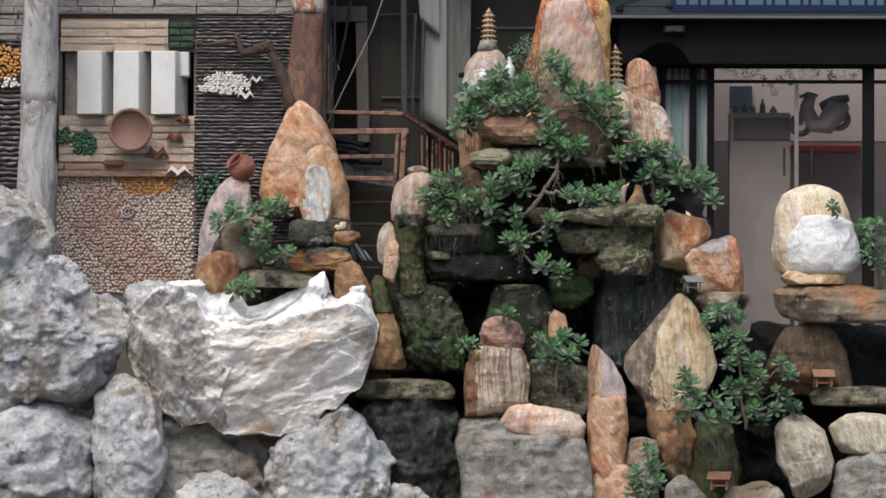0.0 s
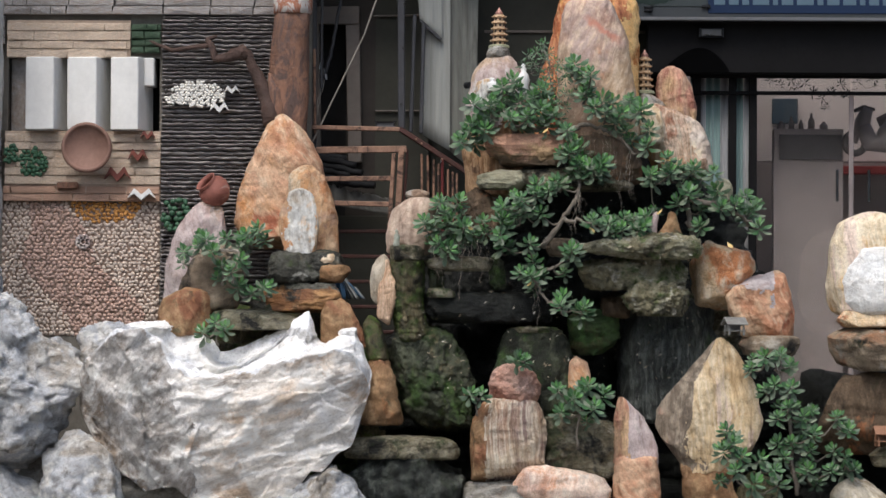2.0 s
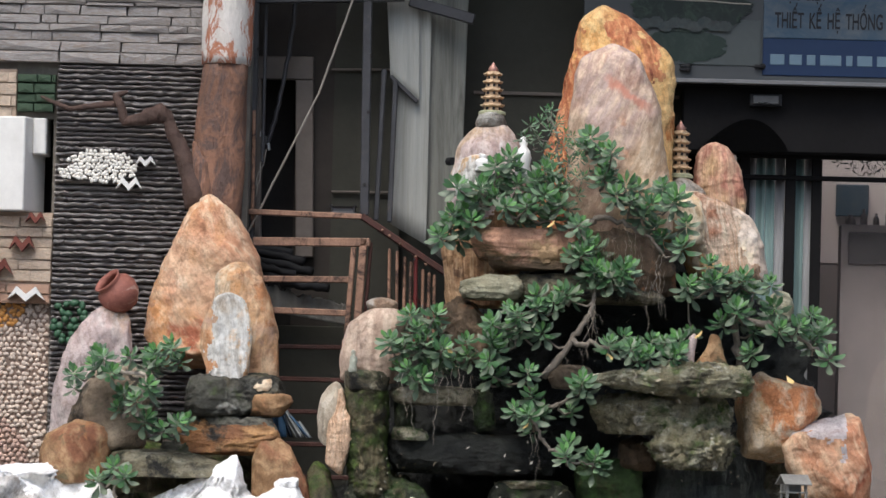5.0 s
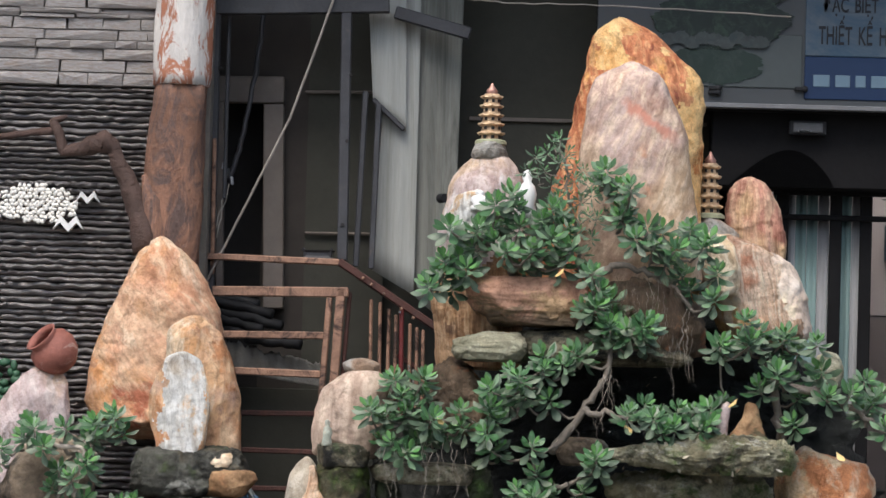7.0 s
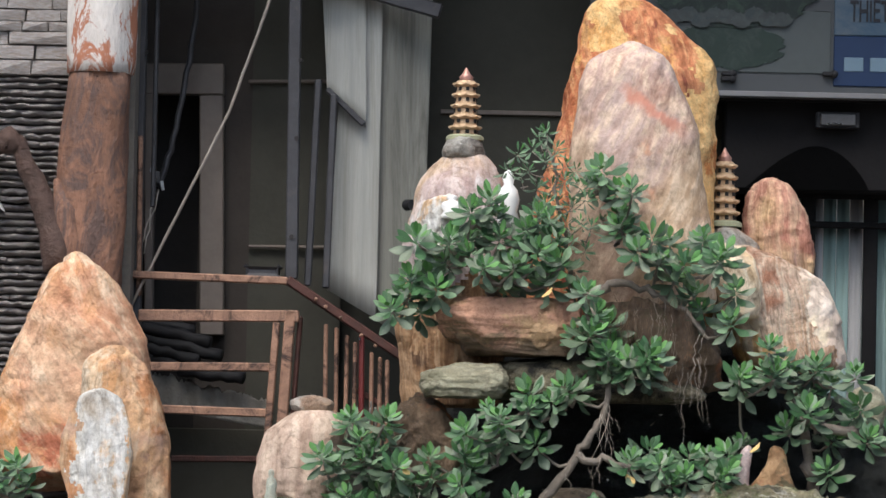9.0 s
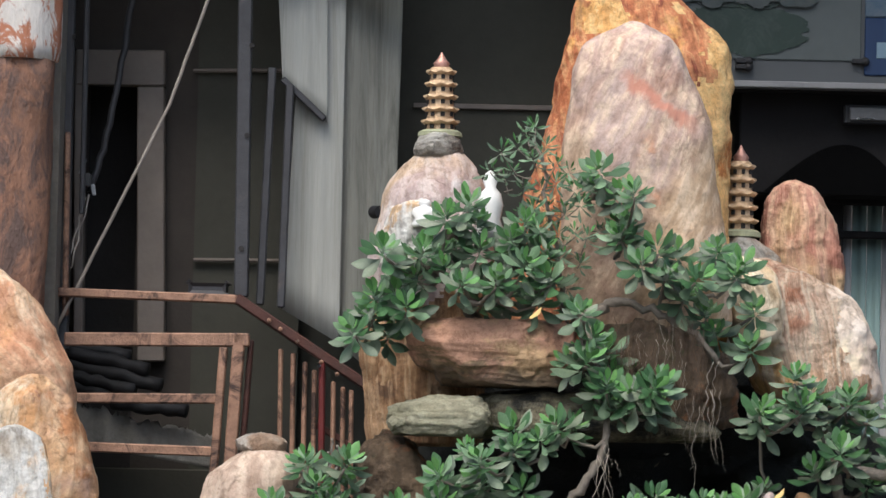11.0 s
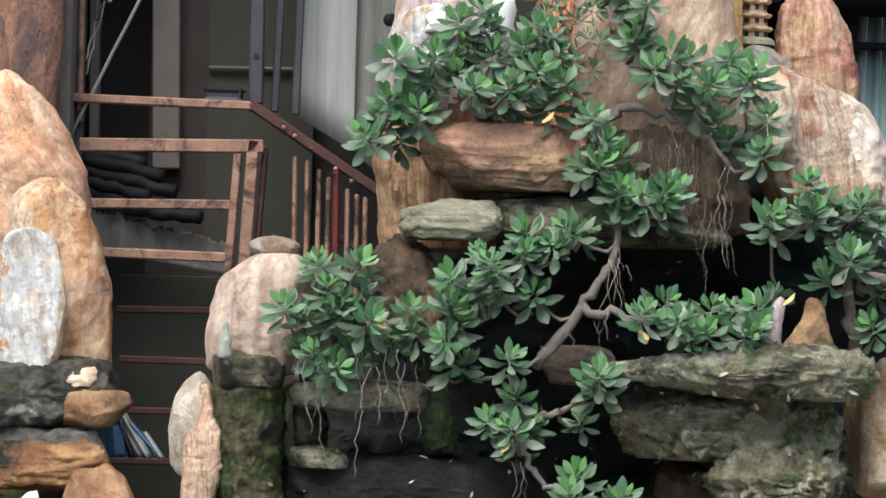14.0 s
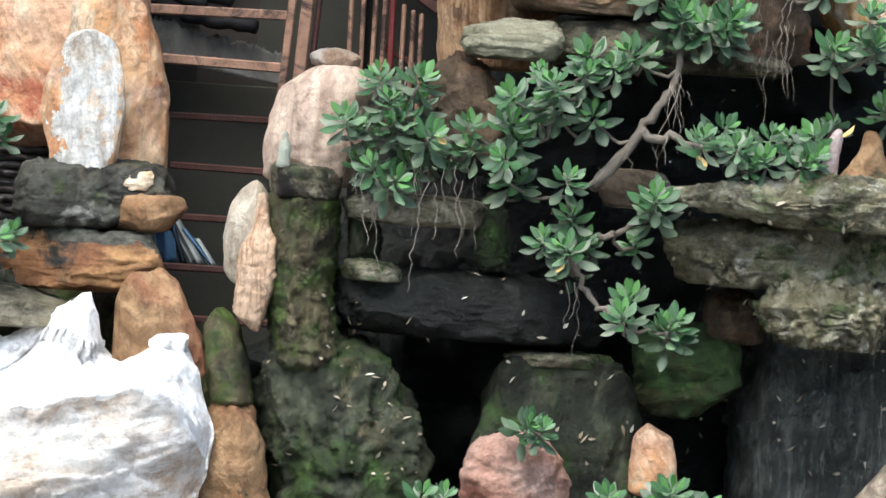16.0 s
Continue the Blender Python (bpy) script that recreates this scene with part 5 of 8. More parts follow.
ROPE = plain("pale_cord", (150, 142, 132), 0.8, vary=0.3)
BEAM = plain("black_beam_paint", (32, 31, 31), 0.9, vary=0.3, scale=3, spec=0.1)
CURTAIN = plain("teal_grey_curtain", (120, 142, 138), 0.8, vary=0.35, scale=3, stretch=(8, 1, 0.3))
CHROME = plain("chrome", (220, 220, 220), 0.15, metal=1.0, vary=0.05, relief=0.0)
# Sign prints and edge strip are darkened: awning shade is put into their colours.
BLUE = plain("blue_print", (8, 38, 72), 0.5, vary=0.12, scale=2, relief=0.0)
SKYB = plain("pale_blue_print", (42, 70, 90), 0.5, vary=0.15, scale=2, relief=0.0, second=(84, 92, 98), at=(0.4, 0.6))
SHEET = plain("shaded_white_print", (64, 67, 68), 0.5, vary=0.15, scale=2, relief=0.0)
PGREEN = plain("dark_green_print", (16, 30, 24), 0.5, vary=0.6, scale=18, relief=0.0, second=(38, 56, 42), at=(0.48, 0.62))
PROCK = plain("grey_rock_print", (58, 64, 62), 0.5, vary=0.6, scale=16, relief=0.0, second=(44, 56, 56), at=(0.5, 0.62))
PWATER = plain("green_water_print", (24, 42, 33), 0.5, vary=0.3, scale=12, relief=0.0, second=(48, 58, 53), at=(0.5, 0.7))
EDGE = plain("dull_edge_strip", (116, 116, 116), 0.6, vary=0.25, scale=6)
PALEC = plain("pale_curtain", (146, 146, 146), 0.8, vary=0.3, scale=3, stretch=(8, 1, 0.3))
LAMPG = plain("dull_lamp_glass", (84, 84, 84), 0.3, vary=0.4, scale=14)
PTEAL = plain("pale_teal_print", (68, 74, 73), 0.5, vary=0.2, scale=3, relief=0.0)
INK = plain("black_ink", (22, 24, 30), 0.6, vary=0.1, relief=0.0)
LETTER = plain("shaded_white_letters", (96, 118, 132), 0.6, vary=0.1, relief=0.0)
PALEWALL = plain("pale_wall_paint", (218, 204, 198), 0.8, vary=0.2, scale=1.5)
GREYBOX = plain("grey_box_paint", (140, 128, 124), 0.7, vary=0.3, scale=3)
# Low-contrast mauve greys: the haze of a reflection is put into these colours.
DADO = plain("mauve_grey_wall_paint", (152, 139, 134), 0.8, vary=0.3, scale=2)
BIKEG = plain("dull_scooter_paint", (134, 123, 118), 0.5, vary=0.3, scale=6)
BIKEB = plain("dull_scooter_black", (98, 90, 87), 0.6, vary=0.3, scale=6)
REDBAND = plain("red_band_paint", (150, 60, 56), 0.6, vary=0.3)
gm, gt, gb = mat_base("door_glass", 0.03)
gb.inputs["Base Color"].default_value = (0.9, 0.91, 0.91, 1)
gb.inputs["Transmission Weight"].default_value, gb.inputs["IOR"].default_value = 1.0, 1.5
GLASS = gm

# ---- building: walls and roof ----
FACE = 5.75                      # face of the decorated wall
WL, WR = -5.2, -0.832    # its ends
OP_L, OP_R = -2.658, -1.744
OP_B, OP_T = 3.102, 3.54
bm = bmesh.new()
for lo, hi in (((WL, FACE + 0.04, 0), (WR, 6.1, OP_B)), ((WL, FACE + 0.04, OP_T), (WR, 6.1, 4.78)),
               ((WL, FACE + 0.04, OP_B), (OP_L, 6.1, OP_T)), ((OP_R, FACE + 0.04, OP_B), (WR, 6.1, OP_T))):
    box(bm, lo, hi)
wall_left = tagged(part("wall_left", bm, MORTAR), "street wall clad with slate, split brick and pebbles", "wall", kind="structure")
bm = bmesh.new()
PX = 1.306              # side wall between porch and shop
box(bm, (WL, 6.9, 0), (PX, 7.1, 4.78))
box(bm, (PX, 6.45, 0), (PX + 0.12, 7.9, 4.78))
box(bm, (PX + 0.12, 7.8, 0), (7.5, 7.9, 4.78))
wall_back = tagged(part("wall_back", bm, PLASTD), "dim brown-grey back wall of the porch", "wall", kind="structure")
bm = bmesh.new()
box(bm, (WL - 0.2, 5.9, 0), (WL, 7.1, 4.78))
box(bm, (7.5, 5.9, 0), (7.7, 7.9, 4.78))
tagged(part("wall_end", bm, PLASTD), "plain end walls of the porch", "wall", kind="structure")
# Unseen slab shades sign and porch; the added gap lets sky brighten the shop.
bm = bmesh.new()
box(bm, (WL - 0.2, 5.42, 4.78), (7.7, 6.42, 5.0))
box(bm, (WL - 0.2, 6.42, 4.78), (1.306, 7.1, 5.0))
tagged(part("ceiling", bm, PLASTD), "plain unseen ceiling slab shading the porch, left open to light the shop", "ceiling", kind="structure")
bm = bmesh.new()
box(bm, (WR, 6.0, 0), (PX, 6.9, 0.9), 0.01)
box(bm, (PX + 0.121, 6.0, 0), (7.5, 7.8, 0.9), 0.01)
box(bm, (PX, 6.0, 0), (PX + 0.12, 6.449, 0.9))
tagged(part("floor_porch", bm, PAVE), "raised concrete porch floor", "floor", kind="structure")

# ---- cladding pieces ----
def slate_piece(seed):
    """A strip of slate one metre long and one high, its front edge wavy."""
    rng = random.Random(seed)
    n, vs, fs = 12, [], []
    for i in range(n + 1):
        x = i / n
        off = 0.45 * math.sin(i * 1.9 + seed) + rng.uniform(-0.35, 0.35)
        lift = 0.18 * math.sin(i * 1.5 + seed * 2) + rng.uniform(-0.08, 0.08)
        for yy, zz in ((1.0, 0.02), (0.15, 0.10), (-0.5 + 0.3 * off, 0.45 + lift), (0.1, 0.90), (1.0, 0.98)):
            vs.append((x, yy + 0.3 * off, zz + lift * 0.5))
    for i in range(n):
        for k in range(4):
            fs.append((i * 5 + k, (i + 1) * 5 + k, (i + 1) * 5 + k + 1, i * 5 + k + 1))
    fs += [(0, 1, 2, 3, 4), tuple(n * 5 + k for k in (4, 3, 2, 1, 0))]
    me = bpy.data.meshes.new("slate_strip")
    me.from_pydata(vs, [], fs)
    me.materials.append(SLATE)
    me.polygons.foreach_set("use_smooth", [True] * len(me.polygons))
    return me


def brick_piece(name, seed, material, rough=0.06):
    """A unit block with chipped, uneven front edges."""
    rng = random.Random(seed)
    j = lambda a: a + rng.uniform(-rough, rough)
    fr = [(0, 0), (1, 0), (1, 1), (0, 1)]
    rough *= 0.6
    vs = [(x, 1.0, z) for x, z in fr] + [(j(x * 0.99 + 0.005), 0.22, j(z * 0.97 + 0.015)) for x, z in fr]
    vs += [(j(0.015 + x * 0.97), rng.uniform(-0.1, 0.12), j(0.05 + z * 0.90)) for x, z in fr] + [(rng.uniform(0.3, 0.7), rng.uniform(-0.14, 0.04), rng.uniform(0.35, 0.65))]
    fs = [(0, 1, 2, 3)]
    for a in (0, 4):
        for k in range(4):
            k2 = (k + 1) % 4
            fs.append((a + k, a + 4 + k, a + 4 + k2, a + k2))
    for k in range(4):
        fs.append((8 + k, 12, 8 + (k + 1) % 4))
    me = bpy.data.meshes.new(name)
    me.from_pydata(vs, [], fs)
    me.materials.append(material)
    return me


def piece(name, me, parent, x, y, z, sx, sy, sz, turn=0.0):
    ob = new(name, me)
    ob.parent = parent
    ob.matrix_basis = Matrix.LocRotScale((x, y, z), Euler((0, radians(turn), 0)), (sx, sy, sz))
    return ob


def courses(name, kinds, parent, x0, x1, z0, z1, high, lengths, deep, rng, y=FACE, gap=0.004, jitter=0.3, skip=None):
    z = z0
    while z < z1 - high * 0.4:
        h = high * rng.uniform(1 - jitter, 1 + jitter * 0.6)
        h = min(h, z1 - z)
        x = x0 - rng.uniform(0, lengths[0])
        while x < x1:
            w = rng.uniform(*lengths)
            a, b = max(x, x0), min(x + w, x1)
            if b - a > 0.02 and not (skip and skip((a + b) / 2, z + h / 2)):
                d = deep * rng.uniform(0.82, 1.15)
                piece(name, rng.choice(kinds), parent, a, y + 0.045 - d, z, b - a - gap, d, h - gap, rng.uniform(-0.5, 0.5))
            x += w
        z += h


rng = random.Random(5)
SEAM = -1.733
Z_SLATE_T, Z_PANEL = 3.796, 2.677
slates = [slate_piece(k) for k in range(12)]
courses("slate_strip", slates, wall_left, SEAM + 0.005, WR - 0.12, 2.068, Z_SLATE_T, 0.026, (0.12, 0.42), 0.036, rng, gap=0.002, jitter=0.22)
courses("slate_strip", slates, wall_left, -3.35, -2.69, 2.608, 3.624, 0.036, (0.25, 0.5), 0.05, rng, gap=0.002, jitter=0.12)
tiles = [brick_piece("ledge_tile", k, SLATE2, 0.05) for k in range(6)]
courses("ledge_tile", tiles, wall_left, -3.4, WR - 0.18, Z_SLATE_T + 0.004, 4.331, 0.042, (0.07, 0.34), 0.06, rng, gap=0.001, jitter=0.6,
        skip=lambda x, z: -2.662 < x < SEAM and z < 3.77)
courses("ledge_tile", tiles, wall_left, -3.4, -2.674, 3.624, Z_SLATE_T, 0.055, (0.14, 0.36), 0.05, rng, gap=0.003)
creams = [brick_piece("split_brick", 20 + k, CREAMB, 0.05) for k in range(6)]
greens = [brick_piece("green_brick", 30 + k, GREENB, 0.05) for k in range(3)]
G_L = -1.979
courses("split_brick", creams, wall_left, -2.662, G_L + 0.06, OP_T, 3.766, 0.055, (0.1, 0.22), 0.05, rng, jitter=0.1, gap=0.0015)
courses("green_brick", greens, wall_left, G_L + 0.065, SEAM, OP_T + 0.03, 3.76, 0.05, (0.05, 0.13), 0.055, rng, jitter=0.2)
courses("split_brick", creams, wall_left, -2.67, SEAM, 2.779, OP_B, 0.052, (0.1, 0.22), 0.05, rng, jitter=0.1, gap=0.0015)
bm = bmesh.new()
box(bm, (-2.662, FACE + 0.008, OP_T + 0.002), (G_L + 0.06, FACE + 0.039, 3.766))
box(bm, (-2.67, FACE + 0.008, Z_PANEL), (SEAM, FACE + 0.039, OP_B - 0.002))
part("brick_mortar", bm, plain("cream_brick_mortar", (186, 164, 144), 0.9, vary=0.4, scale=9, relief=0.3), wall_left, "pale cream mortar between the split bricks")
pinks = [brick_piece("band_tile", 40 + k, PINKB, 0.03) for k in range(3)]
courses("band_tile", pinks, wall_left, -2.678, SEAM, Z_PANEL, 2.779, 0.048, (0.16, 0.3), 0.05, rng, jitter=0.05)

# the slotted opening: pocket with its back coloured black for shade, upright white boards
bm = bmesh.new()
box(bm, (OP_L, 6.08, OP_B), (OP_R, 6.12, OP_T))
tagged(part("recess_back", bm, INNER, wall_left), "back of the slotted opening, coloured black for its shade")
louvre = empty("slat_screen", ((OP_L + OP_R) / 2, FACE, OP_B))
for x0, x1 in ((-2.528, -2.348), (-2.278, -2.091), (-2.017, -1.841)):
    bm = bmesh.new()
    box(bm, (x0, FACE - 0.06, OP_B), (x1, FACE + 0.22, OP_T), 0.006, Matrix.Translation((x0, FACE, 0)) @ pose(0, 0, 0, 0, 0, -14) @ Matrix.Translation((-x0, -FACE, 0)))
    o = part("board", bm, WPAINT, louvre)
    o.matrix_parent_inverse = louvre.matrix_world.inverted()
    o.location = -Vector(louvre.location)
tagged(louvre, "three white upright boards in a dark slotted opening", "screen")
for k, (x0, x1, za, zb) in enumerate(((-2.647, -2.553, OP_B, OP_T), (-1.835, -1.773, 3.371, OP_T))):
    bm = bmesh.new()
    box(bm, (x0, FACE + (0.1 if k == 0 else -0.01), za), (x1, FACE + 0.2, zb), 0.006)
    part("reveal_block", bm, SLATE2 if k == 0 else WPAINT, wall_left)


def pebble_field(name, material, spots, size, parent, y, label, seed, flat=0.55):
    """Many small pebbles set in one bed."""
    rng = random.Random(seed)
    unit = bmesh.new()
    bmesh.ops.create_icosphere(unit, subdivisions=1, radius=0.5)
    base = [v.co.copy() for v in unit.verts]
    tri = [tuple(v.index for v in f.verts) for f in unit.faces]
    unit.free()
    vs, fs = [], []
    for x, z in spots:
        w, h = size * rng.uniform(0.75, 1.3), size * rng.uniform(0.6, 1.0)
        a = rng.uniform(0, 3.14)
        ca, sa = math.cos(a), math.sin(a)
        o = len(vs)
        for c in base:
            px, pz = c.x * w, c.z * h
            vs.append((x + px * ca - pz * sa, y + c.y * size * flat + rng.uniform(-0.001, 0.001), z + px * sa + pz * ca))
        fs += [tuple(o + i for i in f) for f in tri]
    ob = link_mesh(name, vs, fs, material, parent, label)
    return tagged(ob, kind="stuff")


def scatter(x0, x1, z0, z1, step, rng, inside=lambda x, z: True):
    out, z, row = [], z0 + step / 2, 0
    while z < z1:
        x = x0 + step * (0.5 + 0.5 * (row % 2))
        while x < x1:
            px, pz = x + rng.uniform(-0.28, 0.28) * step, z + rng.uniform(-0.25, 0.25) * step
            if inside(px, pz):
                out.append((px, pz))
            x += step
        z, row = z + step * 0.86, row + 1
    return out


PX0, PX1, PZ0, PZ1 = -2.686, SEAM - 0.005, 1.87, Z_PANEL - 0.005
spots = scatter(PX0, PX1, PZ0, PZ1, 0.026, rng)
def swirl(x, z):
    """0 cream, 1 red-brown, 2 orange: the bands of the pebble picture."""
    u, v = (x - PX0) / (PX1 - PX0), (z - PZ0) / (PZ1 - PZ0)
    if (u - 0.66) ** 2 / 0.05 + (v - 0.98) ** 2 / 0.018 < 1:
        return 2
    band = 0.22 + 0.45 * (1 - v) + 0.06 * math.sin(v * 9)
    return 1 if abs(u - band) < 0.26 * (0.6 + 0.4 * math.sin(v * 3 + 0.6)) else 0
bm = bmesh.new()
box(bm, (PX0, FACE + 0.0365, PZ0), (PX1, FACE + 0.039, PZ1))
part("pebble_mortar", bm, plain("tan_pebble_mortar", (140, 120, 106), 0.9, vary=0.4, scale=9, relief=0.4), wall_left, "tan mortar bed between pebbles")
for k, (m, nm) in enumerate(((PEBBLE_C, "cream"), (PEBBLE_R, "red-brown"), (PEBBLE_O, "orange"))):
    pebble_field("pebble_bed", m, [s for s in spots if swirl(*s) == k], 0.03, wall_left, FACE + 0.035, "bed of small " + nm + " pebbles", 60 + k)
bm = bmesh.new()
for k in range(8):
    a = k * math.pi / 4
    box(bm, (-0.02, -0.008, 0.012), (0.02, 0.008, 0.045), 0.004, Matrix.Translation((-2.197, FACE + 0.025, 2.435)) @ Matrix.Rotation(a, 4, "Y"))
part("pebble_rosette", bm, MAUVE, wall_left, "small grey rosette of stones in the pebble panel")

def blob(cx, cz, rx, rz, rng, step):
    return scatter(cx - rx, cx + rx, cz - rz, cz + rz, step, rng, lambda x, z: ((x - cx) / rx) ** 2 + ((z - cz) / rz) ** 2 < rng.uniform(0.75, 1.15))
pebble_field("pebble_cloud", PEBBLE_W, blob(-1.501, 3.321, 0.165, 0.08, rng, 0.018) + blob(-1.656, 3.286, 0.06, 0.028, rng, 0.018), 0.025, wall_left, FACE - 0.05, "cloud of white pebbles on the slate", 70)
pebble_field("pebble_cloud", PEBBLE_W, blob(-3.038, 3.317, 0.16, 0.035, rng, 0.03), 0.034, wall_left, FACE - 0.045, "strip of white pebbles on the slate", 71)
pebble_field("pebble_disc", PEBBLE_O, blob(-3.049, 3.457, 0.14, 0.12, rng, 0.028), 0.032, wall_left, FACE - 0.045, "disc of orange pebbles on the slate", 72)
pebble_field("pebble_patch", PEBBLE_G, blob(-1.617, 2.592, 0.12, 0.11, rng, 0.04), 0.046, wall_left, FACE - 0.045, "patch of green pebbles on the slate", 73)
pebble_field("pebble_patch", PEBBLE_G, blob(-2.499, 2.909, 0.095, 0.085, rng, 0.026) + blob(-2.631, 2.959, 0.045, 0.055, rng, 0.026), 0.036, wall_left, FACE - 0.012, "heart-shaped patch of green pebbles", 74)


def zigzag(name, x, z, w, h, material, label):
    """A flat flying-bird mark: a zigzag of five strokes' width."""
    pts = [(-0.5, -0.35), (-0.26, 0.5), (0, -0.02), (0.26, 0.5), (0.5, -0.35), (0.27, 0.06), (0, -0.5), (-0.27, 0.06)]
    bm = bmesh.new()
    f = bm.faces.new([bm.verts.new((x + a * w, FACE - 0.06, z + b * h)) for a, b in pts])
    r = bmesh.ops.extrude_face_region(bm, geom=[f])
    bmesh.ops.translate(bm, vec=(0, 0.05, 0), verts=[v for v in r["geom"] if isinstance(v, bmesh.types.BMVert)])
    part(name, bm, material, wall_left, label)
for px, pz, w, h in ((-1.806, 3.074, 0.09, 0.055), (-1.865, 2.953, 0.12, 0.075), (-1.986, 2.839, 0.16, 0.09)):
    zigzag("bird_tile", px, pz, w, h, MAROON, "maroon bird-shaped tile")
for px, pz, w, h in ((-1.841, 2.719, 0.17, 0.07), (-1.304, 3.348, 0.095, 0.05), (-1.378, 3.242, 0.12, 0.065)):
    zigzag("bird_tile", px, pz, w, h, WPAINT, "white bird-shaped tile")


def lathe(prof, sides=40):
    """Verts and faces turned round z from (radius, height) pairs."""
    vs, fs = [], []
    for r, z in prof:
        for k in range(sides):
            a = 2 * math.pi * k / sides
            vs.append((r * math.cos(a), r * math.sin(a), z))
    for i in range(len(prof) - 1):
        for k in range(sides):
            k2 = (k + 1) % sides
            fs.append((i * sides + k, i * sides + k2, (i + 1) * sides + k2, (i + 1) * sides + k))
    return vs, fs

R = 0.151
vs, fs = lathe([(0.001, 0.03), (R * 0.78, 0.03), (R * 0.84, 0.012), (R * 0.9, 0.0), (R, 0.012), (R * 1.0, 0.03), (R * 0.8, 0.07), (0.001, 0.07)], 48)
plate = link_mesh("wall_plate", vs, fs, CLAY)
plate.matrix_world = Matrix.Translation((-2.161, FACE - 0.17, 2.992)) @ pose(0, 0, 0, -90)
tagged(plate, "round fired-clay plate with raised rim hung on the wall", "plate")
bm = bmesh.new()
box(bm, (-2.352, FACE - 0.04, 2.749), (-2.223, FACE + 0.02, 2.792), 0.008)
tagged(part("wall_bracket", bm, BARK), "small dark wooden bracket below the clay plate", "bracket")

# clay jar on the mauve stone
jr = 0.095
vs, fs = lathe([(0.001, -0.9), (0.5, -0.86), (0.86, -0.5), (1.0, 0.0), (0.9, 0.42), (0.66, 0.62), (0.62, 0.7), (0.74, 0.86), (0.68, 0.88), (0.56, 0.7), (0.6, 0.55), (0.8, 0.2), (0.7, -0.5), (0.001, -0.7)], 36)
jar = link_mesh("clay_jar", [tuple(c * jr for c in v) for v in vs], fs, TERRA)
jar.matrix_world = Matrix.Translation((-1.372, 5.3, 2.724)) @ Vector((-0.62, -0.42, 0.66)).to_track_quat("Z", "Y").to_matrix().to_4x4()
tagged(jar, "terracotta jar lying tilted on the mauve stone", "jar")

# trunk posts
def trunk(name, pts, radii, material, label, seed, cat="post", parent=None, sides=36, lump=0.14):
    rng = random.Random(seed)
    fine_p, fine_r = [], []
    for i in range(len(pts) - 1):
        for k in range(8):
            s = k / 8
            fine_p.append(Vector(pts[i]).lerp(Vector(pts[i + 1]), s))
            fine_r.append(radii[i] * (1 - s) + radii[i + 1] * s)
    fine_p.append(Vector(pts[-1]))
    fine_r.append(radii[-1])
    vs, fs = tube_mesh(fine_p, fine_r, sides)
    out = []
    for i, v in enumerate(vs):
        c = fine_p[i // sides]
        d = Vector(v) - c
        n = noise.fractal(Vector((v[0] * 9, v[1] * 9, v[2] * 2.5)) + Vector((seed, 0, 0)), 0.8, 2.0, 4)
        out.append(tuple(c + d * (1 + lump * n)))
    ob = link_mesh(name, out, fs, material, parent)
    if not parent:
        tagged(ob, label, cat)
    elif label:
        ob["label"] = label
    return ob

grey = trunk("grey_trunk", [(-2.752, 5.3, 3.15), (-2.744, 5.3, 3.86), (-2.739, 5.3, 4.708)], [0.121, 0.118, 0.112], POSTW, "weathered grey tree-trunk post of two stacked lengths, bleached bark", 81)
trunk("lower_length", [(-2.775, 5.3, 1.707), (-2.77, 5.3, 2.706), (-2.754, 5.3, 3.1), (-2.752, 5.3, 3.165)], [0.146, 0.132, 0.128, 0.122], POSTW, "thicker lower length with peeling grey bark", 87, parent=grey, lump=0.2)
log = trunk("cement_log", [(-0.979, 5.66, 2.434), (-0.969, 5.66, 3.197), (-0.943, 5.66, 3.806)], [0.125, 0.118, 0.108], BARK, "brown cement tree trunk with a whitewashed top and twisted branch", 82)
trunk("white_top", [(-0.945, 5.66, 3.801), (-0.94, 5.66, 4.145), (-0.945, 5.66, 4.734)], [0.111, 0.114, 0.114], BARKW, "whitewashed peeling upper trunk", 83, parent=log)
trunk("branch", [(-1.04, 5.6, 3.15), (-1.104, 5.6, 3.304), (-1.149, 5.6, 3.437), (-1.191, 5.6, 3.544), (-1.23, 5.6, 3.57), (-1.314, 5.62, 3.541), (-1.399, 5.63, 3.525), (-1.422, 5.63, 3.599), (-1.448, 5.65, 3.643), (-1.39, 5.65, 3.667)], [0.056, 0.05, 0.04, 0.034, 0.042, 0.026, 0.022, 0.022, 0.016, 0.007], BARKD, "twisted brown branch crossing the slate", 84, parent=log, sides=16, lump=0.5)
trunk("branch", [(-1.425, 5.65, 3.61), (-1.526, 5.67, 3.601), (-1.66, 5.68, 3.581), (-1.752, 5.69, 3.617), (-1.798, 5.7, 3.639)], [0.016, 0.013, 0.012, 0.009, 0.005], BARKD, "thin dark side branch on the slate", 86, parent=log, sides=10, lump=0.4)
trunk("root_flare", [(-1.001, 5.58, 3.147), (-1.038, 5.58, 3.325), (-1.072, 5.6, 3.438)], [0.05, 0.04, 0.01], BARK, "", 85, parent=log, sides=12, lump=0.25)

# ---- porch: steel, sheet, stair rails ----
def bars(parent, name, rows, material, wide, deep, label="", bevel=0.004):
    for a, b in rows:
        bm = bmesh.new()
        bar(bm, a, b, wide, deep, bevel)
        part(name, bm, material, parent, label)

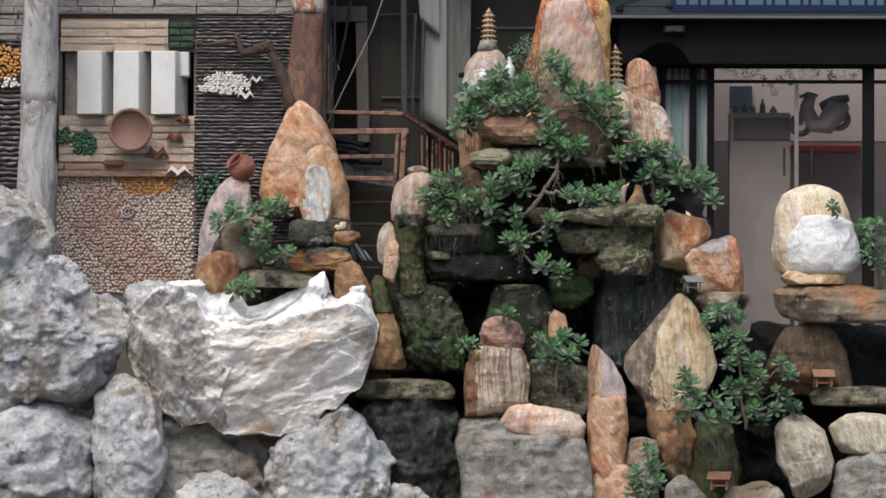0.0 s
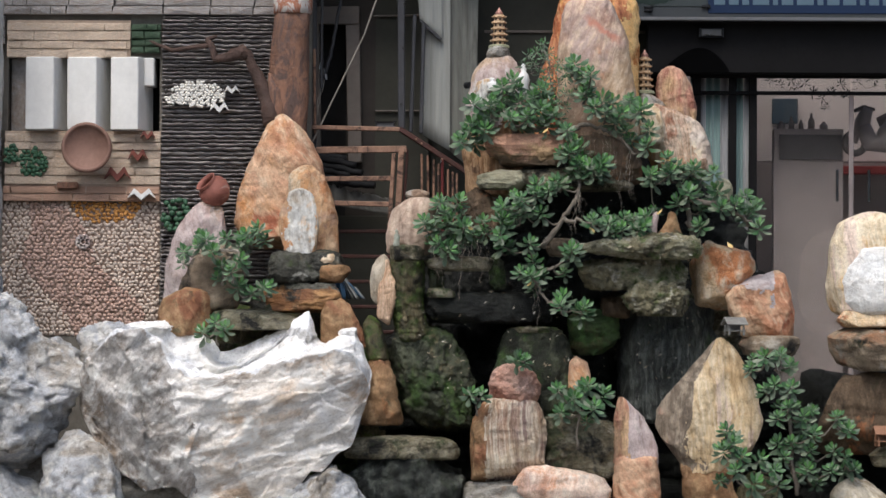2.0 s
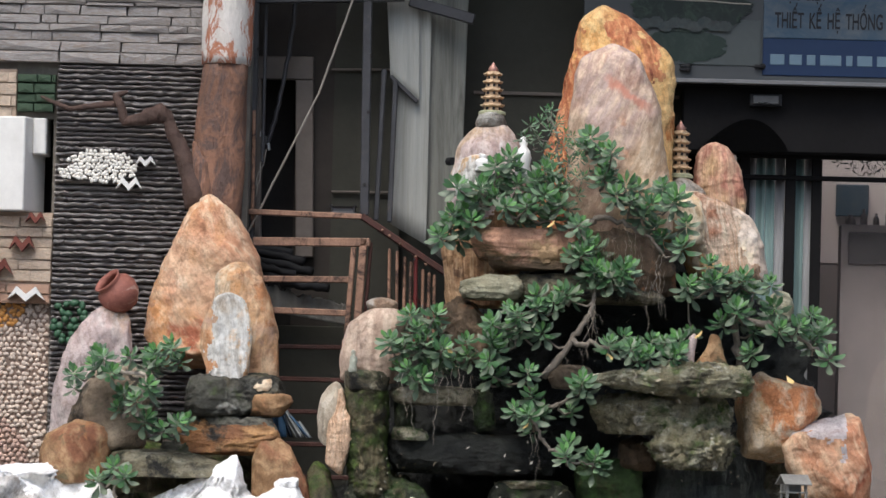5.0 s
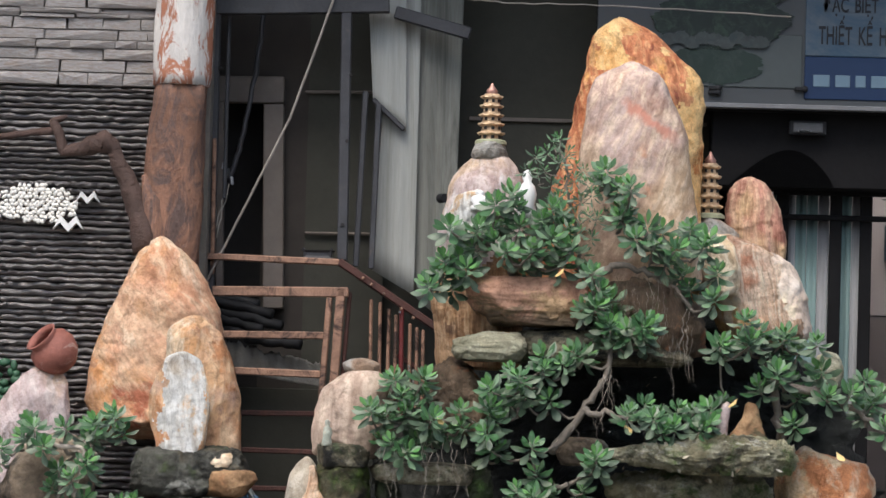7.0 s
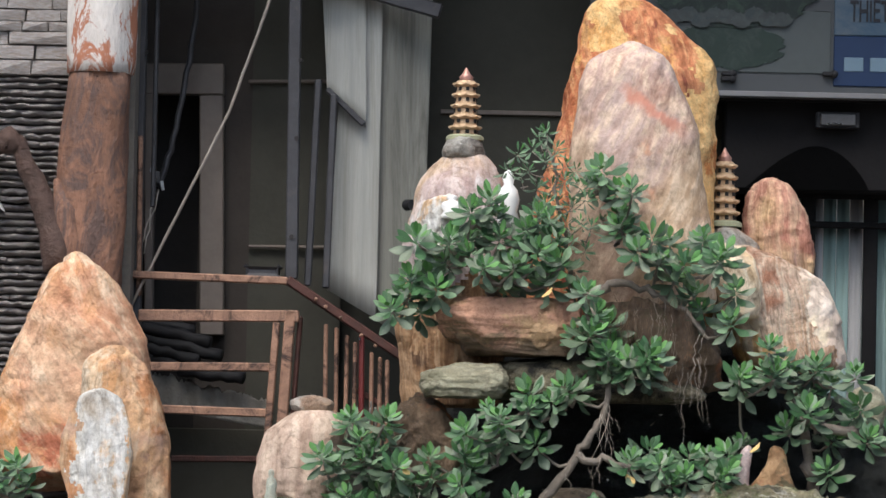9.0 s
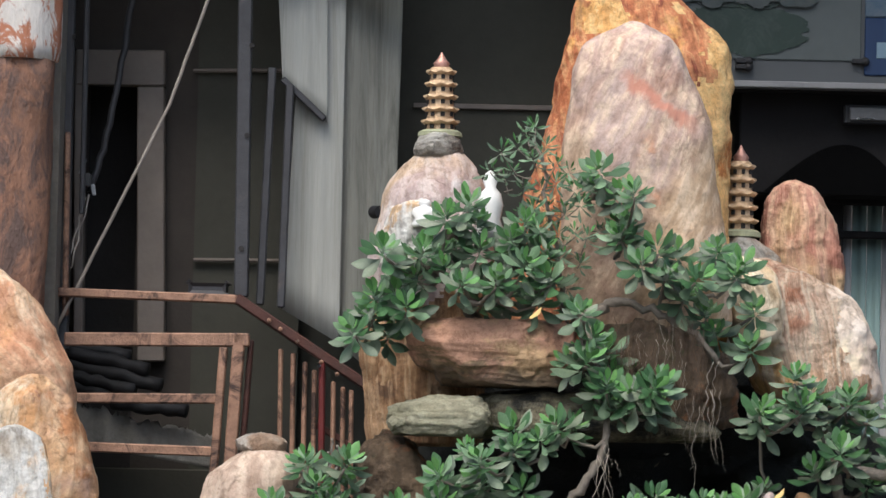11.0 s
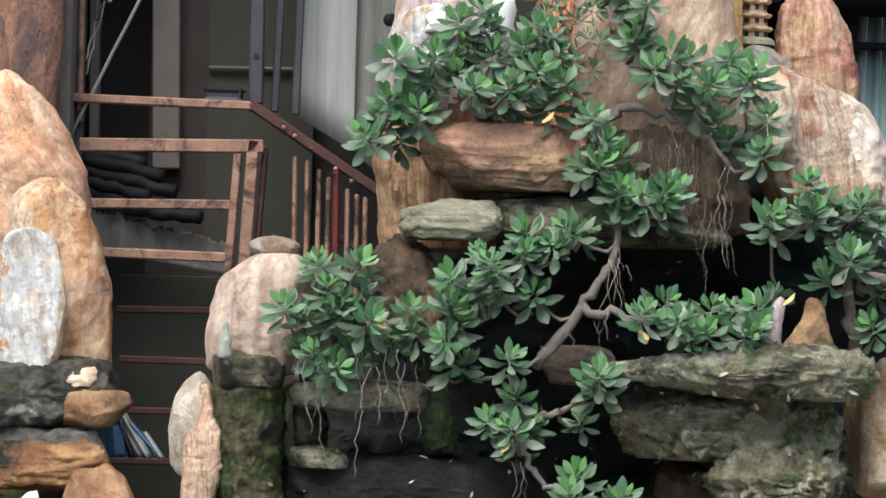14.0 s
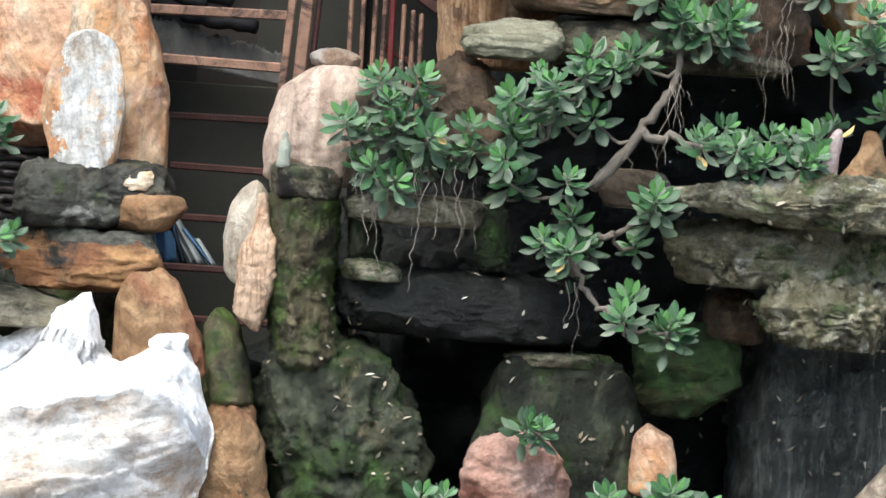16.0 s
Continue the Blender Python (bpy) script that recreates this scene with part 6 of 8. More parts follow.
fr = tagged(empty("steel_frame"), "dark angle-iron porch frame with bolt holes, rust at its foot", "frame")
bars(fr, "post", [((-0.827, 5.95, 2.965), (-0.837, 5.95, 4.561)), ((-0.293, 5.95, 3.135), (-0.308, 5.95, 4.572))], STEEL, 0.042, 0.05)
bars(fr, "post", [((-0.865, 5.95, 3.099), (-0.877, 5.95, 4.526)), ((-0.24, 6, 3.115), (-0.22, 6, 3.829)), ((-0.177, 6, 3.108), (-0.165, 6, 3.779))], STEEL, 0.024, 0.03)
bars(fr, "post", [((-0.781, 6, 3.375), (-0.784, 6, 4.536))], STEEL, 0.016, 0.02)
bars(fr, "rusted_foot", [((-0.884, 5.92, 3.064), (-0.856, 5.92, 3.613))], RUSTY, 0.038, 0.05, "rust-orange foot of the post")
bars(fr, "rusted_foot", [((-0.814, 5.93, 3.066), (-0.821, 5.93, 3.615))], RUSTY, 0.016, 0.05, "rust-orange foot of the post")
bars(fr, "head_beam", [((-0.886, 5.95, 4.146), (-0.131, 5.95, 4.175))], STEEL, 0.06, 0.06)
# Solid black discs paint the shade of bolt holes.
for px, pz in ((-0.278, 3.887), (-0.286, 3.617), (-0.295, 3.279), (-0.809, 3.902), (-0.819, 3.453)):
    bm = bmesh.new()
    bmesh.ops.create_cone(bm, cap_ends=True, segments=10, radius1=0.008, radius2=0.008, depth=0.008, matrix=Matrix.Translation((px, 5.922, pz)) @ pose(0, 0, 0, 90))
    part("bolt_hole", bm, INNER, fr, "black disc standing in for a shaded bolt hole")

rail = tagged(empty("stair_rail"), "rust-worn steel stair railing with slanted handrail and balusters", "railing")
bars(rail, "handrail", [((-0.86, 5.9, 3.137), (-0.302, 5.9, 3.126))], RUSTY, 0.026, 0.05, "worn coppery top rail")
bars(rail, "handrail", [((-0.305, 5.9, 3.13), (0.106, 5.95, 2.868))], RUSTD, 0.03, 0.05, "dark slanting handrail")
bars(rail, "gate_bar", [((-0.805, 5.84, 2.995), (-0.258, 5.84, 3.004)), ], RUSTY, 0.04, 0.04)
bars(rail, "gate_bar", [((-0.794, 5.86, 2.822), (-0.345, 5.86, 2.829)), ((-0.773, 5.86, 2.679), (-0.346, 5.86, 2.672))], RUSTY, 0.03, 0.03)
bars(rail, "gate_post", [((-0.357, 5.84, 2.572), (-0.334, 5.84, 2.981))], RUSTY, 0.024, 0.04)
bars(rail, "gate_post", [((-0.31, 5.84, 2.573), (-0.288, 5.84, 3.024))], RUSTY, 0.036, 0.04)
bars(rail, "gate_post", [((-0.28, 5.88, 2.573), (-0.255, 5.88, 3.006))], RUSTD, 0.016, 0.05)
bars(rail, "baluster", [((-0.166, 5.95, 2.576), (-0.171, 5.95, 2.983)), ((-0.129, 5.95, 2.577), (-0.134, 5.95, 2.972)), ((-0.096, 5.95, 2.578), (-0.098, 5.95, 2.947)), ((-0.067, 5.95, 2.578), (-0.069, 5.95, 2.923)),
                        ((-0.008, 5.95, 2.563), (-0.012, 5.95, 2.89)), ((0.021, 5.95, 2.547), (0.017, 5.95, 2.874)), ((0.047, 5.95, 2.53), (0.042, 5.95, 2.866))], RUSTY, 0.014, 0.03)
bars(rail, "baluster", [((-0.039, 5.93, 2.512), (-0.046, 5.93, 2.948))], REDST, 0.018, 0.04, "red painted baluster")
bars(rail, "lower_rail", [((-0.061, 5.97, 2.76), (0.076, 5.97, 2.682))], RUSTD, 0.02, 0.03)
bm = bmesh.new()
lock = bmesh.ops.create_cone(bm, cap_ends=True, segments=14, radius1=0.005, radius2=0.005, depth=0.014, matrix=Matrix.Translation((-0.053, 5.9, 2.934)) @ pose(0, 0, 0, 90))
part("latch", bm, CHROME, rail, "small steel latch")
for px, pz in ((-0.204, 3.077), (-0.17, 3.052), (-0.118, 3.015), (-0.046, 2.957), (0.002, 2.922)):
    bm = bmesh.new()
    bmesh.ops.create_icosphere(bm, subdivisions=2, radius=0.007, matrix=Matrix.Translation((px, 5.876, pz - 0.012)))
    part("bolt", bm, RUSTY, rail, "rusty bolt head")

# slatted screen below the rail
slat = tagged(empty("slat_fence"), "row of rusty flat bars before a grey wall", "fence")
for a, b in (((-0.696, 6, 2.511), (-0.321, 6, 2.516)), ((-0.686, 6, 2.362), (-0.311, 6, 2.36)), ((-0.693, 6, 2.208), (-0.301, 6, 2.211)), ((-0.7, 6, 2.057), (-0.29, 6, 2.058)), ((-0.69, 6, 1.904), (-0.28, 6, 1.905))):
    bm = bmesh.new()
    bar(bm, a, b, 0.022, 0.03)
    part("slat", bm, RUSTD, slat)
bm = bmesh.new()
box(bm, (-0.922, 6.3, 0.9), (-0.158, 6.36, 2.62), 0.004)
tagged(part("low_wall", bm, PLASTER), "low grey plaster wall behind the rusty bars", "wall", kind="structure")
# torn sheet and black hoses stacked behind the rail
def sheet(name, quad, thick, material, label, cat, seed, rag=0.0, n=26, m=10, ripple=0.0, waves=6):
    """A thin sheet between four corners (lower left, lower right, upper right, upper left) with a ragged upper edge and ripples."""
    rng = random.Random(seed)
    a, b, c, d = (Vector(p) for p in quad)
    vs, fs = [], []
    for side in (0, 1):
        for i in range(n + 1):
            s = i / n
            tear = rag * (0.5 + 0.5 * noise.noise(Vector((s * 9, seed, 0)))) + rag * rng.uniform(0, 0.5)
            for j in range(m + 1):
                t = j / m * (1 - tear)
                p = a.lerp(b, s).lerp(d.lerp(c, s), t)
                vs.append((p.x, p.y + side * thick + ripple * math.sin(s * waves * 6.283 + 0.6 * math.sin(s * 11)), p.z))
    o, k = (n + 1) * (m + 1), m + 1
    for i in range(n):
        for j in range(m):
            q = (i * k + j, (i + 1) * k + j, (i + 1) * k + j + 1, i * k + j + 1)
            fs.append(q)
            fs.append(tuple(o + v for v in q[::-1]))
    rim = [(i * k, (i + 1) * k) for i in range(n)] + [(n * k + j, n * k + j + 1) for j in range(m)] + [((i + 1) * k + m, i * k + m) for i in range(n)] + [(j + 1, j) for j in range(m)]
    fs += [(b2, a2, o + a2, o + b2) for a2, b2 in rim]
    return tagged(link_mesh(name, vs, fs, material), label, cat)

sheet("torn_sheet", ((-0.834, 6.12, 2.697), (-0.371, 6.12, 2.622), (-0.374, 6.12, 2.742), (-0.839, 6.12, 2.851)), 0.01, TORN, "torn pale grey sheet leaning behind the rail", "sheet", 5, rag=0.3, n=60, ripple=0.006)
for k, (a, b) in enumerate((((-0.84, 6.1, 2.966), (-0.574, 6.05, 2.914)), ((-0.839, 6.1, 2.935), (-0.534, 6.05, 2.869)), ((-0.834, 6.1, 2.901), (-0.61, 6.05, 2.854)), ((-0.839, 6.12, 2.987), (-0.634, 6.1, 2.954)), ((-0.682, 6.1, 2.816), (-0.456, 6.05, 2.793)), ((-0.833, 6.1, 2.867), (-0.655, 6.08, 2.837)))):
    vs, fs = tube_mesh(wobble(a, b, 8, 0.006, random.Random(k)), [0.022] * 9, 12)
    tagged(link_mesh("black_hose", vs, fs, BLACKP), "black plastic hose lying in a stack", "hose", "stacked hoses")
bm = bmesh.new()
box(bm, (-0.447, 6, 3.141), (-0.336, 5.9, 3.173), 0.01)
tagged(part("junction_box", bm, STEEL), "small dark box standing on the top rail", "box")

# pale sheet panel hanging beside the stair, with its stepped edge
panel = tagged(empty("sheet_panel"), "pale grey corrugated sheet panel with stained lower edge", "panel")
for quad, sd in ((((-0.191, 6.05, 3.787), (-0.052, 6.05, 3.67), (-0.075, 6.05, 4.61), (-0.249, 6.05, 4.606)), 1),
                 (((-0.176, 6.07, 3.106), (-0.003, 6.07, 3.008), (-0.007, 6.07, 4.614), (-0.119, 6.07, 4.612)), 2),
                 (((-0.008, 6.1, 3.012), (0.152, 6.12, 2.873), (0.169, 6.2, 4.639), (-0.012, 6.1, 4.619)), 3)):
    o = sheet("panel_strip", quad, 0.008, PLY_SHADED if sd == 3 else PLY, "", "", sd, n=40, m=14, ripple=0.0015, waves=3)
    o.parent = panel
bars(panel, "edge_trim", [((-0.191, 6.03, 3.799), (-0.06, 6.03, 3.678))], STEEL, 0.02, 0.03, "dark trim along the stepped edge")
bars(panel, "head_trim", [((-0.109, 6, 4.153), (0.197, 6, 4.073))], STEEL, 0.05, 0.05)
bm = bmesh.new()
bmesh.ops.create_cone(bm, cap_ends=True, segments=20, radius1=0.02, radius2=0.018, depth=0.04, matrix=Matrix.Translation((0.105, 6, 3.402)) @ pose(0, 0, 0, 90, 0, 30))
tagged(part("socket", bm, BLACKP), "round dark socket on the sheet panel", "socket")

# inner wall with a door, glazed screen
bm = bmesh.new()
box(bm, (-1.178, 6.4, 0.9), (-0.814, 6.5, 4.78))
box(bm, (-0.814, 6.4, 3.809), (-0.653, 6.5, 4.78))
box(bm, (-0.653, 6.4, 0.9), (-0.469, 6.5, 4.78))
tagged(part("wall_inner", bm, PLASTD), "dim brown-grey inner wall with a doorway", "wall", kind="structure")
# Black sheet takes the place of the unlit room's shade.
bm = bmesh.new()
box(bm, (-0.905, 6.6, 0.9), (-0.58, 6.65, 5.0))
tagged(part("wall_dark", bm, INNER), "black wall standing in for the unlit room behind the doorway", "wall", kind="structure")
door = tagged(empty("door_frame"), "beige painted door frame round a dark doorway", "door")
bars(door, "jamb", [((-0.591, 6.36, 2.948), (-0.613, 6.36, 3.795))], DOORF, 0.084, 0.07)
bars(door, "jamb", [((-0.814, 6.36, 2.944), (-0.837, 6.36, 3.901))], DOORF, 0.03, 0.07)
bars(door, "lintel", [((-0.845, 6.355, 3.85), (-0.571, 6.355, 3.853))], DOORF, 0.11, 0.07)
bm = bmesh.new()
box(bm, (-0.471, 6.38, 0.9), (-0.143, 6.42, 4.78))
scr = tagged(part("screen_wall", bm, PLASTER), "dark olive wall panel with pale rails", "wall", kind="structure")
bars(scr, "rail", [((-0.486, 6.36, 3.85), (-0.157, 6.36, 3.857)), ((-0.471, 6.36, 3.265), (-0.143, 6.36, 3.268))], DOORF, 0.012, 0.02)
bm = bmesh.new()
box(bm, (-0.143, 6.45, 0.9), (1.204, 6.6, 4.78))
tagged(part("wall_porch", bm, PLASTER), "dark olive porch wall behind the summit", "wall", kind="structure")
bm = bmesh.new()
box(bm, (0.196, 6.43, 3.756), (1.183, 6.448, 3.772), 0.002)
tagged(part("trim_porch", bm, DOORF), "thin pale trim lines on the porch wall", "trim", kind="structure")

# cords and cables
def cord(name, pts, r, material, label, seed, stray=0.004):
    out = []
    for a, b in zip(pts, pts[1:]):
        out += wobble(a, b, 8, stray, random.Random(seed))[:-1]
    out.append(Vector(pts[-1]))
    vs, fs = tube_mesh(out, [r] * len(out), 8)
    return tagged(link_mesh(name, vs, fs, material), label, "cord", "hanging cords")
cord("cord", [(-0.845, 5.9, 3.013), (-0.518, 5.9, 3.703), (-0.401, 5.9, 4.052), (-0.237, 5.9, 4.565)], 0.0055, ROPE, "pale taut cord tied to the rail", 1, 0.001)
cord("cable", [(-0.778, 6.2, 3.457), (-0.723, 6.2, 3.665), (-0.664, 6.2, 4.048), (-0.635, 6.2, 4.57)], 0.011, STEEL, "thick grey hanging cable", 2)
cord("wire", [(-0.843, 6, 3.17), (-0.812, 6, 3.255), (-0.781, 6.1, 3.432)], 0.003, ROPE, "thin pale loose wire", 3)
cord("wire", [(-0.821, 6, 3.17), (-0.803, 6, 3.247), (-0.771, 6.1, 3.441)], 0.003, ROPE, "thin pale loose wire", 4)
cord("wire", [(0.167, 5.9, 4.204), (0.35, 5.9, 4.191), (0.76, 5.9, 4.192), (1.489, 5.9, 4.166)], 0.003, ROPE, "thin wire strung under the ceiling", 6)

plug = tagged(empty("wire_connector", (-0.785, 6.15, 3.49)), "pale plastic wire connectors hanging on loose wires", "connector")
for k, (dx, dz, w, h) in enumerate(((-0.012, 0.04, 0.012, 0.05), (0.004, 0.0, 0.016, 0.04), (0.022, -0.03, 0.012, 0.034), (-0.01, -0.035, 0.01, 0.03))):
    bm = bmesh.new()
    box(bm, (-w / 2, -0.008, -h / 2), (w / 2, 0.008, h / 2), 0.003, Matrix.Translation((dx, 0, dz)) @ pose(0, 0, 0, 0, 14 - 12 * k, 0))
    part("connector_body", bm, (CERAM_P, LAMPG)[k % 2], plug)

# ---- shop front ----
SY = 6.0
SB, SL, SRt, ST = 3.814, 0.712, 5.2, 4.74
sign = tagged(empty("shop_sign"), "printed shop sign with a garden picture and Vietnamese lettering", "sign")
def plate_box(name, x0, x1, z0, z1, y0, y1, material, parent, label="", bevel=0.003):
    bm = bmesh.new()
    box(bm, (x0, y0, z0), (x1, y1, z1), bevel)
    return part(name, bm, material, parent, label)
plate_box("board", SL, SRt, SB, ST, SY, SY + 0.05, SHEET, sign)
plate_box("frame_strip", SL, SRt, SB - 0.014, SB + 0.006, SY - 0.012, SY + 0.05, EDGE, sign, "pale lower edge strip")
BX = 1.554
plate_box("blue_band", BX, SRt - 0.02, 3.843, 4.017, SY - 0.006, SY - 0.001, BLUE, sign, "blue printed band")
plate_box("sky_band", BX, SRt - 0.02, 4.019, ST - 0.02, SY - 0.005, SY - 0.001, SKYB, sign, "pale blue printed field")
plate_box("water_print", SL + 0.03, BX - 0.01, SB + 0.07, 4.101, SY - 0.005, SY - 0.001, PTEAL, sign, "printed pale pond")
def print_blob(cx, cz, rx, rz, seed, y, ink=PGREEN, what="printed dark green foliage"):
    """A flat uneven printed shape."""
    bm = bmesh.new()
    n = 160
    f = bm.faces.new([bm.verts.new((cx + rx * math.cos(6.283 * k / n) * (0.88 + 0.16 * noise.noise(Vector((k * 0.13, seed, 0))) + 0.08 * noise.noise(Vector((k * 0.7, seed, 0)))), y, cz + rz * math.sin(6.283 * k / n) * (0.85 + 0.25 * noise.noise(Vector((k * 0.15, seed, 3))) + 0.1 * noise.noise(Vector((k * 0.8, seed, 3)))))) for k in range(n)])
    r = bmesh.ops.extrude_face_region(bm, geom=[f])
    bmesh.ops.translate(bm, vec=(0, 0.003, 0), verts=[v for v in r["geom"] if isinstance(v, bmesh.types.BMVert)])
    part("garden_print", bm, ink, sign, what)
print_blob(1.21, 4.157, 0.309, 0.142, 1, SY - 0.012)
print_blob(1.187, 3.972, 0.229, 0.091, 2, SY - 0.009, PWATER, "printed green reflection in a pond")
for k in range(9):
    print_blob(1.004 + k * 0.046, 4.072 + 0.012 * math.sin(k * 2.3), 0.039, 0.03, 10 + k, SY - 0.0185 - 0.0004 * k, PROCK, "printed grey rock")
print_blob(1.358, 4.333, 0.206, 0.137, 3, SY - 0.0155)
for px, pz in ((1.187, 3.86), (1.536, 3.883), (1.188, 3.878)):
    bm = bmesh.new()
    bmesh.ops.create_icosphere(bm, subdivisions=2, radius=0.014, matrix=Matrix.Translation((px + 0.02, SY - 0.015, pz)))
    box(bm, (px - 0.02, SY - 0.025, pz - 0.008), (px + 0.015, SY - 0.004, pz + 0.008), 0.003)
    part("clip", bm, BLACKP, sign, "black sign clip")

def words(text, x0, x1, z0, z1, y, material, parent, label):
    """Built-in lettering fitted to a field."""
    cu = bpy.data.curves.new("lettering", "FONT")
    cu.body, cu.extrude, cu.resolution_u, cu.offset, cu.space_word = text, 0.0015, 3, 0.014, 1.7
    ob = new("lettering", cu)
    bpy.context.view_layer.update()
    me = bpy.data.meshes.new_from_object(ob.evaluated_get(bpy.context.evaluated_depsgraph_get()))
    bpy.data.objects.remove(ob)
    xs, ys = [v.co.x for v in me.vertices], [v.co.y for v in me.vertices]
    sx, sz = (x1 - x0) / (max(xs) - min(xs)), (z1 - z0) / (max(ys) - min(ys))
    mx, my = min(xs), min(ys)
    for v in me.vertices:
        v.co = ((v.co.x - mx) * sx + x0, y - v.co.z, (v.co.y - my) * sz + z0)
    me.materials.clear()
    me.materials.append(material)
    ob = new("lettering", me)
    ob.parent = parent
    ob["label"] = label
words("THIẾT KẾ HỆ THỐNG PHUN NƯỚC", 1.608, 2.44, 4.045, 4.185, SY - 0.008, INK, sign, "black Vietnamese capital lettering")
words("ĐẶC BIỆT", 1.625, 1.848, 4.182, 4.279, SY - 0.008, INK, sign, "black Vietnamese capital lettering")
x = 1.59
zt, zb = 3.959, 3.882
rngs = random.Random(9)
while x < SRt - 0.3:
    w = rngs.uniform(0.03, 0.11)
    plate_box("text_bar", x, x + w, zb + 0.012, zt - 0.016, SY - 0.009, SY - 0.005, LETTER, sign, "pale bar of small print", 0.002)
    x += w + 0.022

# header beam, lamp, transom, doors
# Opaque header added where dark reflecting glass would be.
bm = bmesh.new()
box(bm, (1.192, 6.12, 3.49), (7.5, 6.4, SB + 0.2), 0.006)
tagged(part("beam", bm, BEAM), "opaque black header added in place of dark glass over the doors", "beam", kind="structure")
bm = bmesh.new()
box(bm, (SL, 6.06, SB - 0.02), (7.5, 6.3, 4.78), 0.006)
tagged(part("fascia", bm, BEAM), "black fascia wall behind the sign", "wall", kind="structure")
lamp = tagged(empty("flood_lamp"), "small dark floodlight with a bright strip under the sign", "lamp")
lx, lz = 1.578, 3.732
plate_box("housing", lx - 0.075, lx + 0.075, lz - 0.028, lz + 0.028, 6.06, 6.115, BLACKP, lamp)
plate_box("reflector", lx - 0.06, lx + 0.06, lz - 0.02, lz + 0.02, 6.05, 6.058, LAMPG, lamp, "dull glass face")
# Thin chrome strip added as the bright highlight on the lamp face.
plate_box("reflector", lx - 0.04, lx + 0.015, lz - 0.018, lz - 0.011, 6.044, 6.049, CHROME, lamp, "chrome strip standing in for the lamp's highlight")
# Matt black plate added for an arched silhouette in the glass.
arch = bmesh.new()
x0, x1, z0, z1 = 1.26, 1.694, 3.491, 3.643
rim = [(x0 + (x1 - x0) * k / 24, z0 + (z1 - z0) * math.sin(math.pi * (k / 24) ** 1.25) ** 0.8) for k in range(25)]
f = arch.faces.new([arch.verts.new((x, 6.108, z)) for x, z in rim])
r = bmesh.ops.extrude_face_region(arch, geom=[f])
bmesh.ops.translate(arch, vec=(0, 0.011, 0), verts=[v for v in r["geom"] if isinstance(v, bmesh.types.BMVert)])
tagged(part("arch_panel", arch, plain("matt_black", (6, 6, 6), 0.95, vary=0.2, spec=0.05)), "black arched plate standing in for a dark silhouette in the glass", "panel")
front = tagged(empty("glass_storefront"), "dark framed glass shop doors with teal curtains behind", "storefront")
GX0, GX1 = 1.458, 5.4
bars(front, "transom", [((GX0, 6.3, 3.485), (GX1, 6.3, 3.485)), ((GX0, 6.3, 3.382), (GX1, 6.3, 3.382))], BEAM, 0.022, 0.05)
bars(front, "mullion", [((1.498, 6.3, 0.9), (1.498, 6.3, 3.489)), ((1.717, 6.3, 0.9), (1.717, 6.3, 3.489)), ((1.842, 6.31, 0.9), (1.842, 6.31, 3.489))], BEAM, 0.022, 0.05)
bars(front, "mullion", [((2.941, 6.28, 0.9), (2.941, 6.28, 3.528))], BEAM, 0.085, 0.08)
bars(front, "door_stile", [((2.442, 6.3, 0.9), (2.442, 6.3, 3.382))], GREYBOX, 0.01, 0.03)
for k, (a, b) in enumerate(((1.846, 2.435), (2.451, 2.912), (2.983, 5.3))):
    o = plate_box("pane", a, b, 0.92, 3.482, 6.315, 6.325, GLASS, front, "clear glass pane", 0)
    o.visible_shadow = False
for hx in (2.353, 2.546):
    z0, z1 = 2.717, 2.914
    bm = bmesh.new()
    bar(bm, (hx, 6.24, z0), (hx, 6.24, z1), 0.018, 0.018, 0.005)
    bar(bm, (hx, 6.24, z0 + 0.03), (hx, 6.315, z0 + 0.03), 0.012, 0.012, 0.003)
    bar(bm, (hx, 6.24, z1 - 0.03), (hx, 6.315, z1 - 0.03), 0.012, 0.012, 0.003)
    part("door_handle", bm, CHROME, front, "polished steel pull handle")
# curtain strips
cur = tagged(empty("curtain"), "teal-grey vertical curtain strips behind the glass", "curtain")
cx0, cw = 1.462, 0.0465
for k in range(8):
    a, b = cx0 + k * cw, cx0 + (k + 1) * cw - 0.002
    o = sheet("strip", ((a, 6.35, 1.2), (b, 6.35, 1.2), (b, 6.35, 3.571), (a, 6.35, 3.571)), 0.006, (CURTAIN, PALEC, CURTAIN, CURTAIN, PALEC, CURTAIN, CURTAIN, PALEC)[k], "", "", 300 + k, n=8, m=2, ripple=0.008, waves=1)
    o.parent = cur

# ---- things behind the shop glass, standing in for the reflected street ----
bm = bmesh.new()
box(bm, (PX + 0.13, 7.6, 3.034), (7.4, 7.7, 4.78))
tagged(part("wall_shop", bm, PALEWALL), "pale wall standing in for the bright street reflected in the glass", "wall", kind="structure")
bm = bmesh.new()
box(bm, (PX + 0.13, 7.59, 0.9), (7.4, 7.7, 3.026))
tagged(part("wall_dado", bm, DADO), "grey lower wall standing in for the reflected street", "wall", kind="structure")
cab = tagged(empty("reflected_box"), "grey box behind the glass doors, standing in for a reflected street shape", "cabinet")
plate_box("carcass", 1.984, 2.415, 0.9, 3.182, 6.6, 6.78, DADO, cab)
plate_box("shelf_front", 2.02, 2.405, 2.99, 3.145, 6.585, 6.6, BIKEB, cab, "dark glazed front")
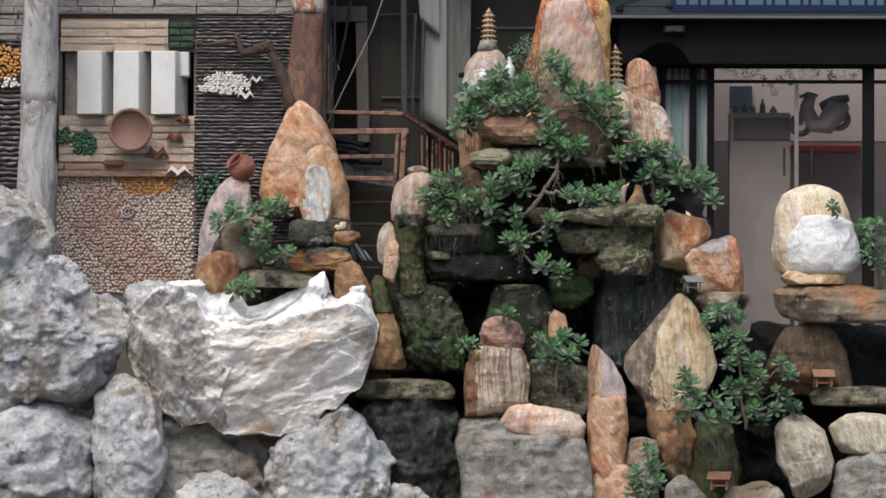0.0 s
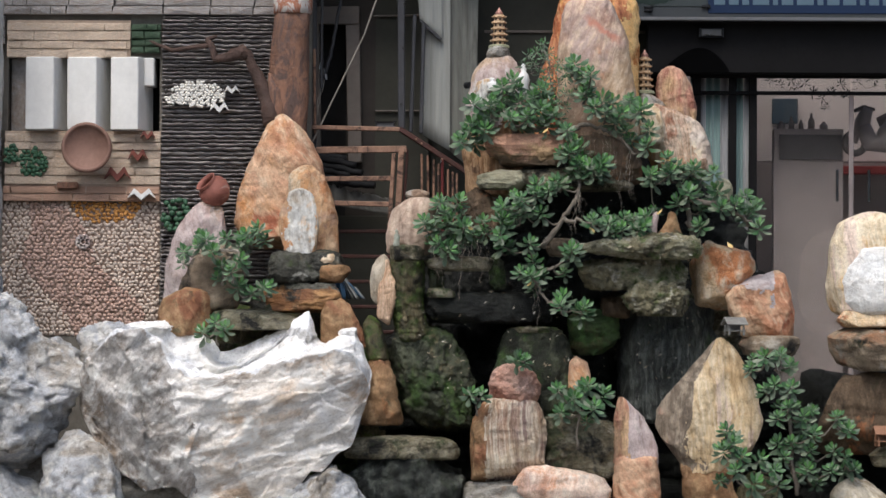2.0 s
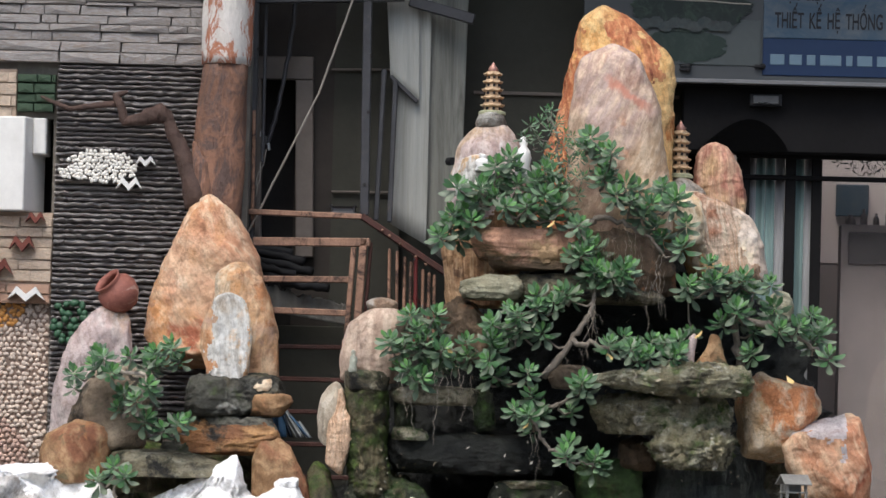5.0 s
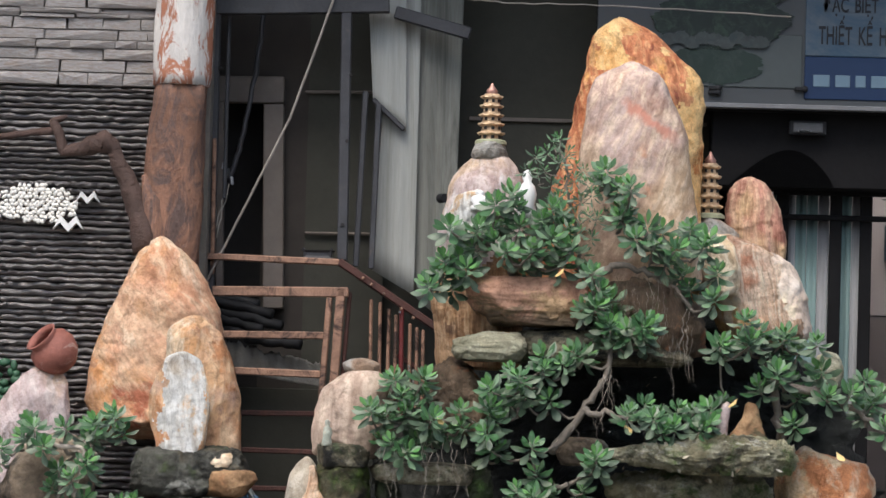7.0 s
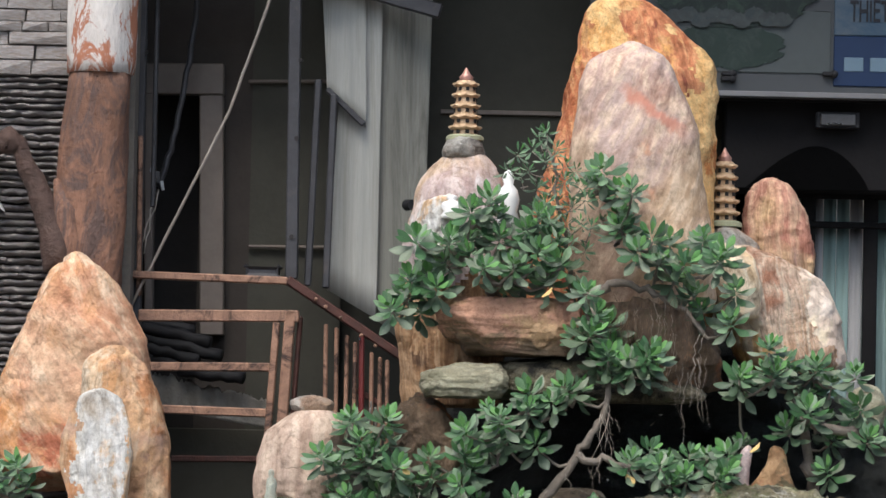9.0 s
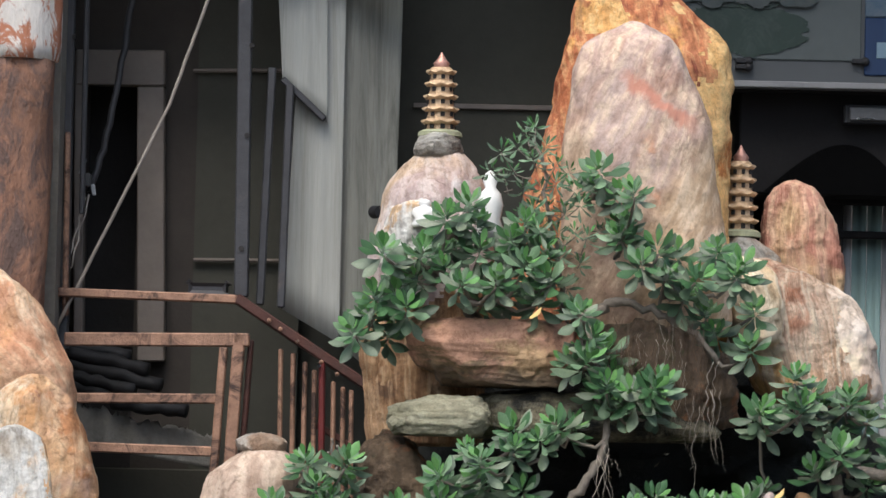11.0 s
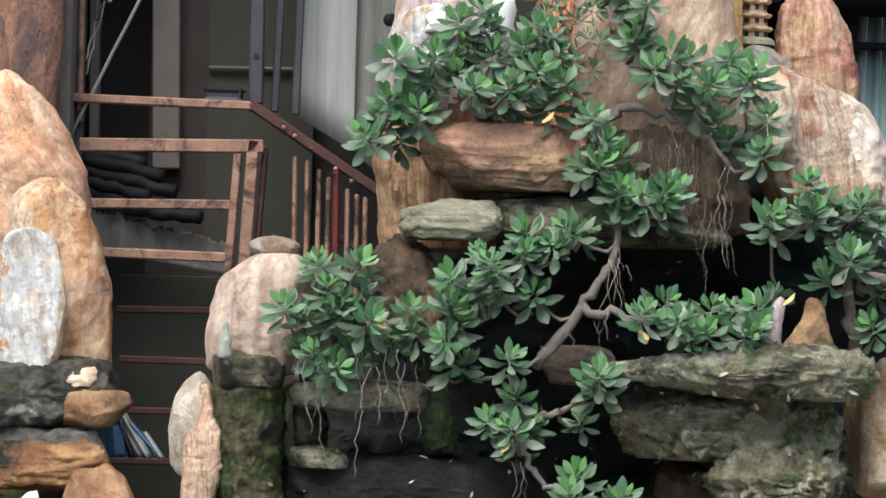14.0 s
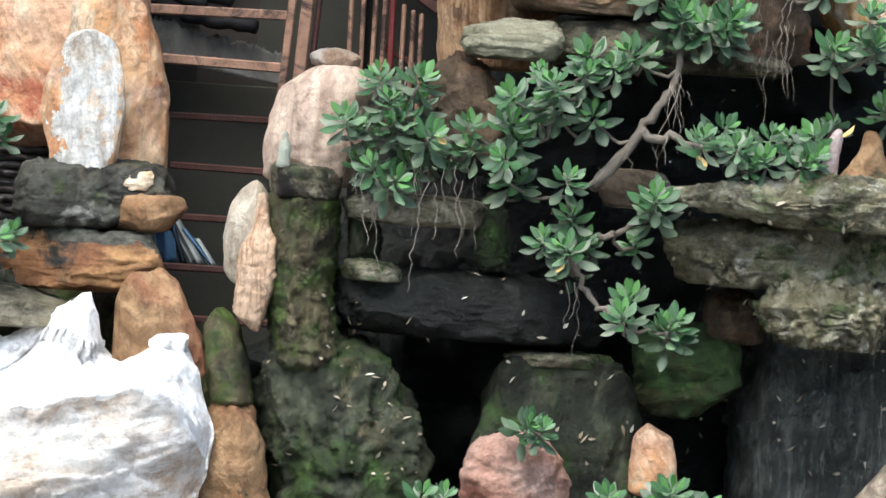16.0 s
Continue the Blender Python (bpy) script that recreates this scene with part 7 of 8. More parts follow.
for px, w, h in ((2.034, 0.05, 0.05), (2.098, 0.035, 0.08), (2.158, 0.03, 0.06), (2.222, 0.04, 0.1), (2.298, 0.05, 0.05)):
    vs, fs = lathe([(0.001, 0), (w / 2, 0), (w / 2, h * 0.6), (w * 0.2, h * 0.75), (w * 0.2, h), (0.001, h)], 12)
    o = link_mesh("bottle", vs, fs, GREYBOX)
    o.location = (px, 6.68, 3.182)
    tagged(o, "small grey bottle added on the reflection stand-in box", "bottle", "bottles on the cabinet")
bm = bmesh.new()
box(bm, (2.024, 7.56, 3.272), (2.188, 7.599, 3.433), 0.004)
tagged(part("blue_poster", bm, SKYB), "dull blue board standing in for a reflected blue sign", "board")
bm = bmesh.new()
box(bm, (2.452, 7.45, 2.947), (2.973, 7.589, 2.997), 0.004)
tagged(part("red_shelf", bm, REDBAND), "dull red strip standing in for a reflected red band", "shelf")
bike = tagged(empty("scooter"), "motor scooter behind the glass, standing in for a reflected one", "scooter")
for cx, cz in ((2.483, 3.092), (2.754, 3.133)):
    vs, fs = [], []
    for i in range(24):
        a = i / 24 * 6.2832
        for j in range(8):
            b = j / 8 * 6.2832
            r = 0.062 + 0.022 * math.cos(b)
            vs.append((cx + r * math.cos(a), 6.55 + 0.022 * math.sin(b), cz + r * math.sin(a)))
    for i in range(24):
        for j in range(8):
            fs.append((i * 8 + j, ((i + 1) % 24) * 8 + j, ((i + 1) % 24) * 8 + (j + 1) % 8, i * 8 + (j + 1) % 8))
    link_mesh("wheel", vs, fs, BIKEB, bike)
for nm, pts, rr, m in (("fork", [(2.481, 6.55, 3.092), (2.513, 6.55, 3.24), (2.536, 6.55, 3.32)], [0.018, 0.022, 0.018], BIKEG),
                       ("handlebar", [(2.478, 6.5, 3.288), (2.536, 6.55, 3.316), (2.603, 6.6, 3.303)], [0.012, 0.014, 0.012], BIKEB),
                       ("body", [(2.529, 6.55, 3.2), (2.577, 6.55, 3.092), (2.656, 6.55, 3.092), (2.736, 6.55, 3.2), (2.815, 6.55, 3.237)], [0.05, 0.06, 0.075, 0.09, 0.03], BIKEG),
                       ("seat", [(2.624, 6.55, 3.22), (2.716, 6.55, 3.26), (2.823, 6.55, 3.285)], [0.03, 0.04, 0.025], BIKEB),
                       ("leg_shield", [(2.497, 6.55, 3.132), (2.529, 6.55, 3.22), (2.56, 6.55, 3.308)], [0.03, 0.05, 0.035], BIKEG)):
    vs, fs = tube_mesh(pts, rr, 12)
    link_mesh(nm, vs, fs, m, bike)

# ---- small ornaments ----
GOLD = plain("gilded_brass", (206, 176, 140), 0.35, metal=0.3, vary=0.5, scale=40, relief=0.25, second=(126, 94, 66), at=(0.5, 0.7))
PINKGOLD = plain("pinkish_gilt", (186, 140, 124), 0.4, metal=0.5, vary=0.3, scale=30)
SAGE = plain("pale_green_mortar", (150, 152, 122), 0.8, vary=0.35, scale=20, relief=0.3)
CERAM = plain("white_glazed_ceramic", (228, 226, 220), 0.25, vary=0.15, scale=20, relief=0.05)
HUTB = plain("brown_hut_clay", (150, 110, 84), 0.75, vary=0.35, scale=25, relief=0.3)
HUTG = plain("grey_hut_clay", (130, 128, 122), 0.75, vary=0.35, scale=25, relief=0.3)

def ring(n, r, z, turn=0.0, lift=0.0, m=None):
    """An eight-cornered ring; lift raises and stretches every other vertex."""
    out = []
    for k in range(n):
        a = 2 * math.pi * k / n + turn
        up = lift if k % 2 == 0 else 0.0
        out.append(((r + up * 0.8) * math.cos(a), (r + up * 0.8) * math.sin(a), z + up))
    return out

def loft(rings):
    n = len(rings[0])
    vs = [v for r in rings for v in r]
    fs = [(i * n + k, i * n + (k + 1) % n, (i + 1) * n + (k + 1) % n, (i + 1) * n + k) for i in range(len(rings) - 1) for k in range(n)]
    fs += [tuple(range(n))[::-1], tuple(range((len(rings) - 1) * n, len(rings) * n))]
    return vs, fs

def pagoda(at, high, wide, tiers, label):
    top = empty("model_pagoda", at)
    tier = high * 0.74 / tiers
    vs, fs = loft([ring(16, wide * 0.62, 0), ring(16, wide * 0.60, high * 0.05), ring(16, wide * 0.5, high * 0.075)])
    link_mesh("base", vs, fs, SAGE, top, "pale green mortar base", smooth=False)
    for k in range(tiers):
        z = high * 0.075 + k * tier
        r = wide * (0.40 - 0.11 * k / tiers)
        st = link_mesh("storey", *loft([ring(16, r, z), ring(16, r * 0.96, z + tier * 0.62)]), GOLD, top, smooth=False)
        e = r * 1.3
        vs, fs = loft([ring(16, r * 0.95, z + tier * 0.42), ring(16, e * 0.92, z + tier * 0.46, 0, wide * 0.03), ring(16, e, z + tier * 0.58, 0, wide * 0.045), ring(16, e * 0.93, z + tier * 0.72, 0, wide * 0.035), ring(16, r * 1.02, z + tier * 0.86), ring(16, r * 0.9, z + tier * 1.02)])
        link_mesh("eave", vs, fs, GOLD, st, "flared eave with upturned corners", smooth=False)
        # Openings are solid plates whose black colour gives the shade inside.
        for a in range(8):
            bm = bmesh.new()
            th = 2 * math.pi * a / 8 + 0.19
            rr = r * 0.985
            box(bm, (-r * 0.16, -0.003, 0), (r * 0.16, 0.003, tier * (0.34 if k else 0.42)), 0.001, Matrix.Translation((rr * math.sin(th), -rr * math.cos(th), z + tier * 0.08)) @ Matrix.Rotation(th, 4, "Z"))
            part("window", bm, INNER, st, "tiny black plate standing in for a shaded opening")
    z = high * 0.815
    vs, fs = lathe([(0.001, z), (wide * 0.26, z), (wide * 0.2, z + high * 0.03), (wide * 0.24, z + high * 0.05), (wide * 0.13, z + high * 0.10), (wide * 0.06, z + high * 0.15), (0.002, high)], 14)
    link_mesh("finial", vs, fs, PINKGOLD, top, "pinkish tapered spire")
    return tagged(top, label, "pagoda", "model pagodas")
pagoda((0.301, 5.26, 3.571), 0.239, 0.102, 5, "small gilded model pagoda on the mauve dome stone")
pagoda((1.161, 5.45, 3.317), 0.264, 0.1, 5, "small gilded model pagoda on a ridged grey base")

def figurine(at, high, material, label, seed, slim=0.3):
    """A plain lumpy ornament."""
    rng = random.Random(seed)
    prof = [(0.001, 0), (slim * 0.9, 0.0), (slim, 0.1), (slim * 0.8, 0.3), (slim * 0.92, 0.5), (slim * 0.75, 0.66), (slim * 0.35, 0.75), (slim * 0.48, 0.85), (slim * 0.38, 0.95), (0.001, 1.0)]
    vs, fs = lathe([(r * high, z * high) for r, z in prof], 20)
    out = [(v[0] * (1 + 0.25 * noise.noise(Vector(v) * 30 + Vector((seed, 0, 0)))), v[1], v[2]) for v in vs]
    ob = link_mesh("ornament", out, fs, material)
    ob.location = at
    return tagged(ob, label, "ornament", "small ornaments")
figurine((0.448, 4.93, 3.263), 0.192, CERAM, "plain white glazed ornament among the leaves", 1, 0.2)
figurine((0.27, 4.96, 3.297), 0.077, CERAM, "plain white glazed ornament before the dome", 2, 0.5)
figurine((-0.275, 4.73, 2.385), 0.10, plain("pale_lichen_clay", (168, 172, 156), 0.85, vary=0.4, scale=40, relief=0.4, second=(150, 132, 116), at=(0.5, 0.65)), "plain pale grey-green ornament on the slab", 3, 0.2)
main("stone", (1.294, 4.70, 2.425), [(0, -0.12, 0.12), (0.04, -0.07, 0.068), (0.072, -0.045, 0.056), (0.103, -0.024, 0.046), (0.135, -0.016, 0.04), (0.172, -0.012, 0.026)], 0.14, RUST, "small pinkish-brown stub stone standing on the long ledge", 131, rough=0.05, foot=0.02)
main("stone", (1.2, 4.72, 2.46), [(0, -0.025, 0.02), (0.06, -0.02, 0.022), (0.1, -0.012, 0.03), (0.132, 0.005, 0.03)], 0.06, MAUVE, "tiny bluish-grey stone beside the stub", 132, rough=0.06, foot=0.02)
main("stone", (1.603, 4.95, 2.66), [(0, -0.06, 0.06), (0.06, -0.054, 0.06), (0.1, -0.046, 0.052), (0.138, -0.034, 0.03)], 0.16, OLIVE, "pale grey stone behind the flank shrub", 133, rough=0.05)

def hut(at, wide, material, label, turn=10):
    h = tagged(empty("model_hut", at), label, "hut", "tiny model huts")
    h.rotation_euler = (0, 0, radians(turn))
    w, d = wide / 2, wide * 0.36
    for sx in (-1, 1):
        for sy in (-1, 1):
            bm = bmesh.new()
            bar(bm, (sx * w * 0.7, sy * d * 0.7, 0), (sx * w * 0.7, sy * d * 0.7, wide * 0.5), wide * 0.09, wide * 0.09, 0.001)
            part("stilt", bm, material, h)
    bm = bmesh.new()
    box(bm, (-w * 0.85, -d * 0.85, wide * 0.18), (w * 0.85, d * 0.85, wide * 0.24), 0.001)
    part("deck", bm, material, h)
    bm = bmesh.new()
    box(bm, (-w * 0.6, d * 0.2, wide * 0.24), (w * 0.6, d * 0.6, wide * 0.48), 0.001)
    part("cabin", bm, material, h)
    for s in (-1, 1):
        bm = bmesh.new()
        box(bm, (-w * 1.05, -0.001, -wide * 0.03), (w * 1.05, d * 1.5, wide * 0.03), 0.001, Matrix.Translation((0, 0, wide * 0.82)) @ (pose(0, 0, 0, -38) if s > 0 else pose(0, 0, 0, 38 , 0, 0) @ pose(0, -d * 1.5, 0)))
        part("roof_slope", bm, material, h)
    return h
hut((2.529, 4.69, 1.255), 0.14, HUTB, "tiny brown clay hut on the thin ledge")
hut((1.846, 4.54, 0.577), 0.145, HUTB, "tiny tan clay pavilion by the water", -12)
hut((1.665, 4.69, 1.884), 0.124, HUTG, "tiny grey clay hut on the brown ledge", 20)
scrap = tagged(empty("tarp_scrap", (-0.545, 5.3, 2.15)), "crumpled scrap of blue and white striped tarpaulin behind the ledge", "tarpaulin")
TARPB = plain("faded_blue_tarp", (78, 116, 148), 0.6, vary=0.3, scale=20)
TARPW = plain("dirty_white_tarp", (150, 154, 152), 0.6, vary=0.35, scale=20)
TARPD = plain("dark_blue_tarp", (44, 54, 66), 0.6, vary=0.3, scale=20)
for k, (x0, x1, z0, z1, slant, m) in enumerate(((-0.66, -0.60, 2.09, 2.24, 0.01, TARPB), (-0.612, -0.59, 2.09, 2.24, 0.03, TARPD), (-0.592, -0.555, 2.09, 2.23, 0.045, TARPW), (-0.552, -0.53, 2.09, 2.20, 0.05, TARPB), (-0.53, -0.505, 2.09, 2.17, 0.03, TARPW))):
    o = sheet("fold", ((x0 + slant, 5.3 + 0.012 * (k % 2), z0), (x1 + slant, 5.29, z0), (x1 - slant, 5.31, z1), (x0 - slant, 5.32 - 0.012 * (k % 2), z1)), 0.004, m, "", "", 400 + k, rag=0.12, n=14, m=8, ripple=0.006, waves=1.5)
    o.parent = scrap
    o.location = -Vector(scrap.location)
for a, b in (((-0.02, 5.86, 2.60), (-0.008, 5.86, 2.72)), ((0.0, 5.86, 2.60), (0.008, 5.86, 2.70)), ((-0.035, 5.86, 2.60), (-0.018, 5.86, 2.68))):
    cord("dead_twig", [a, ((a[0] + b[0]) / 2 + 0.006, a[1], (a[2] + b[2]) / 2), b], 0.004, TWIGG, "thin grey dead twig by the railing", 21, 0.003)["category"] = "twig"
pin("stone", (-0.69, 4.98, 2.29), [(0, -0.05, 0.04), (0.02, -0.055, 0.05), (0.045, -0.03, 0.05), (0.06, 0.0, 0.04)], 0.12, HONEY, "small cream stone chip on the orange ledge", 134, rough=0.08)

# ---- shrubs ----
def leaf_mat(name, c1, c2, c3):
    m, t, b = mat_base(name, 0.48, 0.0, 0.42)
    geo = t.nodes.new("ShaderNodeNewGeometry")
    col = ramp(t, geo.outputs["Random Per Island"], [(0.0, lin(*c1)), (0.55, lin(*c2)), (1.0, lin(*c3))])
    n = noise_tex(t, coords(t), 30, 4.0)
    col = mix(t, 0.35, col, ramp(t, n, [(0.3, (0.5, 0.5, 0.5, 1)), (0.65, (1.1, 1.1, 1.1, 1))]), "MULTIPLY")
    t.links.new(col, b.inputs["Base Color"])
    b.inputs["Subsurface Weight"].default_value = 0.0
    bump(t, b, n, 0.2, 0.004)
    return m
LEAF = leaf_mat("dark_leaf", (42, 74, 42), (70, 106, 66), (122, 146, 114))
YOUNG = leaf_mat("young_leaf", (58, 108, 54), (82, 132, 68), (118, 160, 96))
DUSTYLEAF = leaf_mat("dusty_old_leaf", (54, 74, 52), (86, 102, 78), (130, 138, 116))
DRY = leaf_mat("yellow_leaf", (196, 158, 78), (206, 176, 110), (190, 140, 70))
TWIG = plain("grey_brown_twig", (126, 117, 105), 0.8, vary=0.4, scale=20, relief=0.5, stretch=(1, 1, 1))
ROOT = plain("pale_aerial_root", (172, 161, 146), 0.8, vary=0.4, scale=20, relief=0.4)

def leaf(vs, fs, ms, base, axis, side, length, width, droop, mi):
    """One obovate leaf, folded a little along its midrib and drooping to the tip."""
    axis, side = axis.normalized(), side.normalized()
    up = side.cross(axis).normalized()
    o = len(vs)
    prof = ((0.0, 0.08), (0.2, 0.36), (0.42, 0.82), (0.62, 1.0), (0.8, 0.74), (0.93, 0.34), (1.0, 0.02))
    for s, w in prof:
        c = base + axis * (length * s) - up * (droop * length * s * s)
        e = up * (0.16 * width * w)
        vs += [tuple(c + side * (width / 2 * w) + e), tuple(c), tuple(c - side * (width / 2 * w) + e)]
    for i in range(len(prof) - 1):
        for k in (0, 1):
            fs.append((o + i * 3 + k, o + i * 3 + k + 1, o + i * 3 + 4 + k, o + i * 3 + 3 + k))
            ms.append(mi)

def rosette_mesh(seed, slim=1.0, count=20):
    rng = random.Random(seed)
    vs, fs, ms = [], [], []
    for k in range(count):
        a = k * 2.399 + rng.uniform(-0.2, 0.2)
        t = k / count                       # 0 outer, 1 inner
        tilt = radians(-22 + 92 * t ** 1.0 + rng.uniform(-9, 9))
        d = Vector((math.cos(a) * math.cos(tilt), math.sin(a) * math.cos(tilt), math.sin(tilt)))
        s = Vector((-math.sin(a), math.cos(a), 0))
        ln = (0.45 - 0.2 * t) * rng.uniform(0.85, 1.15)
        leaf(vs, fs, ms, Vector((0, 0, -0.22 + 0.28 * t)) + d * 0.05, d, s, ln, ln * 0.43 * slim * rng.uniform(0.85, 1.15), rng.uniform(0.05, 0.3) * (1 - t), 1 if t > 0.78 else 2 if t < 0.3 else 0)
    me = bpy.data.meshes.new("leaf_rosette")
    me.from_pydata(vs, [], fs)
    for m in (LEAF, YOUNG, DUSTYLEAF):
        me.materials.append(m)
    me.polygons.foreach_set("material_index", ms)
    me.polygons.foreach_set("use_smooth", [True] * len(fs))
    return me
ROSETTES = [rosette_mesh(k) for k in range(7)]
SLIM = [rosette_mesh(20 + k, 0.55, 13) for k in range(4)]

def shrub(label, stem, spots, y, size, seed, kinds=ROSETTES, twig=0.006, fill=1, spread=0.10, stemr=0.02):
    """A shrub: a stem through points, and rosettes of leaves at (x, z) spots, each on its own twig; fill adds more behind."""
    rng = random.Random(seed)
    top = empty("shrub", stem[0])
    inv = Matrix.Translation(-Vector(stem[0]))
    pts = []
    for a, b in zip(stem, stem[1:]):
        pts += wobble(a, b, 6, 0.012, rng)[:-1]
    pts.append(Vector(stem[-1]))
    vs, fs = tube_mesh([inv @ p for p in pts], [stemr * (1 - 0.6 * i / len(pts)) * rng.uniform(0.85, 1.15) for i in range(len(pts))], 9)
    link_mesh("stem", vs, fs, TWIG, top)
    grown = []
    for x, z in sorted(spots, key=lambda q: min((p.x - q[0]) ** 2 + (p.z - q[1]) ** 2 for p in pts)):
        for k in range(1 + (fill if rng.random() < 0.4 else 0)):
            if k == 0:
                c = Vector((x, y + rng.uniform(-0.08, 0.05), z))
                sc = size * rng.uniform(0.85, 1.15)
            else:
                c = Vector((x + rng.uniform(-0.5, 0.5) * size, y + rng.uniform(0.06, 0.2), z + rng.uniform(-0.55, 0.3) * size))
                sc = size * rng.uniform(0.65, 1.0)
            near = min(pts + grown, key=lambda p: (p - c).length_squared + 0.3 * max(0, p.z - c.z))
            lean = Vector((rng.uniform(-0.45, 0.45) + 0.5 * max(-1, min(1, (c.x - near.x) * 3)), -0.74 + rng.uniform(-0.3, 0.25), 0.72 + rng.uniform(-0.25, 0.3)))
            q = lean.to_track_quat("Z", "Y")
            ob = new("leaf_rosette", rng.choice(kinds))
            ob.parent = top
            ob.matrix_basis = inv @ Matrix.LocRotScale(c, q @ Euler((0, 0, rng.uniform(0, 6.28))).to_quaternion(), (sc, sc, sc))
            mid = near.lerp(c, 0.5) + Vector((0, 0.02, -0.03))
            grown.append(c + Vector((0, 0.05, -0.05)))
            tip = c - q @ Vector((0, 0, 0.14 * sc))
            vs, fs = tube_mesh([inv @ p for p in (near, near.lerp(mid, 0.5) + Vector((rng.uniform(-0.02, 0.02), 0, rng.uniform(-0.02, 0.01))), mid, tip.lerp(mid, 0.4), tip)], [twig, twig * 0.9, twig * 0.8, twig * 0.7, twig * 0.6], 6)
            link_mesh("twig", vs, fs, TWIG, top)
    return tagged(top, label, "shrub", "rockery shrubs")

def roots(label, spots, seed, material=None, thick=1.0):
    """Thin pale roots that hang from (x, y, z, length)."""
    rng = random.Random(seed)
    top = empty("aerial_roots", spots[0][:3])
    inv = Matrix.Translation(-Vector(spots[0][:3]))
    for x, y, z, ln in [(x + d * rng.uniform(-0.03, 0.03), y + d * 0.01, z, ln * (rng.uniform(0.3, 0.8) if d else 1)) for x, y, z, ln in spots for d in ((0, 1.2) if thick >= 1 else (0,))]:
        n = max(5, int(ln / 0.02))
        pts, dx, dy = [], 0.0, 0.0
        for i in range(n + 1):
            dx += rng.uniform(-0.0105, 0.0105)
            dy += rng.uniform(-0.004, 0.004)
            pts.append(inv @ Vector((x + dx, y + dy, z - ln * i / n)))
        r = rng.uniform(0.0005, 0.0012) * thick
        vs, fs = tube_mesh(pts, [r * (1 - 0.5 * i / n) for i in range(n + 1)], 5)
        link_mesh("root", vs, fs, material or ROOT, top)
    return tagged(top, label, "roots", "hanging roots")

S = 0.156
SH = {}
SH["shelf"] = shrub("green rosette-leaved shrub on the shelf stone", [(0.445, 4.93, 2.992), (0.38, 4.87, 3.142), (0.288, 4.84, 3.17)],
      [(0.086, 2.998), (0.131, 3.042), (0.165, 3.219), (0.251, 3.152), (0.198, 3.105), (0.269, 3.217), (0.331, 3.315), (0.392, 3.351), (0.425, 3.232), (0.509, 3.257), (0.549, 3.189), (0.473, 3.141), (0.381, 3.132), (0.594, 3.236), (0.546, 3.304), (0.145, 3.096), (0.327, 3.177), (0.611, 3.152), (0.581, 3.098), (0.416, 3.301), (0.443, 3.095), (0.23, 3.067)], 4.792, S, 1, fill=1)
shrub("slender-leaved wild shrub before the summit stone", [(0.66, 4.9, 3.057), (0.624, 4.87, 3.271), (0.572, 4.84, 3.515)],
      [(0.563, 3.573), (0.52, 3.52), (0.48, 3.5), (0.45, 3.45), (0.51, 3.45), (0.6, 3.52), (0.627, 3.47), (0.56, 3.48), (0.675, 3.409), (0.63, 3.42), (0.59, 3.407), (0.54, 3.4), (0.654, 3.346), (0.699, 3.363), (0.6, 3.35), (0.568, 3.345), (0.632, 3.289), (0.58, 3.29), (0.68, 3.28), (0.716, 3.271), (0.65, 3.22), (0.7, 3.2), (0.61, 3.21), (0.67, 3.14)], 4.840, 0.10, 2, kinds=SLIM, fill=1, stemr=0.008, twig=0.0022)
shrub("green rosette-leaved shrub trailing below the far pagoda", [(0.69, 4.87, 3.041), (0.796, 4.84, 3.096), (0.934, 4.81, 3.06), (1.074, 4.81, 2.94)],
      [(0.742, 3.454), (0.797, 3.386), (0.835, 3.387), (0.814, 3.31), (0.8, 3.271), (0.862, 3.196), (0.9, 3.243), (0.961, 3.229), (1.016, 3.161), (1.068, 3.246), (1.115, 3.171), (0.932, 3.167), (1.041, 3.07), (1.065, 3.017), (1.157, 2.98), (0.986, 3.114), (1.13, 3.194)], 4.792, S, 3, fill=1, stemr=0.016)
shrub("green rosette-leaved shrub hanging in the middle of the rockery", [(0.705, 4.9, 3.089), (0.752, 4.78, 2.932), (0.845, 4.72, 2.781)],
      [(0.703, 3.06), (0.735, 2.992), (0.721, 2.931), (0.774, 2.962), (0.783, 2.894), (0.86, 2.858), (0.891, 2.813), (0.8, 2.811), (0.754, 2.84), (0.912, 2.874)], 4.720, S, 4, fill=1)
SH["flank"] = shrub("green rosette-leaved shrub on the flank ledge", [(1.423, 4.78, 2.446), (1.388, 4.75, 2.675), (1.618, 4.72, 2.621), (1.763, 4.72, 2.538)],
      [(1.198, 2.785), (1.269, 2.829), (1.342, 2.811), (1.427, 2.847), (1.477, 2.791), (1.559, 2.72), (1.542, 2.821), (1.589, 2.62), (1.731, 2.687), (1.807, 2.51), (1.719, 2.566), (1.675, 2.637), (1.462, 2.517), (1.401, 2.703), (1.331, 2.644), (1.489, 2.618), (1.762, 2.61)], 4.720, S, 5, fill=1)
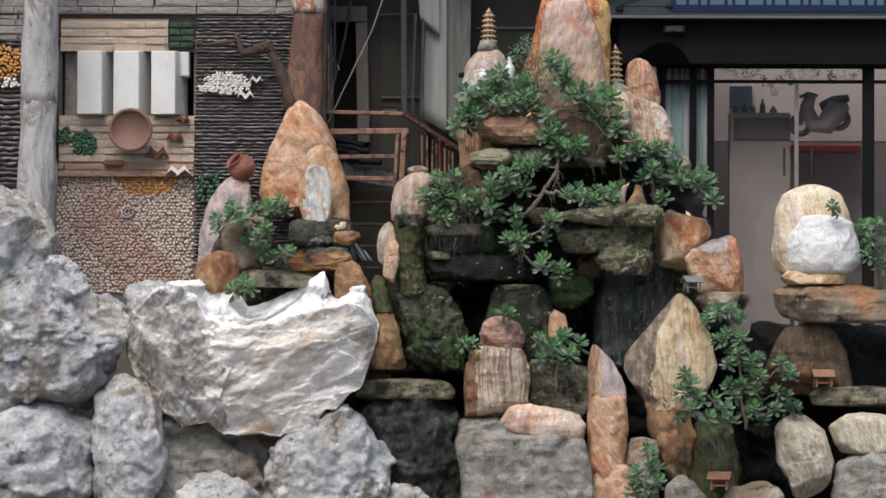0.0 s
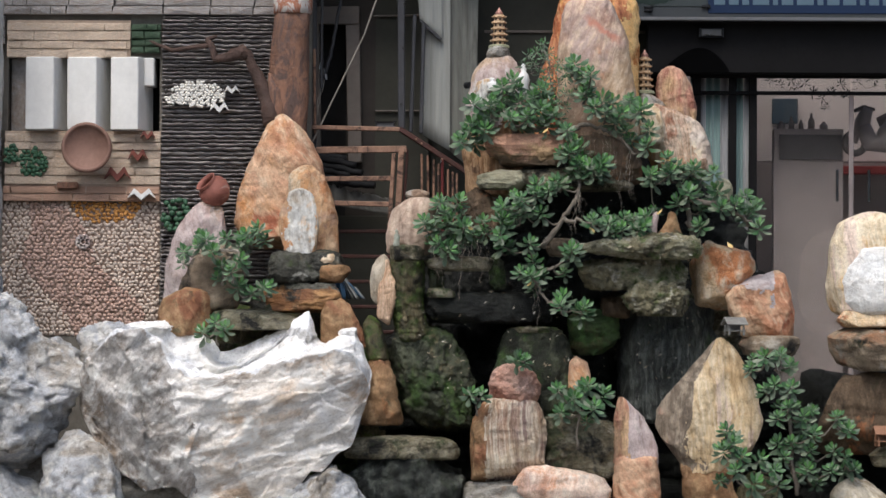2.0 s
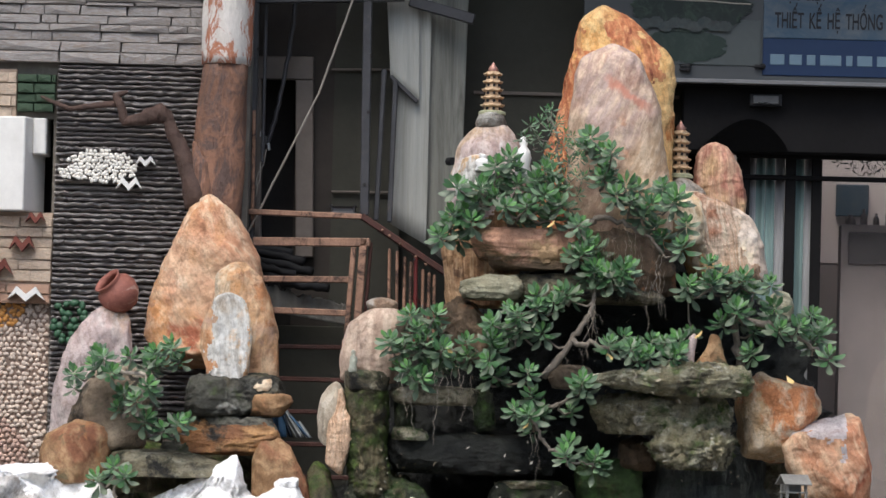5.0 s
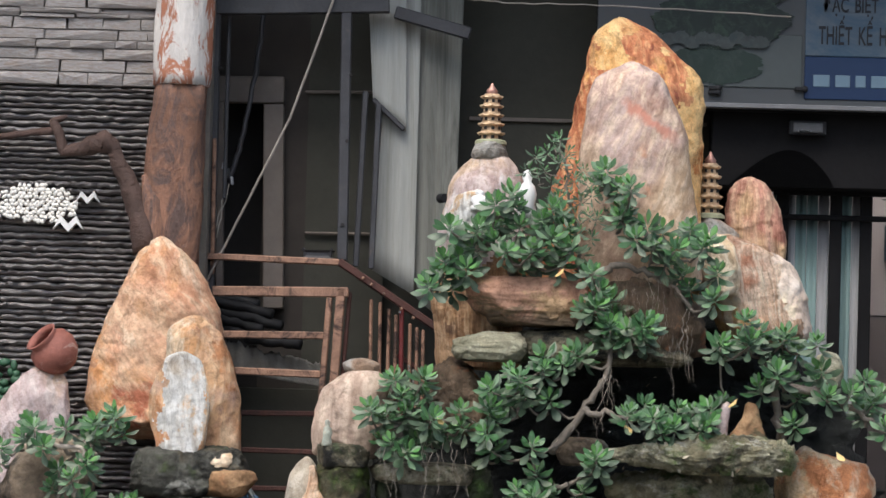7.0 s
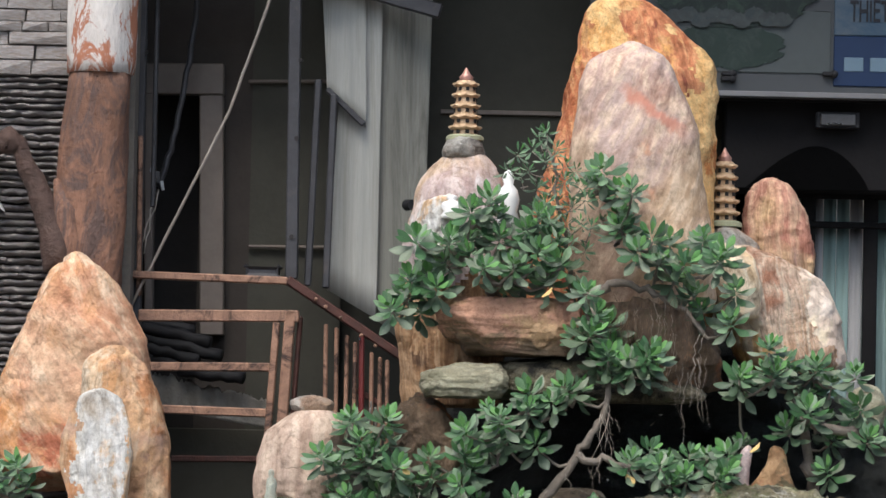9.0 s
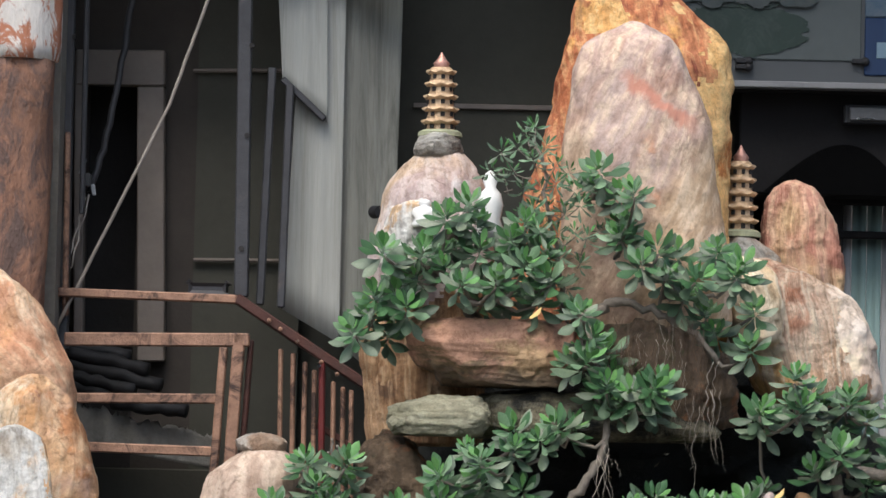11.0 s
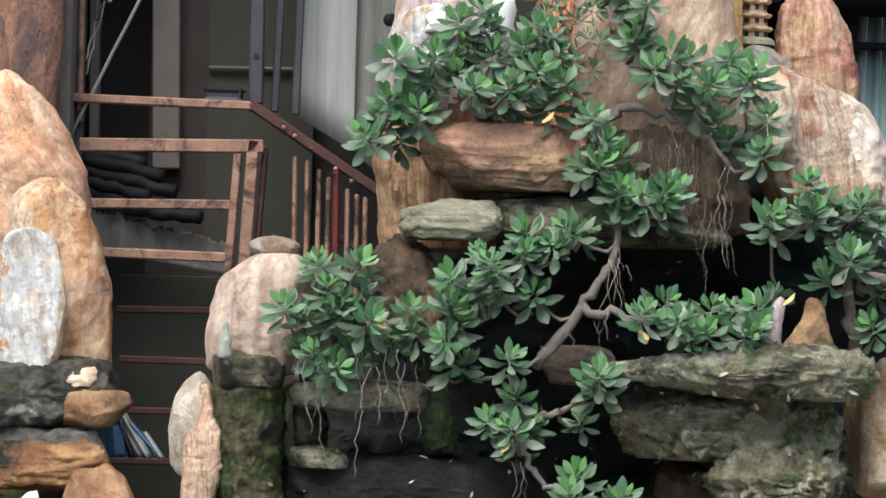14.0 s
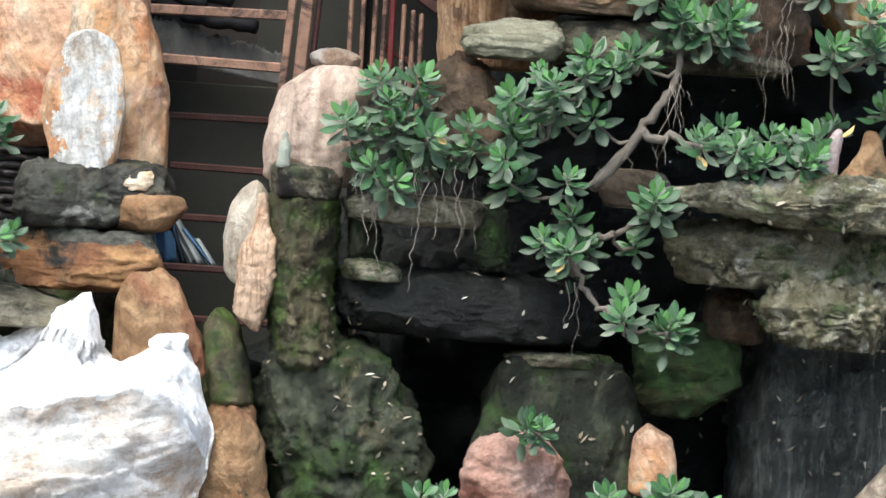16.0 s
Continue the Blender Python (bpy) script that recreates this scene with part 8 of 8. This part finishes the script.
SH["big"] = shrub("big twisted shrub with bare grey stem over the cave", [(0.566, 4.72, 2.384), (0.683, 4.672, 2.549), (0.76, 4.69, 2.664), (0.789, 4.72, 2.804)],
      [(0.772, 2.862), (0.837, 2.844), (0.897, 2.855), (0.525, 2.739), (0.637, 2.755), (0.529, 2.69), (0.595, 2.713), (0.551, 2.581), (0.438, 2.657), (0.436, 2.596), (0.328, 2.616), (0.334, 2.54), (0.359, 2.499), (0.226, 2.533), (0.226, 2.472), (0.333, 2.397), (0.317, 2.451), (0.496, 2.408), (0.514, 2.306), (0.441, 2.24), (0.545, 2.237), (0.5, 2.22)], 4.636, S, 6, fill=1, stemr=0.017)
SH["side"] = shrub("leafy side branch of rosettes above the long ledge", [(0.683, 4.672, 2.549), (0.783, 4.66, 2.536), (0.923, 4.66, 2.477)],
      [(0.847, 2.534), (0.911, 2.569), (0.936, 2.521), (1.033, 2.558), (0.974, 2.472), (1.014, 2.491), (1.147, 2.566), (1.15, 2.511), (1.121, 2.483), (1.186, 2.807), (1.287, 2.814), (1.27, 2.896)], 4.636, S, 7, fill=1, stemr=0.014)
shrub("low sprig of rosettes hanging before the ledge", [(0.59, 4.69, 2.256), (0.663, 4.66, 2.284), (0.727, 4.63, 2.335)], [(0.729, 2.37), (0.72, 2.334)], 4.612, 0.17, 8, fill=1, stemr=0.01)
shrub("drooping sprig of rosettes at the cave mouth", [(0.501, 4.66, 2.205), (0.568, 4.63, 2.111), (0.634, 4.6, 2.033), (0.787, 4.6, 2.014)], [(0.681, 2.094), (0.663, 2.051), (0.807, 2.042), (0.787, 2.014)], 4.588, 0.17, 9, fill=0, stemr=0.01)
SH["dome"] = shrub("green rosette-leaved shrub beside the blush dome", [(0.254, 4.75, 2.477), (0.146, 4.72, 2.493), (0.023, 4.69, 2.507)],
      [(-0.116, 2.529), (-0.067, 2.5), (-0.027, 2.648), (0.043, 2.546), (0.086, 2.646), (0.077, 2.481), (0.014, 2.518), (0.034, 2.366), (-0.03, 2.403), (0.06, 2.418), (0.087, 2.587), (0.004, 2.581), (0.123, 2.498)], 4.660, S, 10, fill=1, stemr=0.016)
shrub("green rosette-leaved shrub by the small pinnacles", [(-1.282, 4.78, 2.156), (-1.209, 4.72, 2.329), (-1.369, 4.72, 2.383)],
      [(-1.489, 2.352), (-1.412, 2.388), (-1.325, 2.355), (-1.255, 2.429), (-1.14, 2.446), (-1.068, 2.482), (-1.038, 2.419), (-1.165, 2.301), (-1.221, 2.242), (-1.176, 2.157), (-1.103, 2.115), (-1.031, 2.146), (-1.279, 2.27), (-1.153, 2.388), (-1.37, 2.426)], 4.708, 0.14, 11, fill=1, stemr=0.012)
shrub("small green sprig above the white crag", [(-1.291, 4.66, 1.809), (-1.306, 4.63, 1.923)], [(-1.307, 1.946), (-1.377, 1.893), (-1.248, 1.91)], 4.618, 0.17, 12, fill=1, stemr=0.008)
shrub("dense green shrub on the flank of the pool", [(2.017, 4.57, 0.978), (1.978, 4.54, 1.35), (1.902, 4.54, 1.721)],
      [(1.828, 1.765), (1.921, 1.777), (1.977, 1.721), (1.884, 1.609), (1.977, 1.591), (1.829, 1.572), (1.959, 1.48), (2.052, 1.424), (1.903, 1.424), (2.107, 1.332), (2.237, 1.425), (2.304, 1.351), (2.219, 1.239), (2.089, 1.239), (1.978, 1.275), (2.201, 1.128), (2.293, 1.203), (2.071, 1.127), (1.904, 1.275), (2.127, 1.053), (1.941, 1.201)], 4.510, 0.15, 13, fill=2, stemr=0.014)
shrub("green sprigs under the tall pointed stone", [(1.815, 4.51, 0.83), (1.733, 4.408, 1.053), (1.62, 4.36, 1.275)],
      [(1.6, 1.349), (1.645, 1.275), (1.582, 1.238), (1.693, 1.202), (1.656, 1.128), (1.803, 1.184), (1.877, 1.129), (1.767, 1.054), (1.896, 1.055)], 4.330, 0.16, 14, fill=1, stemr=0.009)
shrub("bright green sprig at the water's edge", [(1.357, 4.27, 0.01), (1.363, 4.27, 0.318), (1.35, 4.24, 0.613), (1.372, 4.24, 0.833)], [(1.372, 0.852), (1.416, 0.742), (1.288, 0.704), (1.435, 0.65), (1.27, 0.594), (1.361, 0.606), (1.38, 0.521)], 4.240, 0.16, 15, fill=1, stemr=0.009)
shrub("small shrub behind the red round stone", [(0.771, 4.51, 1.232), (0.77, 4.48, 1.455)], [(0.658, 1.574), (0.825, 1.597), (0.751, 1.522), (0.677, 1.447), (0.918, 1.549), (0.863, 1.474)], 4.450, 0.17, 16, fill=1, stemr=0.009)
shrub("tiny sprig on the dark slab", [(0.476, 4.6, 1.689), (0.45, 4.57, 1.727)], [(0.434, 1.743), (0.472, 1.738)], 4.540, 0.15, 17, fill=0, stemr=0.006)
shrub("tiny sprig beside the striped stone", [(0.201, 4.51, 1.415), (0.194, 4.48, 1.527)], [(0.164, 1.545), (0.224, 1.542)], 4.480, 0.14, 18, fill=0, stemr=0.006)
shrub("leafy shrub behind the white boulder", [(2.926, 4.84, 1.879), (2.886, 4.81, 2.216)], [(2.808, 2.335), (2.891, 2.346), (2.846, 2.252), (2.921, 2.215), (2.827, 2.14), (2.914, 2.084), (2.977, 2.29), (2.996, 2.159)], 4.792, 0.15, 19, fill=1, stemr=0.012)
shrub("tiny sprig rooted on the cream boulder", [(2.617, 4.72, 2.369), (2.593, 4.69, 2.435)], [(2.585, 2.465), (2.615, 2.428)], 4.690, 0.11, 20, fill=0, stemr=0.005)
for k, (pt, s) in enumerate((((0.83, 4.57, 2.498), 0.034), ((1.245, 4.57, 2.602), 0.034), ((1.618, 4.6, 2.416), 0.034), ((0.502, 4.552, 2.183), 0.026), ((0.14, 4.588, 2.502), 0.026), ((0.594, 4.72, 3.074), 0.034))):
    vs, fs, ms = [], [], []
    leaf(vs, fs, ms, Vector((0, 0, 0)), Vector((0.6 * (-1) ** k, -0.4, -0.8)), Vector((1, 0.2, 0.3)), s * 1.5, s * 0.8, 0.2, 0)
    host = (SH["side"], SH["side"], SH["flank"], SH["big"], SH["dome"], SH["shelf"])[k]
    o = link_mesh("yellow_leaf", vs, fs, DRY, host, "single yellowed leaf")
    o.location = Vector(pt) - host.location

roots("pale roots hanging under the shrub by the dome", [(-0.045, 4.656, 2.390, 0.20), (-0.021, 4.682, 2.377, 0.28), (0.013, 4.663, 2.420, 0.17), (0.123, 4.647, 2.373, 0.30), (0.197, 4.676, 2.422, 0.25), (0.238, 4.685, 2.384, 0.20), (-0.095, 4.666, 2.498, 0.19), (-0.069, 4.66, 2.455, 0.12), (0.069, 4.663, 2.452, 0.17), (0.09, 4.68, 2.444, 0.22)], 1, None, 1.35)
roots("pale roots hanging from the bare stem", [(*(0.758, 4.66, 2.664), 0.14), (*(0.742, 4.66, 2.678), 0.12), (*(0.773, 4.66, 2.68), 0.2), (*(0.778, 4.66, 2.71), 0.16), (*(0.737, 4.66, 2.54), 0.1), (*(0.752, 4.66, 2.541), 0.08), (*(0.599, 4.66, 2.44), 0.05), (*(0.641, 4.66, 2.488), 0.05), (*(0.908, 4.66, 2.476), 0.07), (*(0.94, 4.66, 2.463), 0.06), (*(0.544, 4.6, 2.133), 0.22), (*(0.524, 4.6, 2.132), 0.1)], 2)
roots("matted roots hanging under the upper shrub", [(*(0.812, 4.792, 2.995), 0.12), (*(0.858, 4.792, 3.011), 0.16), (*(0.903, 4.78, 2.997), 0.2), (*(0.949, 4.78, 2.982), 0.22), (*(0.981, 4.78, 2.937), 0.2), (*(1.005, 4.768, 2.846), 0.2), (*(1.028, 4.768, 2.816), 0.24), (*(1.057, 4.78, 2.939), 0.16), (*(1.088, 4.768, 2.863), 0.22), (*(0.935, 4.78, 2.936), 0.16), (*(0.882, 4.792, 2.966), 0.14), (*(1.043, 4.768, 2.862), 0.2), (*(0.964, 4.78, 2.998), 0.2), (*(0.918, 4.792, 3.043), 0.2)], 3)
MAT = plain("brown_root_fibre", (92, 76, 62), 0.9, vary=0.4, scale=20)
rm = random.Random(41)
x0, x1, z0, z1 = 0.783, 1.033, 2.934, 3.055
roots("fibrous brown root mat under the trailing shrub", [(rm.uniform(x0, x1), 4.74 + rm.uniform(-0.04, 0.06), rm.uniform(z0, z1), rm.uniform(0.06, 0.26)) for _ in range(240)], 4, MAT, 0.55)
cord("bare_branch", [(-1.368, 4.69, 2.378), (-1.175, 4.672, 2.348), (-1.189, 4.672, 2.274), (-1.213, 4.69, 2.168)], 0.009, ROOT, "bleached bare branch below the small shrub", 8, 0.006)["category"] = "branch"

# Near-black sprays added behind the glass for a tree's reflected silhouette.
DIM = leaf_mat("reflected_tree_leaf", (14, 20, 14), (24, 30, 22), (34, 40, 30))
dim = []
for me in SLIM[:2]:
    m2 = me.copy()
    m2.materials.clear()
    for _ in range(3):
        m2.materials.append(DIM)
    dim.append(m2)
shrub("near-black leafy sprays standing in for a tree reflected in the glass", [(1.895, 6.45, 3.523), (2.411, 6.45, 3.532), (2.907, 6.45, 3.541)],
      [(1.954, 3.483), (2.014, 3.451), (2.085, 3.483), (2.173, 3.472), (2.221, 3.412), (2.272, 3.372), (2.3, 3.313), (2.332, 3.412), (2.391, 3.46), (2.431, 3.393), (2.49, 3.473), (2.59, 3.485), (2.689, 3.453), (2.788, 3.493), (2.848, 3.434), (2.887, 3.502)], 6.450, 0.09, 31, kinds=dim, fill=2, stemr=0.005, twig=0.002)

# ---- fallen leaf litter on the wet rocks ----
bpy.context.view_layer.update()
dg = bpy.context.evaluated_depsgraph_get()
rngf = random.Random(77)
vs, fs, ms = [], [], []
for x0, x1, z0, z1, n in ((-0.324, 0.14, 1.523, 2.062, 50), (0.244, 1.468, 1.626, 2.388, 120), (-0.24, 1.531, 2.222, 2.72, 70)):
    for _ in range(n):
        o = Vector((rngf.uniform(x0, x1), 3.0, rngf.uniform(z0, z1)))
        hit, place, normal, _, ob, _ = scene.ray_cast(dg, o, Vector((0, 1, 0)))
        if hit and ("ledge" in ob.name or "column" in ob.name or "core" in ob.name):
            a = Vector((rngf.uniform(-1, 1), rngf.uniform(-0.2, 0.2), rngf.uniform(-1, 0.4)))
            a = (a - normal * a.dot(normal) * 0.8).normalized()
            leaf(vs, fs, ms, place + normal * 0.006, a, a.cross(normal), rngf.uniform(0.008, 0.035), rngf.uniform(0.004, 0.011), 0.3, 0)
LITTER = leaf_mat("dry_leaf_litter", (120, 104, 80), (168, 156, 132), (206, 200, 182))
tagged(link_mesh("leaf_litter", vs, fs, LITTER), "small dry fallen leaves scattered on wet rock", "leaf litter", kind="stuff")
